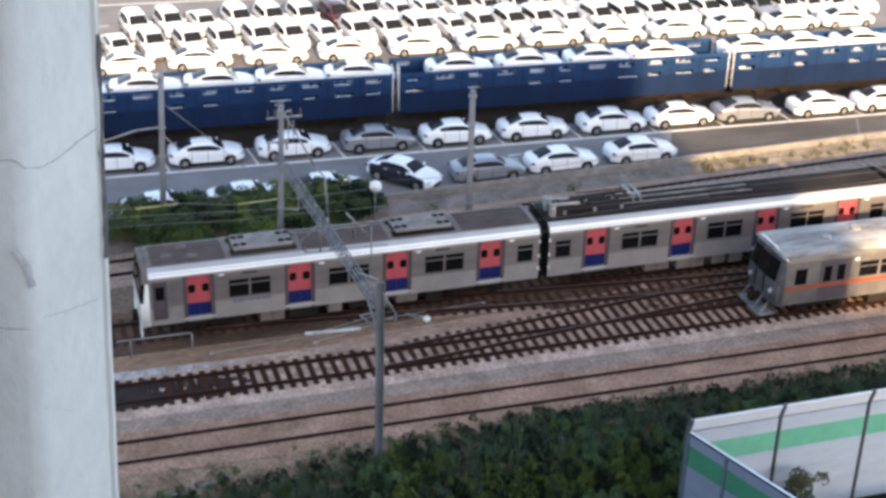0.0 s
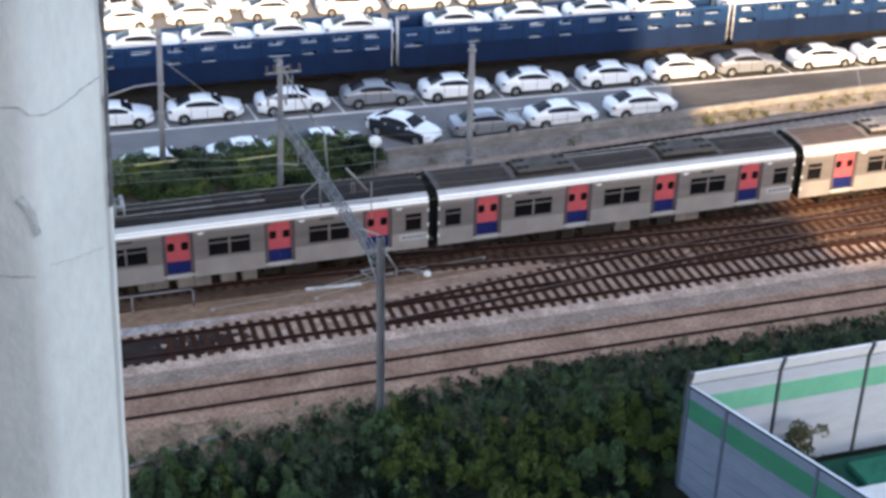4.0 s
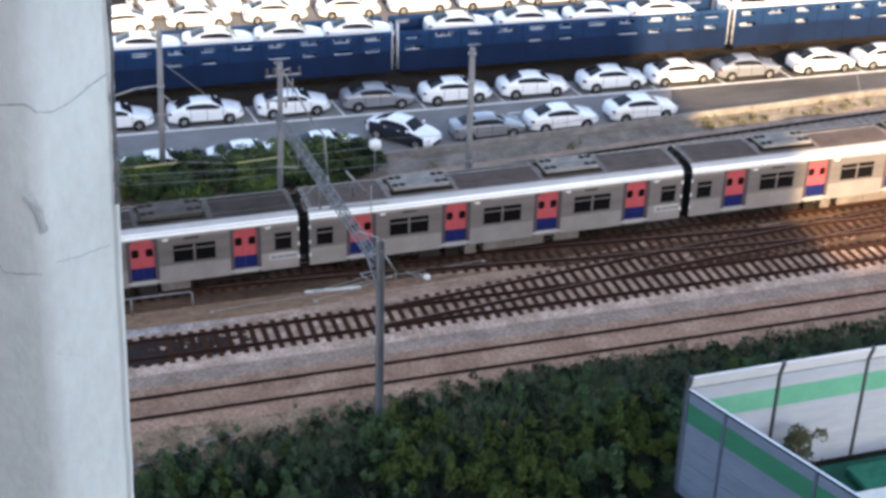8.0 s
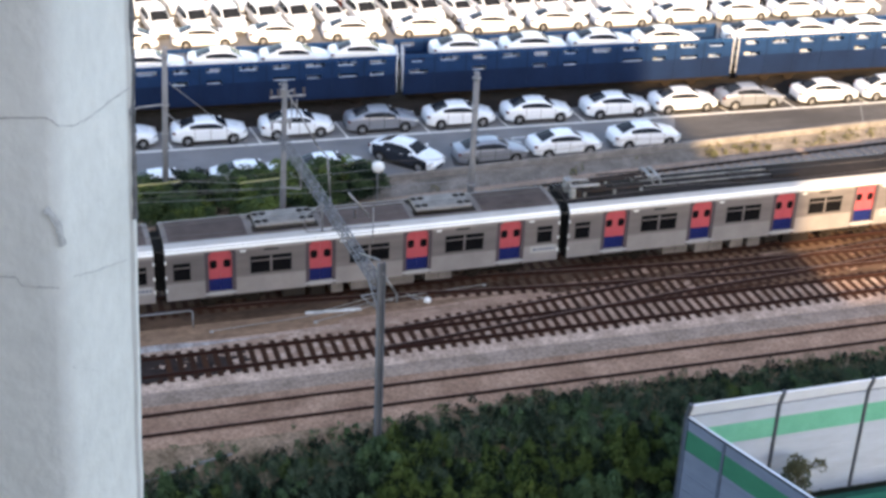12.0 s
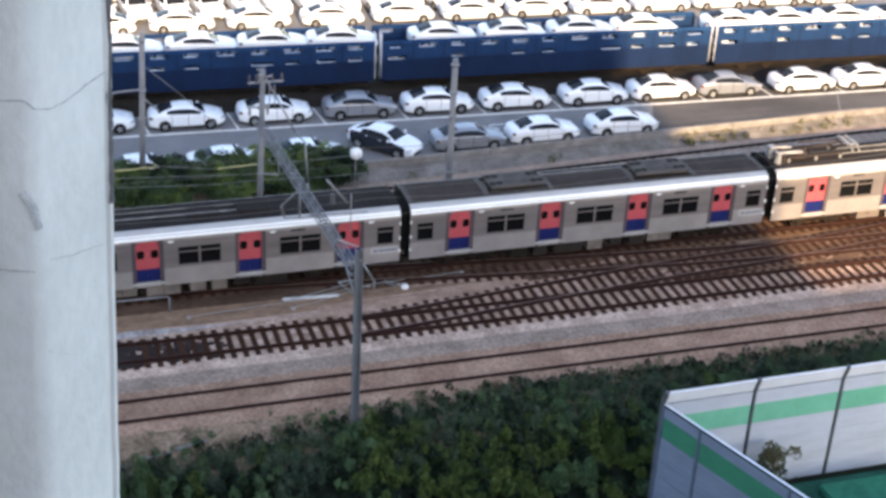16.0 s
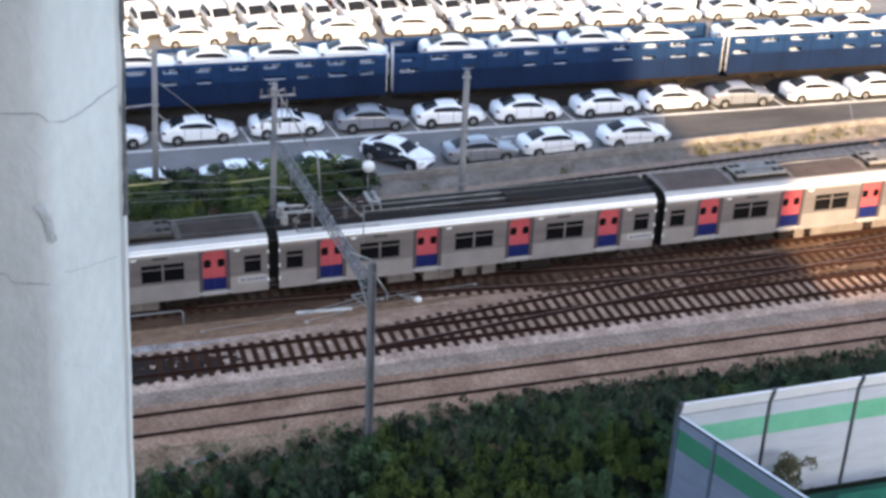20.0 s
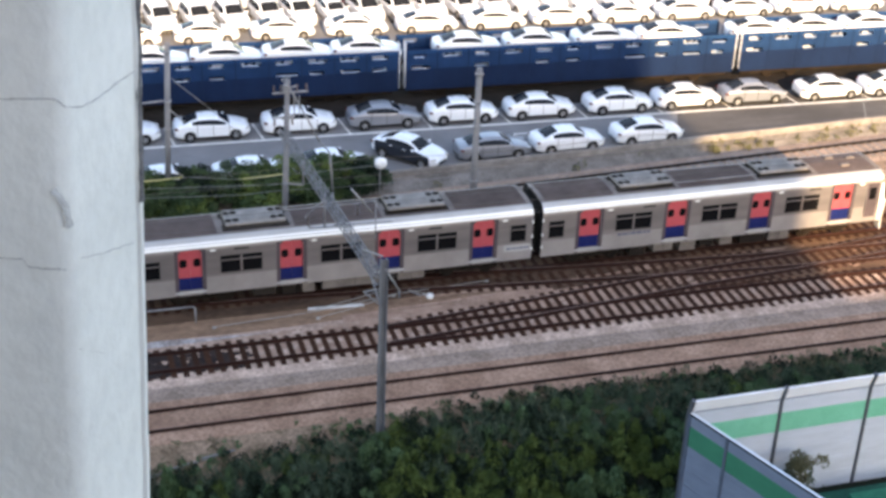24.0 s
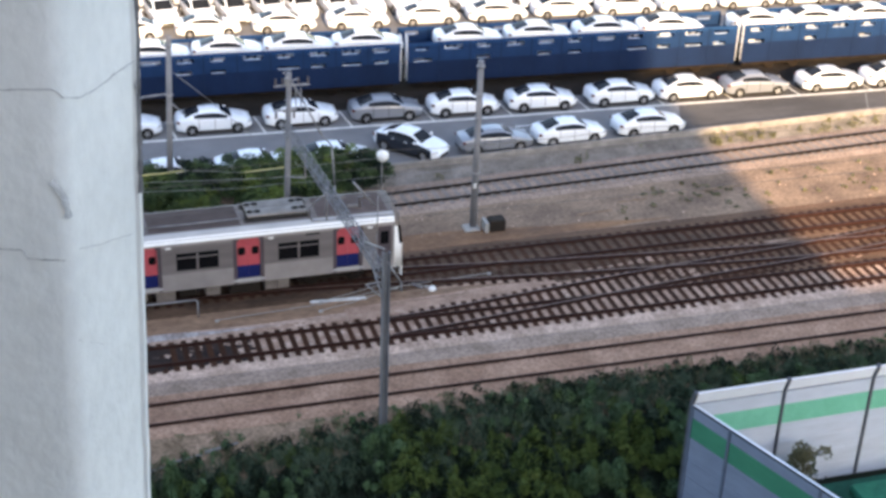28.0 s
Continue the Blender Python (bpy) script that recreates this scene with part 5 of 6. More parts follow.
def other_train():
    L, hw = 19.4, 1.55
    for i in range(3):
        c = thing("train_car", "weathered grey train car with an orange waist stripe", "train car", group="cars of the departing train")
        b = Mesh(M_CREAM)
        out = [(-hw, 0.66), (hw, 0.66), (hw, 3.0), (hw - 0.05, 3.2), (hw - 0.22, 3.4), (-hw + 0.22, 3.4), (-hw + 0.05, 3.2), (-hw, 3.0)]
        b.prism(out, 0.47 if i == 0 else 0.1, L)
        part("body", b, c)
        r = Mesh(M_CREAMROOF)
        r.prism([(-hw + 0.05, 3.2), (-hw + 0.22, 3.41), (-1.0, 3.52), (0, 3.56), (1.0, 3.52), (hw - 0.22, 3.41), (hw - 0.05, 3.2)], 0.3 if i == 0 else 0.1, L, smooth=True)
        part("roof", r, c)
        for y in (-hw, hw):
            s = Mesh(M_ORANGE)
            s.box(0.45, L, *sorted((y, y * 1.004)), 1.46, 1.68)
            part("stripe", s, c, label="orange-red waist stripe")
        for sd in (-1, 1):
            y = sd * hw
            for wx in ((4.6, 5.8, 8.3, 9.5, 12.4, 13.6, 16.2, 17.4) if i == 0 else (1.5, 2.7, 5.5, 6.7, 9.5, 10.7, 13.5, 14.7)):
                w = Mesh(M_GLASS)
                w.box(wx, wx + 1.05, *sorted((y, y * 1.005)), 1.8, 2.62)
                win = part("window", w, c)
                g = Mesh(M_CREAM)
                g.box(wx, wx + 1.05, *sorted((y, y * 1.012)), 2.32, 2.37)
                part("glazing_bar", g, win)
            d = Mesh(M_JAMB)
            d.box(2.35, 4.1, *sorted((y, y * 1.003)), 0.74, 2.9)
            door = part("door", d, c)
            for gx in (2.6, 3.35):
                g = Mesh(M_GLASS)
                g.box(gx, gx + 0.42, *sorted((y, y * 1.008)), 1.75, 2.6)
                part("door_window", g, door)
            if i == 0:
                g = Mesh(M_GLASS)
                g.box(1.0, 1.65, *sorted((y, y * 1.005)), 1.75, 2.6)
                part("cab_window", g, c)
                d = Mesh(M_CREAM)
                d.box(0.9, 1.75, *sorted((y, y * 1.002)), 0.95, 2.8)
                part("cab_door", d, c)
                lamp = Mesh(M_DISH)
                lamp.box(4.25, 4.5, *sorted((y, y * 1.02)), 2.72, 2.88, 0, 0.01)
                part("door_lamp", lamp, c)
        bg, wh = BOGIE
        for x in (3.0, L - 3.0):
            q = part("bogie", bg, c, pose(x, 0, -0.25))
            for ax in (-1.05, 1.05):
                for y in (-0.75, 0.75):
                    part("wheel", wh, q, pose(ax, y, 0.43))
        for x in (5.5, 8.0, 10.6, 12.6):
            e = Mesh(M_BOX)
            e.box(x, x + 1.7, -1.4, 1.4, 0.12, 0.66, 0, 0.03)
            part("equipment_box", e, c)
        for x, y in ((3.2, -0.3), (5.2, 0.25), (13.0, 0)):
            v = Mesh(M_CREAMROOF)
            v.tube((x, y, 3.5), (x, y, 3.66), 0.32, 14, 0.24)
            part("roof_vent", v, c)
        if i == 0:
            f = Mesh(M_CABGREY)
            rings = []
            for z, x0, x1, w in ((0.6, 0.1, 0.45, 1.38), (1.15, 0.0, 0.42, 1.44), (1.75, 0.02, 0.42, 1.45), (2.2, 0.1, 0.44, 1.42), (2.95, 0.26, 0.5, 1.34), (3.3, 0.36, 0.55, 1.26)):
                rings.append(f.verts([(x1, -hw, z), (x0 + 0.1, -w, z), (x0, -w * 0.6, z), (x0 - 0.03, 0, z), (x0, w * 0.6, z), (x0 + 0.1, w, z), (x1, hw, z)]))
            for p, q in zip(rings, rings[1:]):
                for k in range(6):
                    f.face((p + k, q + k, q + k + 1, p + k + 1), 0, True)
            f.face([rings[-1] + k for k in range(7)])
            fr = part("cab_front", f, c)
            for y0, y1, name in ((-1.28, -0.45, "windscreen"), (-0.36, 0.36, "gangway_window"), (0.45, 1.28, "windscreen")):
                g = Mesh(M_GLASS)
                bend = 0.09 if name == "windscreen" else 0.0
                e0, e1 = (bend, 0) if y0 < -0.4 else (0, bend)
                g.quad((-0.03 + e0, y0, 1.95), (0.2 + e0, y0 * 0.95, 2.98), (0.2 + e1, y1 * 0.95, 2.98), (-0.03 + e1, y1, 1.95))
                part(name, g, fr)
            for y in (-0.41, 0.41):
                m = Mesh(M_DARK)
                m.tube((-0.06, y, 1.0), (-0.06, y, 1.9), 0.035, 6)
                m.tube((-0.06, y, 1.9), (0.2, y * 0.95, 3.05), 0.035, 6)
                part("door_post", m, fr)
            for y in (-1.0, 1.0):
                l = Mesh(M_LAMP)
                l.tube((-0.05, y, 1.32), (0.06, y, 1.32), 0.12, 12)
                part("headlamp", l, fr)
            rim = Mesh(M_CANT)
            rim.path([(0.5, -hw + 0.02, 3.12), (0.36, -1.3, 3.36), (0.3, -0.7, 3.5), (0.28, 0, 3.54), (0.3, 0.7, 3.5), (0.36, 1.3, 3.36), (0.5, hw - 0.02, 3.12)], 0.045, 8)
            part("roof_rim", rim, fr, label="pale rim round the roof's end")
            for y in (-1.46, 1.46):
                m = Mesh(M_GALV)
                m.tube((0.2, y, 0.9), (0.2, y, 1.75), 0.022, 6)
                part("handrail", m, fr)
            cp = Mesh(M_DARK)
            cp.box(-0.55, 0.3, -0.22, 0.22, 0.38, 0.72, 0, 0.05)
            part("coupler", cp, fr)
            pl = Mesh(M_GALV)
            pl.box(-0.5, 0.35, -1.15, 1.15, 0.0, 0.06, 0, 0.02)
            for y in (-1.05, -0.35, 0.35, 1.05):
                pl.tube((-0.42, y, 0.05), (0.05, y * 0.9, 0.7), 0.04, 6)
            part("pilot", pl, fr, label="grey steel pilot step")
        OTHER.append((c, i))


other_train()


def motions():
    """What moves: the ten cars rolling left, and the second train rolling away to the right."""
    head = [(0, 4.8), (4, -21.36), (8, -48.15), (11, -68.55), (16, -102.88), (20, -130.4), (25, -164.99), (28, -185.46)]
    for c, i, flip in TRAIN:
        walk(c, [(t, pose(x + PITCH * (i + 0.5), main_line(x + PITCH * (i + 0.5)), RAIL_TOP, 0, 0, flip + 0.4)) for t, x in head])
    for c, i in OTHER:
        walk(c, [(t, pose(35.13 + 14.7 * t + 19.6 * i, T2, 0.47)) for t in (0, 1, 14, 28)])


# ---- sleepers ----
def sleepers():
    rng = random.Random(11)

    def tie(owner, x, y0, y1, top, material, width=0.27, turn=0.0):
        m = Mesh(material)
        h = (y1 - y0) / 2
        m.box(-width / 2, width / 2, -h, h, -0.09, 0.0, 0, 0.012)
        part("sleeper", m, owner, pose(x, (y0 + y1) / 2, top, rng.uniform(-0.3, 0.3), rng.uniform(-0.5, 0.5), turn + rng.uniform(-0.8, 0.8)))

    x = -0.5
    while x < 60:
        y0, y1 = T2 - 1.27 + rng.uniform(-0.06, 0.06), T2 + 1.27 + rng.uniform(-0.08, 0.08)
        if 16.7 < x < 32.5:
            y1 = max(y1, crossover(x) + 1.25 + rng.uniform(-0.08, 0.08))
        tie(track_2, x, y0, y1, 0.085, M_TIE)
        x += 0.55
    x = 32.7
    while x < 60:
        c = crossover(x)
        tie(track_x, x, c - 1.25, min(c + 1.25, T3 - 1.4) if c > 60.5 else c + 1.25, 0.08, M_TIE)
        x += 0.56
    x = 15.0
    while x < 32.5:
        c = lead(x)
        if c - 1.2 > crossover(x) + 1.3:
            tie(track_y, x, c - 1.2, min(c + 1.2, main_line(x) - 1.35), 0.072, M_TIE)
        x += 0.58
    x = 24.0
    while x < 42:
        a, b = crossover(x) + 1.32, T3 - 1.4
        c = lead(x)
        if b - a > 0.5 and not (x < 32.5 and c - 1.2 > crossover(x) + 1.3):
            tie(track_y, x, a, b, 0.07, M_TIE)
        x += 0.58
    x = 42.2
    while x < 60:
        a, b = T2 + 1.4, crossover(x) - 1.35
        if b - a > 0.5:
            tie(track_y, x, a, b, 0.07, M_TIE)
        x += 0.58
    x = -0.5
    while x < 61:
        tie(track_3, x, main_line(x) - 1.27, main_line(x) + 1.27, 0.066, M_TIE)
        x += 0.58
    x = 7.0
    while x < 60:
        tie(track_4, x, siding(x) - 1.2, siding(x) + 1.2, 0.07, M_CTIE, 0.26, 3.5)
        x += 0.62
    # brake dust and oil beside the rails
    g = Mesh(M_GRIME)
    for f, z, w in ((lambda x: T2, 0.068, 0.11), (crossover, 0.07, 0.11), (lead, 0.062, 0.11), (main_line, 0.046, 0.2), (lambda x: T1, 0.054, 0.075), (siding, 0.056, 0.09)):
        for s in (-0.7525, 0.7525):
            x = 16.0 if f is crossover else 12.0 if f is lead else -0.5
            end = 61
            while x < end:
                ws = [w * (1 + 0.5 * noise.noise((x, s * 9 + z * 50, q))) for q in (1, 2)]
                wn_ = [w * (1 + 0.5 * noise.noise((x + 0.8, s * 9 + z * 50, q))) for q in (1, 2)]
                g.quad((x, f(x) + s - ws[0], z), (x + 0.8, f(x + 0.8) + s - wn_[0], z), (x + 0.8, f(x + 0.8) + s + wn_[1], z), (x, f(x) + s + ws[1], z))
                x += 0.8
    structure("rail_grime", g, "dark oily rust staining along the rails", "stain")
    s = Mesh(M_BROWNSTONE)
    srng = random.Random(23)
    for k in range(1500):
        x = 62 - 54 * srng.random() ** 0.75
        y, r = srng.uniform(56.45, 59.07), srng.uniform(0.06, 0.32) * min(1, 0.45 + (x - 8) / 28)
        ring = [(x + 1.7 * r * (1 + 0.5 * srng.random()) * math.cos(a * 0.785), y + 0.8 * r * (1 + 0.5 * srng.random()) * math.sin(a * 0.785), 0.0605 + 0.0000004 * k) for a in range(8)]
        i = s.verts(ring)
        s.face(range(i, i + 8))
    structure("brown_stains", s, "brown iron dust over the sleepers' ballast", "stain")
    s = Mesh(M_RUSTBED)
    srng = random.Random(19)
    for k in range(1000):
        x = 61 - 31 * srng.random() ** 0.7
        y, r = srng.uniform(58.4 - 0.7 * min(1, max(0, (x - 36) / 12)), 61.55), srng.uniform(0.08, 0.4) * min(1, 0.3 + max(0, x - 30) / 14)
        ring = [(x + 1.7 * r * (1 + 0.5 * srng.random()) * math.cos(a * 0.785), y + 0.7 * r * (1 + 0.5 * srng.random()) * math.sin(a * 0.785), 0.0615 + 0.000003 * k) for a in range(8)]
        i = s.verts(ring)
        s.face(range(i, i + 8))
    structure("rust_stains", s, "patchy orange-brown rust staining over the turnout ballast", "stain")
    o = Mesh(M_OIL)
    orng = random.Random(8)
    for k in range(420):
        x = -0.8 + 9.9 * orng.random() ** 1.25
        y, r = T2 + orng.uniform(-0.95, 0.85), orng.uniform(0.1, 0.42) * (1.15 - 0.08 * (x + 0.8))
        z = (0.0875 if x < 5.0 else 0.0705) + 0.000004 * k
        ring = [(x + 1.4 * r * (1 + 0.4 * orng.random()) * math.cos(a * 0.785), y + r * (1 + 0.4 * orng.random()) * math.sin(a * 0.785), z) for a in range(8)]
        i = o.verts(ring)
        o.face(range(i, i + 8))
    structure("oil_patch", o, "black oil-soaked patch in the ballast", "stain")


M_GRIME = mat("rail_grime", (0.032, 0.0155, 0.011), (0.055, 0.028, 0.019), 1.5, 14, 0.95, bump=0.5, grain=0.25)
M_OIL = mat("oil_stain", (0.02, 0.014, 0.013), (0.045, 0.032, 0.028), 1.2, 12, 0.85, bump=0.4, grain=0.25)
sleepers()


# ---- gantry and poles ----
def lattice(m, p, q, w, bays, r=0.03):
    """A square lattice girder of angle bars from p to q."""
    p, q = Vector(p), Vector(q)
    d = (q - p).normalized()
    side = d.cross(Vector((0, 0, 1))).normalized() * w / 2
    up = Vector((0, 0, w / 2))
    cs = [side + up, side - up, -side - up, -side + up]
    for c in cs:
        m.tube(p + c, q + c, r, 5, smooth=False)
    for i in range(bays):
        a, b = p.lerp(q, i / bays), p.lerp(q, (i + 1) / bays)
        for j in range(4):
            c0, c1 = cs[j], cs[(j + 1) % 4]
            m.tube(a + (c0 if i % 2 else c1), b + (c1 if i % 2 else c0), r * 0.6, 4, smooth=False)
            if i % 2 == 0:
                m.tube(a + c0, a + c1, r * 0.6, 4, smooth=False)


def insulator(name, at, parent, d=(0, 0, 1), n=4, r=0.07):
    m = Mesh(M_PORC)
    d = Vector(d).normalized()
    for j in range(n):
        m.tube(Vector(at) + d * 0.09 * j, Vector(at) + d * (0.09 * j + 0.06), r, 8, r * 0.6)
    m.tube(Vector(at), Vector(at) + d * 0.09 * n, r * 0.5, 8)
    return part(name, m, parent)


def gantry():
    g = thing("catenary_gantry", "grey steel lattice gantry spanning the tracks", "gantry")
    for e in (-0.13, 0.13):
        post = Mesh(M_GANTRYPOST)
        post.box(13.36 + e - 0.02, 13.36 + e + 0.02, 49.62, 49.88, -0.9, 8.5)
        part("post_flange", post, g)
    post = Mesh(M_GANTRYPOST)
    post.box(13.25, 13.47, 49.74, 49.76, -0.9, 8.5)
    part("post_web", post, g)
    far = Mesh(M_POLE)
    far.tube((12.57, 66.86, 0.0), (12.84, 66.86, 9.62), 0.17, 12, 0.13)
    part("far_post", far, g, label="round grey concrete post")
    beam = Mesh(M_BEAM)
    lattice(beam, (13.26, 49.80, 7.50), (12.58, 66.77, 6.92), 0.34, 34, 0.03)
    part("lattice_beam", beam, g)
    b = Mesh(M_GALV)
    b.path([(13.40, 49.75, 8.07), (14.00, 49.70, 7.04), (14.00, 49.70, 6.69)], 0.045)
    b.path([(13.18, 49.75, 7.16), (12.57, 49.89, 7.04), (13.18, 49.75, 6.47)], 0.035)
    b.path([(13.29, 49.75, 8.64), (13.14, 52.27, 7.67)], 0.04)
    b.path([(13.29, 49.75, 6.24), (13.19, 51.88, 7.22)], 0.04)
    part("bracket", b, g)
    arm = Mesh(M_GALV)
    arm.path([(12.87, 58.49, 7.31), (12.87, 58.49, 5.63)], 0.045)
    arm.path([(13.29, 58.49, 5.72), (16.05, 58.49, 5.63)], 0.04)
    arm.path([(14.09, 58.49, 7.46), (15.10, 58.49, 6.17)], 0.05)
    arm.path([(15.26, 58.49, 6.62), (15.26, 58.49, 4.72)], 0.025)
    arm.path([(12.01, 58.50, 6.31), (12.17, 58.50, 5.69), (13.83, 58.49, 5.63)], 0.04)
    arm.path([(12.01, 58.50, 6.31), (12.87, 58.49, 7.08)], 0.03)
    part("registration_arm", arm, g)
    insulator("insulator", (14.38, 58.49, 6.68), g, (0.05, 0, -1), 6, 0.11)
    insulator("insulator", (12.07, 58.50, 5.86), g, (0, 0, 1), 5)
    arm = Mesh(M_GALV)
    arm.path([(12.73, 62.58, 7.11), (12.73, 62.58, 5.90), (11.76, 62.77, 6.01)], 0.04)
    part("registration_arm", arm, g)
    cross = Mesh(M_GALV)
    cross.box(12.08, 13.87, 66.79, 66.93, 8.92, 9.0, 0, 0.02)
    part("crossarm", cross, g)
    cross = Mesh(M_GALV)
    cross.box(12.02, 13.17, 66.79, 66.93, 7.62, 7.71, 0, 0.02)
    part("crossarm", cross, g)
    cross = Mesh(M_GALV)
    cross.path([(12.83, 66.77, 9.45), (12.5, 66.68, 9.72), (12.95, 66.67, 9.86)], 0.03)
    part("top_horn", cross, g)
    for x in (12.16, 12.5, 13.3, 13.78):
        insulator("insulator", (x, 66.85, 9.01), g)
    for x in (12.16, 13.06):
        insulator("insulator", (x, 66.85, 7.57), g, (0, 0, -1))
    tr = Mesh(M_GALV)
    tr.box(12.56, 12.8, 66.5, 66.68, 9.05, 9.5, 0, 0.04)
    tr.tube((12.8, 66.55, 9.3), (13.2, 66.5, 9.42), 0.05, 8)
    part("switch_box", tr, g)
    for x in (12.9, 13.16, 13.42):
        w = Mesh(M_GALV)
        w.path([(x, 66.85, 7.68), (x, 66.85, 8.77)], 0.03)
        part("drop_bar", w, g)
    brace = Mesh(M_GALV)
    brace.path([(12.94, 66.85, 9.20), (13.62, 66.85, 7.89), (14.45, 66.84, 6.19), (14.97, 66.83, 5.54), (15.13, 66.83, 3.30), (15.18, 66.83, 0.00)], 0.05)
    part("stay", brace, g)
    base = Mesh(M_CONC)
    base.box(12.89, 13.64, 49.40, 50.10, -1.30, -0.30, 0, 0.04)
    part("footing", base, g)


def pole(x, y, h, r, label, z0=0.0, lean=0.0):
    p = thing("catenary_pole", label, "pole", group="track-side poles")
    m = Mesh(M_POLE)
    m.tube((x, y, z0), (x + lean, y, h), r, 12, r * 0.8)
    part("shaft", m, p)
    return p


def poles():
    p = pole(22.74, 66.8, 9.57, 0.19, "tall round grey concrete pole beside the train's track")
    for z in (9.2, 7.7, 6.4, 3.25):
        c = Mesh(M_GALV)
        c.tube((22.74, 66.8, z), (22.74, 66.8, z + 0.09), 0.22, 10)
        part("collar", c, p)
    tag = Mesh(M_DISH)
    tag.box(22.56, 22.72, 66.51, 66.55, 2.51, 2.76, 0, 0.01)
    part("sign_plate", tag, p, label="small white plate")
    f = Mesh(M_CONC)
    f.box(22.19, 23.04, 66.33, 67.13, -0.20, 0.13, 0, 0.05)
    part("footing", f, p)
    q = pole(7.43, 73.68, 9.46, 0.18, "grey concrete pole with stays among the shrubs", lean=0.38)
    a = Mesh(M_GALV)
    a.path([(7.67, 73.68, 6.23), (6.33, 73.61, 6.19), (4.14, 73.48, 5.67)], 0.06)
    part("bracket_arm", a, q)
    a = Mesh(M_GALV)
    a.path([(7.62, 73.67, 7.74), (9.84, 73.81, 5.62), (12.20, 73.85, 3.24)], 0.022)
    a.path([(7.62, 73.67, 5.86), (8.51, 73.66, 4.93)], 0.04)
    part("stay_wire", a, q)
    for z in (8.9, 6.15, 4.55):
        c = Mesh(M_GALV)
        c.tube((7.43 + 0.04 * z, 73.68, z), (7.43 + 0.04 * z, 73.68, z + 0.1), 0.21, 10)
        part("collar", c, q)
    lamp = thing("globe_marker", "white round marker on a thin post by the yard edge", "marker")
    m = Mesh(M_DISH)
    m.ball((19.35, 73.60, 1.52), 0.36, 14, 8)
    part("globe", m, lamp)
    m = Mesh(M_GALV)
    m.tube((19.35, 73.60, 0.00), (19.35, 73.60, 1.18), 0.04, 8)
    part("post", m, lamp)
    box = thing("trackside_cabinet", "dark trackside cable box with a pale side", "cabinet")
    m = Mesh(M_BOX)
    m.box(23.46, 24.36, 66.05, 66.75, 0.00, 0.68, 0, 0.06)
    part("casing", m, box)
    m = Mesh(M_CONC)
    m.box(23.19, 23.40, 66.00, 66.80, 0.00, 0.60, 0, 0.04)
    part("plinth", m, box)


def wires():
    w = thing("overhead_wires", "thin dark overhead line wires", "wire", kind="stuff")
    m = Mesh(M_WIRE)
    for y, z in ((T2, 5.95), (T2, 6.85), (T3, 5.8), (T3, 6.75), (60.2, 5.8)):
        for i in range(12):
            a, b = -40 + i * 14, -26 + i * 14
            sag = 0.0 if z < 6 else 0.25
            for k in range(4):
                u0, u1 = k / 4, (k + 1) / 4
                m.tube((lerp(a, b, u0), y, z - sag * 4 * u0 * (1 - u0)), (lerp(a, b, u1), y, z - sag * 4 * u1 * (1 - u1)), 0.013, 4, caps=False)
    part("wire", m, w)
    f = thing("feeder_cable", "pale cable with yellow insulating sleeves", "cable")
    m = Mesh(M_GALV)
    m.path([(-15.18, 68.26, 4.51), (5.51, 67.97, 4.30), (7.63, 67.94, 4.36), (10.68, 67.90, 3.97), (12.77, 67.87, 4.04), (15.56, 68.01, 3.99), (18.93, 71.39, 2.48)], 0.012, 5)
    m.path([(-15.18, 68.26, 3.50), (5.94, 67.96, 3.34), (10.58, 67.90, 3.10), (12.56, 67.87, 3.17), (15.99, 67.82, 3.07), (22.48, 66.78, 3.59)], 0.012, 5)
    m.path([(-15.18, 68.26, 4.06), (4.87, 67.98, 3.87), (6.04, 67.96, 3.85), (14.96, 67.84, 3.40)], 0.013, 5)
    part("cable", m, f)
    for x0, x1, z0, z1 in ((5.53, 7.63, 4.27, 4.34), (10.68, 12.77, 3.95, 4.03)):
        y = Mesh(M_YELLOW)
        y.tube((x0, 67.93, z0 + 0.02), (x1, 67.92, z1 + 0.02), 0.042, 8)
        part("sleeve", y, f, label="yellow plastic wire sleeve")


gantry()
poles()
wires()


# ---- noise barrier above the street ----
# darker copies of the barrier paints, for the run turned from the light
M_BARWSHADE = mat("barrier_white_shaded", (0.205, 0.25, 0.34), (0.17, 0.208, 0.285), 0.5, 12, 0.6, bump=0.06, grain=0.05, stretch=(1, 1, 4))
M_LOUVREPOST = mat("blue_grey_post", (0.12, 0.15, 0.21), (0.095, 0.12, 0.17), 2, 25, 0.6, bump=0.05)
M_BARGSHADE = mat("barrier_green_shaded", (0.04, 0.22, 0.135), (0.033, 0.185, 0.115), 0.5, 12, 0.6, bump=0.06, grain=0.05, stretch=(1, 1, 4))


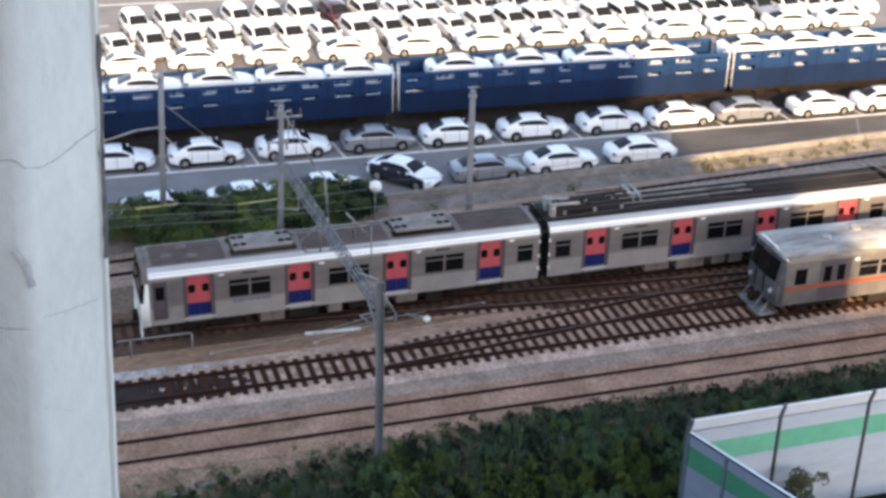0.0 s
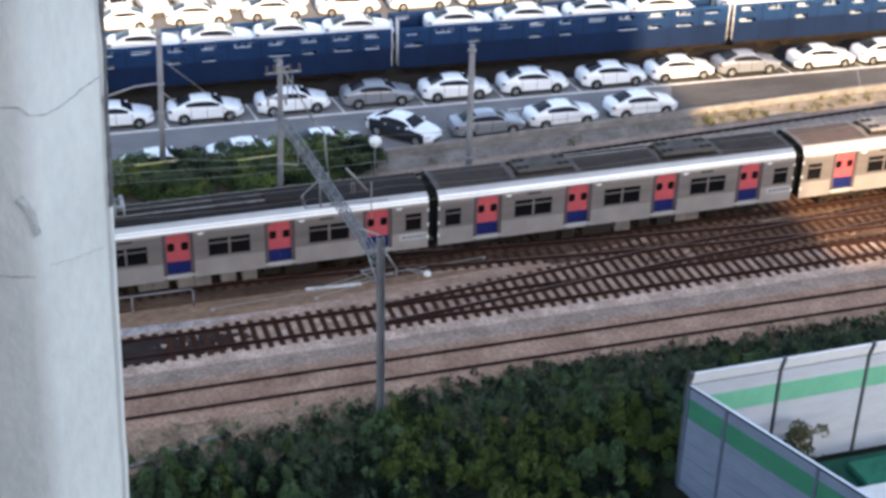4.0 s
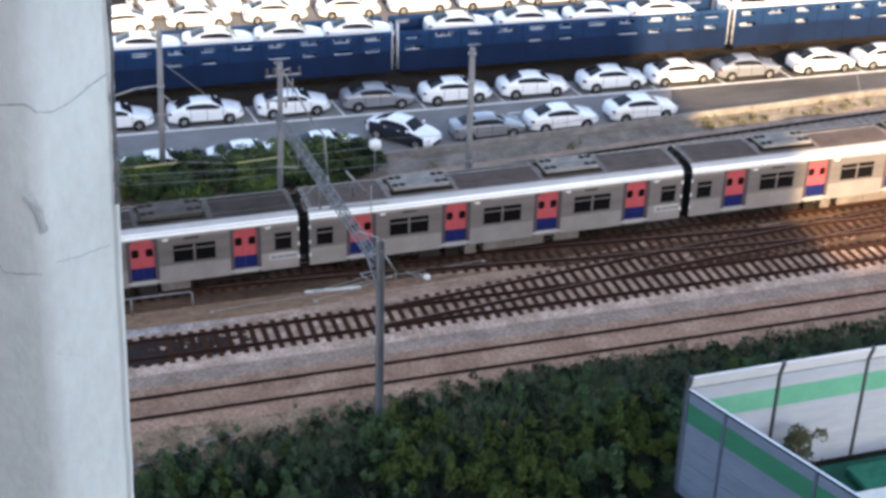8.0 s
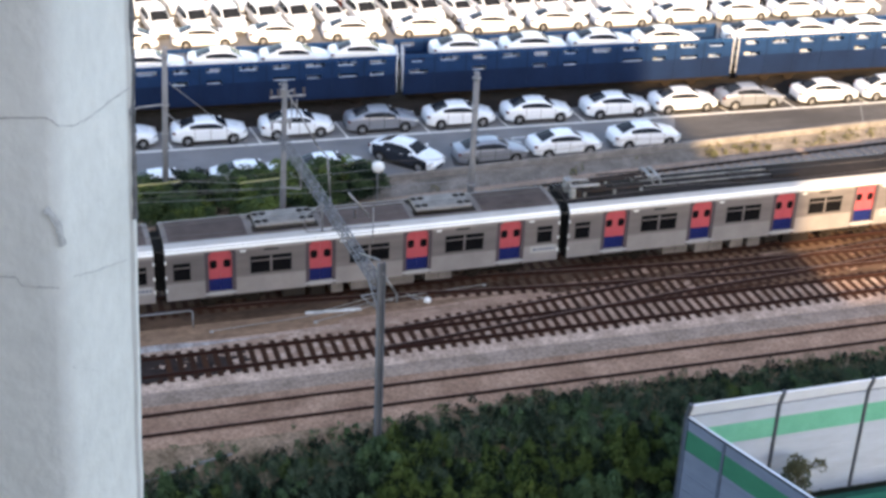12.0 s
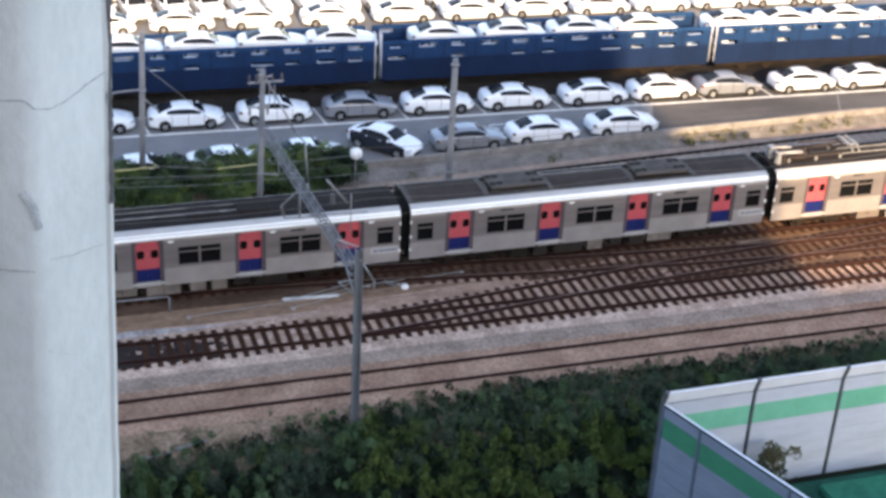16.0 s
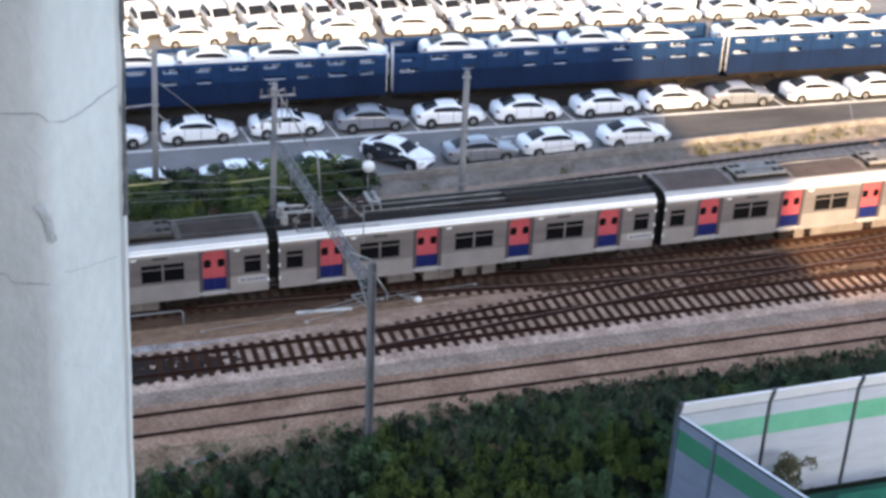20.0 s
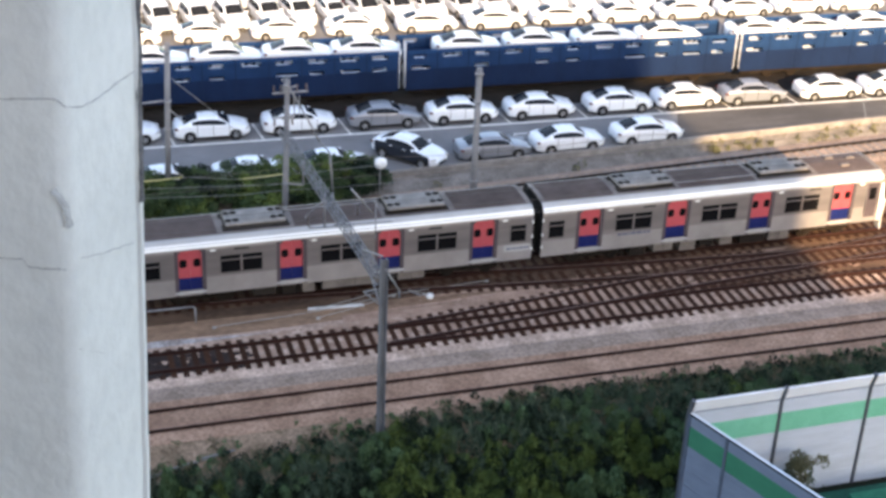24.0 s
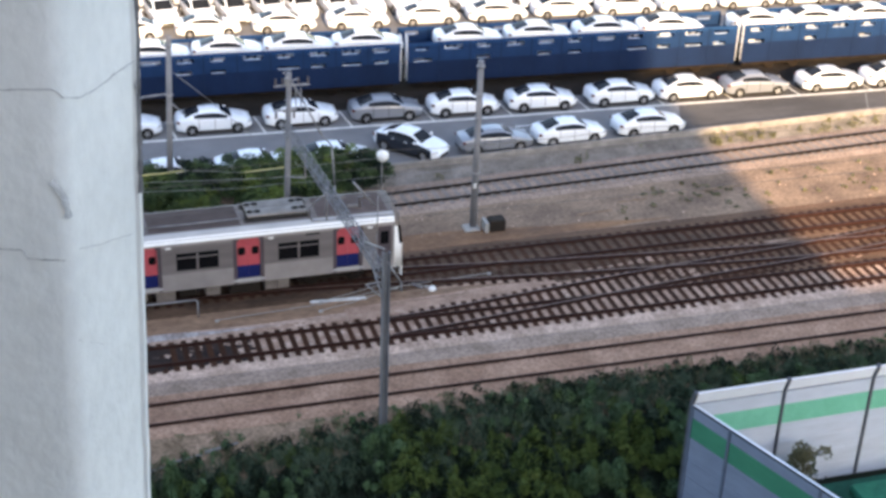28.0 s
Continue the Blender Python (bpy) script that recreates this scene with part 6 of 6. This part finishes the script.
def barrier():
    top, y = 3.0, 44.38

    def panel_run(name, label, a, b, posts, cap):
        t = thing(name, label, "noise barrier", group="noise barrier runs")
        a, b = Vector(a), Vector(b)
        L = (b - a).length
        rz = math.atan2(b.y - a.y, b.x - a.x)
        base = Matrix.Translation((a.x, a.y, 0)) @ Matrix.Rotation(rz, 4, "Z")
        low = 1.34 if cap else 1.5
        edges = [0.0] + [p for p in posts if 0 < p < L] + [L]
        for p in edges[:-1] if not cap else edges:
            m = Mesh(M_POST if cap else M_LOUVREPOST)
            m.box(p - 0.07, p + 0.07, -0.11, 0.11, STREET, top, 0, 0.015)
            if cap:
                m.box(p - 0.07, p + 0.07, -0.1, 0.1, 0, 0.78, 0, 0.015, m=Matrix.Translation((0, 0, top - 0.03)) @ Matrix.Rotation(radians(18), 4, "X"))
            part("post", m, t, base)
        rows = [(STREET, STREET + 0.62, M_BARW), (STREET + 0.62, STREET + 1.24, M_BARW), (-1.16, -0.4, M_BARW), (-0.4, 0.4, M_BARW), (0.4, low, M_BARW), (low, low + 0.95, M_BARG), (low + 0.95, top, M_BARW)]
        for p, q in zip(edges, edges[1:]):
            for z0, z1, mt in rows:
                # the bank run takes the shaded copies of the paints
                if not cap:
                    mt = M_BARGSHADE if mt is M_BARG else M_BARWSHADE
                    z = z0 + 0.05
                    while z < z1 - 0.06:
                        m = Mesh(mt)
                        m.box(p + 0.07, q - 0.07, -0.022, 0.0, 0.0, 0.085, 0, m=Matrix.Translation((0, -0.058, z)) @ Matrix.Rotation(radians(-14), 4, "X"))
                        part("slat", m, t, base)
                        z += 0.155
                m = Mesh(mt)
                m.box(p + 0.07, q - 0.07, -0.055, 0.055, z0 + 0.006, z1 - 0.006, 0, 0.02)
                part("panel", m, t, base)
            if cap:
                m = Mesh(M_CAP)
                m.box(p + 0.07, q - 0.07, -0.04, 0.04, 0.0, 0.68, 0, 0.015, m=Matrix.Translation((0, 0, top)) @ Matrix.Rotation(radians(18), 4, "X"))
                part("cap_panel", m, t, base, "bright white leaning cap panel")
                m = Mesh(M_LOUVREPOST)
                m.box(p + 0.07, q - 0.07, -0.075, -0.05, top - 0.03, top + 0.005)
                part("cap_channel", m, t, base)
            else:
                m = Mesh(M_CAP)
                m.box(p, q, -0.05, 0.06, top, top + 0.06, 0, 0.015)
                part("top_rail", m, t, base)
                m = Mesh(M_RUBBER)
                m.box(p, q, -0.085, -0.052, top - 0.03, top + 0.045, 0, 0.008)
                part("edge_seal", m, t, base)

    panel_run("noise_barrier", "grey panel noise barrier with a green stripe and white cap", (24.83, y, 0), (24.83 + 4.19 * 9, y + 0.4, 0), [4.19 * i for i in range(1, 9)], True)
    d = Vector((27.1 - 24.83, 38.23 - 44.38, 0)).normalized()
    a = Vector((24.85, y - 0.16, 0))
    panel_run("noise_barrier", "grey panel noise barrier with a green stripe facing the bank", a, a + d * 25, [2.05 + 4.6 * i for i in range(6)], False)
    # green net-covered stacks and a white sheet behind the barrier
    s = thing("covered_stack", "stack of goods under dark green netting", "stack")
    m = Mesh(M_NET)
    m.box(30.5, 36.0, 41.6, 43.8, STREET, STREET + 0.7, 0, 0.15)
    part("lower_load", m, s)
    m = Mesh(M_TARP)
    m.box(32.0, 36.9, 41.2, 43.0, STREET + 0.7, STREET + 1.1, 0, 0.12)
    part("upper_load", m, s, label="brighter green tarpaulin bundle")
    w = thing("white_sheet_roof", "low shed roof of crumpled white sheeting", "roof")
    m = Mesh(M_DISH)
    m.box(30.3, 37.6, 36.0, 41.15, STREET, STREET + 1.25, 0, 0.1)
    part("shed", m, w)


M_TARP = mat("green_tarpaulin", (0.02, 0.19, 0.12), (0.015, 0.13, 0.085), 1.2, 14, 0.7, bump=0.4, grain=0.15)
M_NET = mat("green_netting", (0.014, 0.1, 0.07), (0.01, 0.06, 0.045), 1.4, 16, 0.8, bump=0.4, grain=0.2)
barrier()


# ---- greenery ----
def leaves(name, centres, material, label, category, rng, parent=None, as_part=False, size=(0.03, 0.075), kind="stuff", rise=0.8, slim=0.45):
    """Many small leaf blades. centres: x, y, z, radius, height, how many."""
    V, n = [], 0
    for x, y, z, r, h, k in centres:
        u = rng.random((k, 2))
        ang, rad = u[:, 0] * 2 * math.pi, np.sqrt(u[:, 1]) * r
        zz = rng.random(k) ** 0.7 * h * np.sqrt(np.clip(1.05 - (rad / r) ** 2, 0, 1))
        c = np.stack([x + rad * np.cos(ang), y + rad * np.sin(ang), z + zz], 1)
        d = rng.normal(size=(k, 3))
        d[:, 2] = np.abs(d[:, 2]) * rise + 0.25
        d /= np.linalg.norm(d, axis=1)[:, None]
        e = np.cross(d, rng.normal(size=(k, 3)))
        e /= np.linalg.norm(e, axis=1)[:, None]
        L = (size[0] + rng.random(k) * (size[1] - size[0]))[:, None]
        V.append(np.stack([c - d * L, c + e * L * slim, c + d * L, c - e * L * slim], 1).reshape(-1, 3))
        n += k
    V = np.concatenate(V)
    me = bpy.data.meshes.new(name)
    me.vertices.add(4 * n), me.loops.add(4 * n), me.polygons.add(n)
    me.vertices.foreach_set("co", V.ravel())
    me.loops.foreach_set("vertex_index", np.arange(4 * n))
    me.polygons.foreach_set("loop_start", np.arange(0, 4 * n, 4))
    me.materials.append(material)
    me.update(calc_edges=True)
    if as_part:
        return part(name, me, parent)
    return thing(name, label, category, me=me, kind=kind)


def greenery():
    rng = np.random.default_rng(5)
    dark, mid, light, dry, blades = [], [], [], [], []
    edge = ((0.7, 48.3), (6.2, 49.1), (11.65, 49.6), (17, 50.25), (22.3, 50.65), (28.65, 50.41), (39, 50.39), (58, 50.55))
    for _ in range(900):
        x = rng.uniform(-0.5, 42)
        lim = interp(edge, x)
        y = lim - 0.2 - abs(rng.normal(0, 1)) * 3.4 if rng.random() < 0.6 else rng.uniform(38.5, lim)
        if y < 40 or x < 1.5 or (x > 24.4 and y < 44.9):
            continue
        z = ground_z(y)
        patch = noise.noise((x * 0.33, y * 0.45, 7.0))
        h = rng.uniform(0.25, 0.7) + max(0.0, patch) * 1.5 + 0.3 * min(1, (lim - y) / 5) * rng.random()
        if patch < -0.12 and rng.random() < 0.65:
            continue
        h *= 1 - 0.45 * min(1, max(0, (x - 21) / 6)) * (1 if lim - y < 2.5 else 0.3)
        r = rng.uniform(0.22, 0.6)
        h *= rng.uniform(0.6, 1.5)
        upper = 1.0 if x > 8 and lim - y < 2.4 + 0.8 * noise.noise((x * 0.4, 1.0, 9.0)) else 0.0
        q = 0.48 + 0.16 * upper - 1.3 * noise.noise((x * 0.42, y * 0.6, 3.0)) + rng.normal(0, 0.12)
        warm = 0.95 if (13.2 < x < 21.8 and y < 49.2 + noise.noise((x * 0.6, y, 2.0))) or (22.8 < x < 26 and y < 48.4) or (8.8 < x < 11.2 and 48.8 < y < 50) else 0.1 + 0.35 * max(0.0, noise.noise((x * 0.5, y * 0.5, 21.0)))
        if rng.random() < warm * 0.85:
            for _ in range(2):
                light.append((x + rng.normal(0, 0.3), y + rng.normal(0, 0.25), z - 0.1, r * 0.95, 0.15 + h * rng.uniform(0.5, 0.95), int(160 + 500 * r)))
            q = 0.7
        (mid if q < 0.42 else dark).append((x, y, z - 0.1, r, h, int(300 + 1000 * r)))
        # lighter leaves crown some tufts: their skylit tops put into the colour
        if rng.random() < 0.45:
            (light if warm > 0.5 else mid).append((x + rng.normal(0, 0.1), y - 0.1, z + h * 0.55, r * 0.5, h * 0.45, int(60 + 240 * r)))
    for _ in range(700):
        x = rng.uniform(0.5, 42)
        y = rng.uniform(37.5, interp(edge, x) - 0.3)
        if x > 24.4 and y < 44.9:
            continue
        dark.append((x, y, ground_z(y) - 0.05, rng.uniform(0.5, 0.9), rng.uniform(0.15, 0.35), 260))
    for _ in range(1500):
        x = rng.uniform(-0.5, 42)
        y = interp(edge, x) - abs(rng.normal(0, 1.6))
        if x > 24.4 and y < 44.9:
            continue
        blades.append((x, y, ground_z(y), rng.uniform(0.15, 0.35), rng.uniform(0.5, 1.15) * (1 - 0.4 * min(1, max(0, (x - 21) / 6))), int(rng.uniform(18, 45))))
    for _ in range(900):
        x = rng.uniform(-0.5, 42)
        y = interp(edge, x) + rng.normal(0.1, 0.45)
        (dry if rng.random() < 0.4 else dark).append((x, y, ground_z(y) - 0.03, rng.uniform(0.12, 0.4), rng.uniform(0.15, 0.55), int(rng.uniform(20, 70))))
    for _ in range(420):
        x = rng.uniform(-0.5, 42)
        y = interp(edge, x) + abs(rng.normal(0, 0.9))
        if y < 51.5:
            (dry if rng.random() < 0.35 else mid).append((x, y, ground_z(y) - 0.02, rng.uniform(0.1, 0.35), rng.uniform(0.08, 0.3), int(rng.uniform(12, 45))))
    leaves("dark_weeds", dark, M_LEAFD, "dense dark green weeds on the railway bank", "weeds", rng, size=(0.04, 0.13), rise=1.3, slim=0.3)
    leaves("green_weeds", mid, M_LEAF, "mid-green undergrowth on the railway bank", "weeds", rng, size=(0.05, 0.18), rise=1.6, slim=0.22)
    leaves("light_weeds", light, M_LEAFY, "sunny yellow-green weeds low on the bank", "weeds", rng, size=(0.05, 0.19), rise=1.6, slim=0.2)
    leaves("tall_grass", blades, M_BLADE, "tall grass stalks rising from the weeds", "grass", rng, size=(0.08, 0.26), rise=2.6, slim=0.07)
    leaves("dry_grass", dry, M_DRY, "dry pale grass tufts along the ballast edge", "grass", rng, size=(0.05, 0.17), rise=1.8, slim=0.12)
    strip = []
    for _ in range(26):
        x = rng.uniform(22, 58)
        y = siding(x) + 1.6 + rng.random() * 2.0
        if y > 74.2 + 0.054 * max(0, x - 20) + 0.2:
            continue
        strip.append((x, y, 0, rng.uniform(0.1, 0.4), rng.uniform(0.3, 0.45), int(rng.uniform(10, 40))))
    for x0, w in ((41.6, 1.4), (46.3, 3.0), (51.3, 1.5)):
        for _ in range(9):
            x = x0 + rng.uniform(-w, w)
            strip.append((x, siding(x) + 2.0 + rng.random(), 0, rng.uniform(0.2, 0.5), rng.uniform(0.4, 0.6), 70))
    for _ in range(70):
        x = rng.uniform(31, 57)
        y = rng.uniform(65.6, 69.6) + 0.03 * (x - 30)
        strip.append((x, y, 0, rng.uniform(0.08, 0.3), rng.uniform(0.08, 0.2), int(rng.uniform(8, 30))))
    leaves("verge_grass", strip, M_DRY, "sparse dry grass between siding and yard wall", "grass", rng, size=(0.05, 0.14))
    # shrubs between the siding and the yard
    for i, (x, y, r, h) in enumerate(((2.35, 73.0, 1.7, 2.95), (7.06, 72.5, 1.5, 2.5), (6.02, 73.0, 1.6, 3.0), (8.44, 72.3, 1.3, 2.15), (9.06, 73.0, 1.7, 2.9), (11.54, 73.0, 1.7, 3.05), (12.3, 72.05, 1.4, 2.25), (14.84, 72.3, 1.4, 2.4), (14.11, 73.0, 1.7, 3.0), (16.77, 73.0, 1.6, 2.95), (18.34, 72.8, 1.2, 2.6))):
        h -= 0.42 if x < 13.5 else 0.2
        s = thing("shrub", "bushy dark green shrub growing beside the siding", "shrub", group="shrubs by the siding")
        for a in range(5):
            t = Mesh(M_BARK)
            an = a * 1.26 + i
            t.tube((x, y, 0), (x + math.cos(an) * r * 0.5, y + math.sin(an) * r * 0.5, h * 0.7), 0.05, 6, 0.015)
            part("stem", t, s)
        crown = []
        for _ in range(52):
            an, q = rng.random() * 6.283, r * math.sqrt(rng.random())
            crown.append((x + q * math.cos(an), y + q * math.sin(an), h * (0.03 + 0.75 * rng.random() ** 0.7) * (1.05 - 0.25 * (q / r) ** 2), rng.uniform(0.3, 0.6), rng.uniform(0.35, 0.7), 190))
        cut = (30, 44, 18, 38)[i % 4]
        leaves("crown", crown[:cut], M_HEDGE, "", "", rng, s, True, (0.045, 0.11))
        leaves("crown", crown[cut:], (M_LEAFY, M_LEAFD, M_LEAFY)[i % 3], "", "", rng, s, True, (0.045, 0.11))
    b = thing("shrub", "straggly olive-grey bush against the noise barrier", "shrub")
    for q in (-0.5, 0.0, 0.45):
        t = Mesh(M_BARK)
        t.tube((29.6, 43.6, STREET), (29.6 + q, 43.6, STREET + 2.3 - abs(q)), 0.04, 6, 0.015)
        part("stem", t, b)
    crown = [(29.6 + rng.normal(0, 0.42), 43.5 + rng.normal(0, 0.25), STREET + 0.3 + 2.5 * rng.random() ** 1.2, 0.34, 0.45, 110) for _ in range(34)]
    leaves("crown", crown[:26], M_DRY, "", "", rng, b, True, (0.05, 0.11))
    leaves("crown", crown[26:], M_BLADE, "", "", rng, b, True, (0.05, 0.11))


greenery()


# ---- trackside clutter ----
def clutter():
    g = Mesh(M_KERB)
    for i in range(4):
        x, y = 1.2 + 1.55 * i, 49.1 + 0.22 * 1.55 * i
        g.box(0, 1.5, -0.06, 0.06, -0.2, 0.02, 0, 0.02, m=pose(x, y, ground_z(y + 0.2) + 0.04, 0, 0, 12.4))
    structure("gutter_edge", g, "pale concrete gutter edging half hidden by weeds", "kerb")
    p = thing("cable_duct_cover", "long white concrete slab lying between tracks", "slab")
    m = Mesh(M_LINE)
    m.box(0, 2.75, -0.1, 0.1, 0, 0.09, 0, 0.02)
    part("slab", m, p, pose(12.56, 60.81, 0.02, 0, 0, -4))
    r = thing("pipe_hoop", "pale bent pipe hoop beside the track", "pipe")
    m = Mesh(M_GALV)
    m.path([(3.61, 60.73, 0.97), (7.02, 60.72, 0.96), (7.12, 60.72, 0.85), (7.12, 60.72, 0.00)], 0.04, 8)
    m.tube((4.26, 60.73, 0.97), (4.26, 60.73, 0.00), 0.04, 8)
    part("pipe", m, r)
    s = thing("white_marker_stone", "small white lump beside the turnout", "marker")
    m = Mesh(M_DISH)
    m.ball((18.68, 60.66, 0.13), 0.2, 10, 6, sz=0.8)
    part("stone", m, s)
    m = Mesh(M_GALV)
    m.path([(18.29, 60.85, 0.11), (17.83, 61.23, 0.17)], 0.04)
    part("rod", m, s)
    for x, y, l, a in ((16.4, 59.8, 3.8, 3), (8.4, 60.4, 4.5, -3), (20.0, 60.4, 5.0, 2), (28.8, 67.0, 2.2, 5), (37.0, 68.4, 2.6, 5), (31.7, 68.05, 1.8, 2)):
        c = thing("cable_trough", "length of pale cable trough on the ground", "trough", group="cable troughs")
        m = Mesh(M_TAN)
        m.box(0, l, -0.045, 0.045, 0, 0.06, 0, 0.015)
        part("cover", m, c, pose(x, y, 0.002, 0, 0, a))
    rng = random.Random(3)
    d = Mesh(M_PALE)
    for _ in range(260):
        x, y = rng.uniform(1, 56), rng.choice((rng.uniform(65.2, 70), rng.uniform(59.3, 61.6), rng.uniform(54.4, 56.0)))
        q = rng.uniform(0.03, 0.075)
        d.box(-q, q, -q * 0.7, q * 0.7, -0.02, q * 0.8, 0, q * 0.3, m=pose(x, y, 0.0, 0, 0, rng.uniform(0, 180)))
    thing("loose_stones", "loose stones scattered over the yard soil", "stones", me=d, kind="stuff")

    for run in (((13.04, 60.66), (14.65, 61.14), (16.40, 61.68), (17.78, 61.54), (18.49, 61.01)), ((12.87, 59.86), (14.59, 60.30), (16.47, 61.01), (16.95, 61.20)), ((7.90, 60.06), (12.66, 60.42), (17.31, 61.30), (21.95, 61.60))):
        pr = thing("point_rod", "thin pale rod bending beside the turnout", "rod", group="point rods")
        m = Mesh(M_CONC)
        m.path([(x, y, 0.12) for x, y in run], 0.02, 6)
        part("rod", m, pr)
        for x, y in (run[0], run[-1]):
            m = Mesh(M_CONC)
            m.box(x - 0.1, x + 0.1, y - 0.08, y + 0.08, 0.0, 0.12, 0, 0.02)
            part("rod_rest", m, pr)
    q = thing("convex_mirror", "round white-backed convex mirror on a short post", "mirror")
    m = Mesh(M_GALV)
    m.tube((18.84, 71.44, 0.00), (18.84, 71.44, 2.70), 0.035, 8)
    part("post", m, q)
    m = Mesh(M_DISH)
    m.ball((18.85, 71.36, 2.61), 0.35, 16, 10, sz=1.0)
    part("shell", m, q)


clutter()


def cracks():
    """Hairline cracks, flakes and the chipped corner of the pier."""
    lines = (
        ("crack", M_CRACK, 0.0009, ((-0.0560, 1.1785, 35.5123), (-0.0294, 1.1648, 35.5156), (-0.0030, 1.1517, 35.5191), (0.0122, 1.1469, 35.5194), (0.0192, 1.1474, 35.5122), (0.0322, 1.1627, 35.5045), (0.0450, 1.1824, 35.5018), (0.0642, 1.2124, 35.5031), (0.0857, 1.2436, 35.5034))),
        ("crack", M_CRACK, 0.0009, ((-0.0724, 1.1840, 35.3653), (-0.0443, 1.1696, 35.3684), (-0.0258, 1.1600, 35.3701), (-0.0227, 1.1583, 35.3635), (-0.0080, 1.1514, 35.3632), (0.0081, 1.1467, 35.3632))),
        ("crack", M_CRACK, 0.0006, ((0.0209, 1.1529, 35.3694), (0.0417, 1.1851, 35.3560), (0.0729, 1.2349, 35.3375))),
        ("crack", M_CRACK, 0.0005, ((0.0127, 1.1488, 35.2819), (0.0367, 1.1827, 35.2536))),
        ("flake", M_CRACK, 0.0042, ((0.0031, 1.1478, 35.4391), (0.0118, 1.1466, 35.4247), (0.0147, 1.1469, 35.4030))),
        ("chipped_edge", M_STAIN, 0.0034, ((0.0914, 1.2479, 35.5868), (0.0902, 1.2492, 35.5251), (0.0869, 1.2460, 35.4788), (0.0857, 1.2471, 35.4237), (0.0835, 1.2460, 35.3731))))
    for name, material, w, pts in lines:
        m = Mesh(material)
        fine = []
        for p, q in zip(pts, pts[1:]):
            for k in range(6):
                v = Vector(p).lerp(Vector(q), k / 6)
                v.z += 0.0012 * noise.noise((v.x * 300, v.z * 200, 2))
                fine.append(v)
        fine.append(Vector(pts[-1]))
        prev = None
        for i, v in enumerate(fine):
            d = (fine[min(i + 1, len(fine) - 1)] - fine[max(i - 1, 0)]).normalized()
            n = Vector((0.45, -0.9, 0))
            s = d.cross(n).normalized() * w * (0.55 + 0.9 * abs(noise.noise((v.x * 500, v.z * 400, 8))))
            a = m.verts((v - s + n * 0.0004, v + n * 0.0011, v + s + n * 0.0004))
            if prev is not None:
                m.face((prev, a, a + 1, prev + 1)), m.face((prev + 1, a + 1, a + 2, prev + 2))
            prev = a
        part(name, m, PIER)


PIER = bpy.data.objects["pillar"]
cracks()


motions()
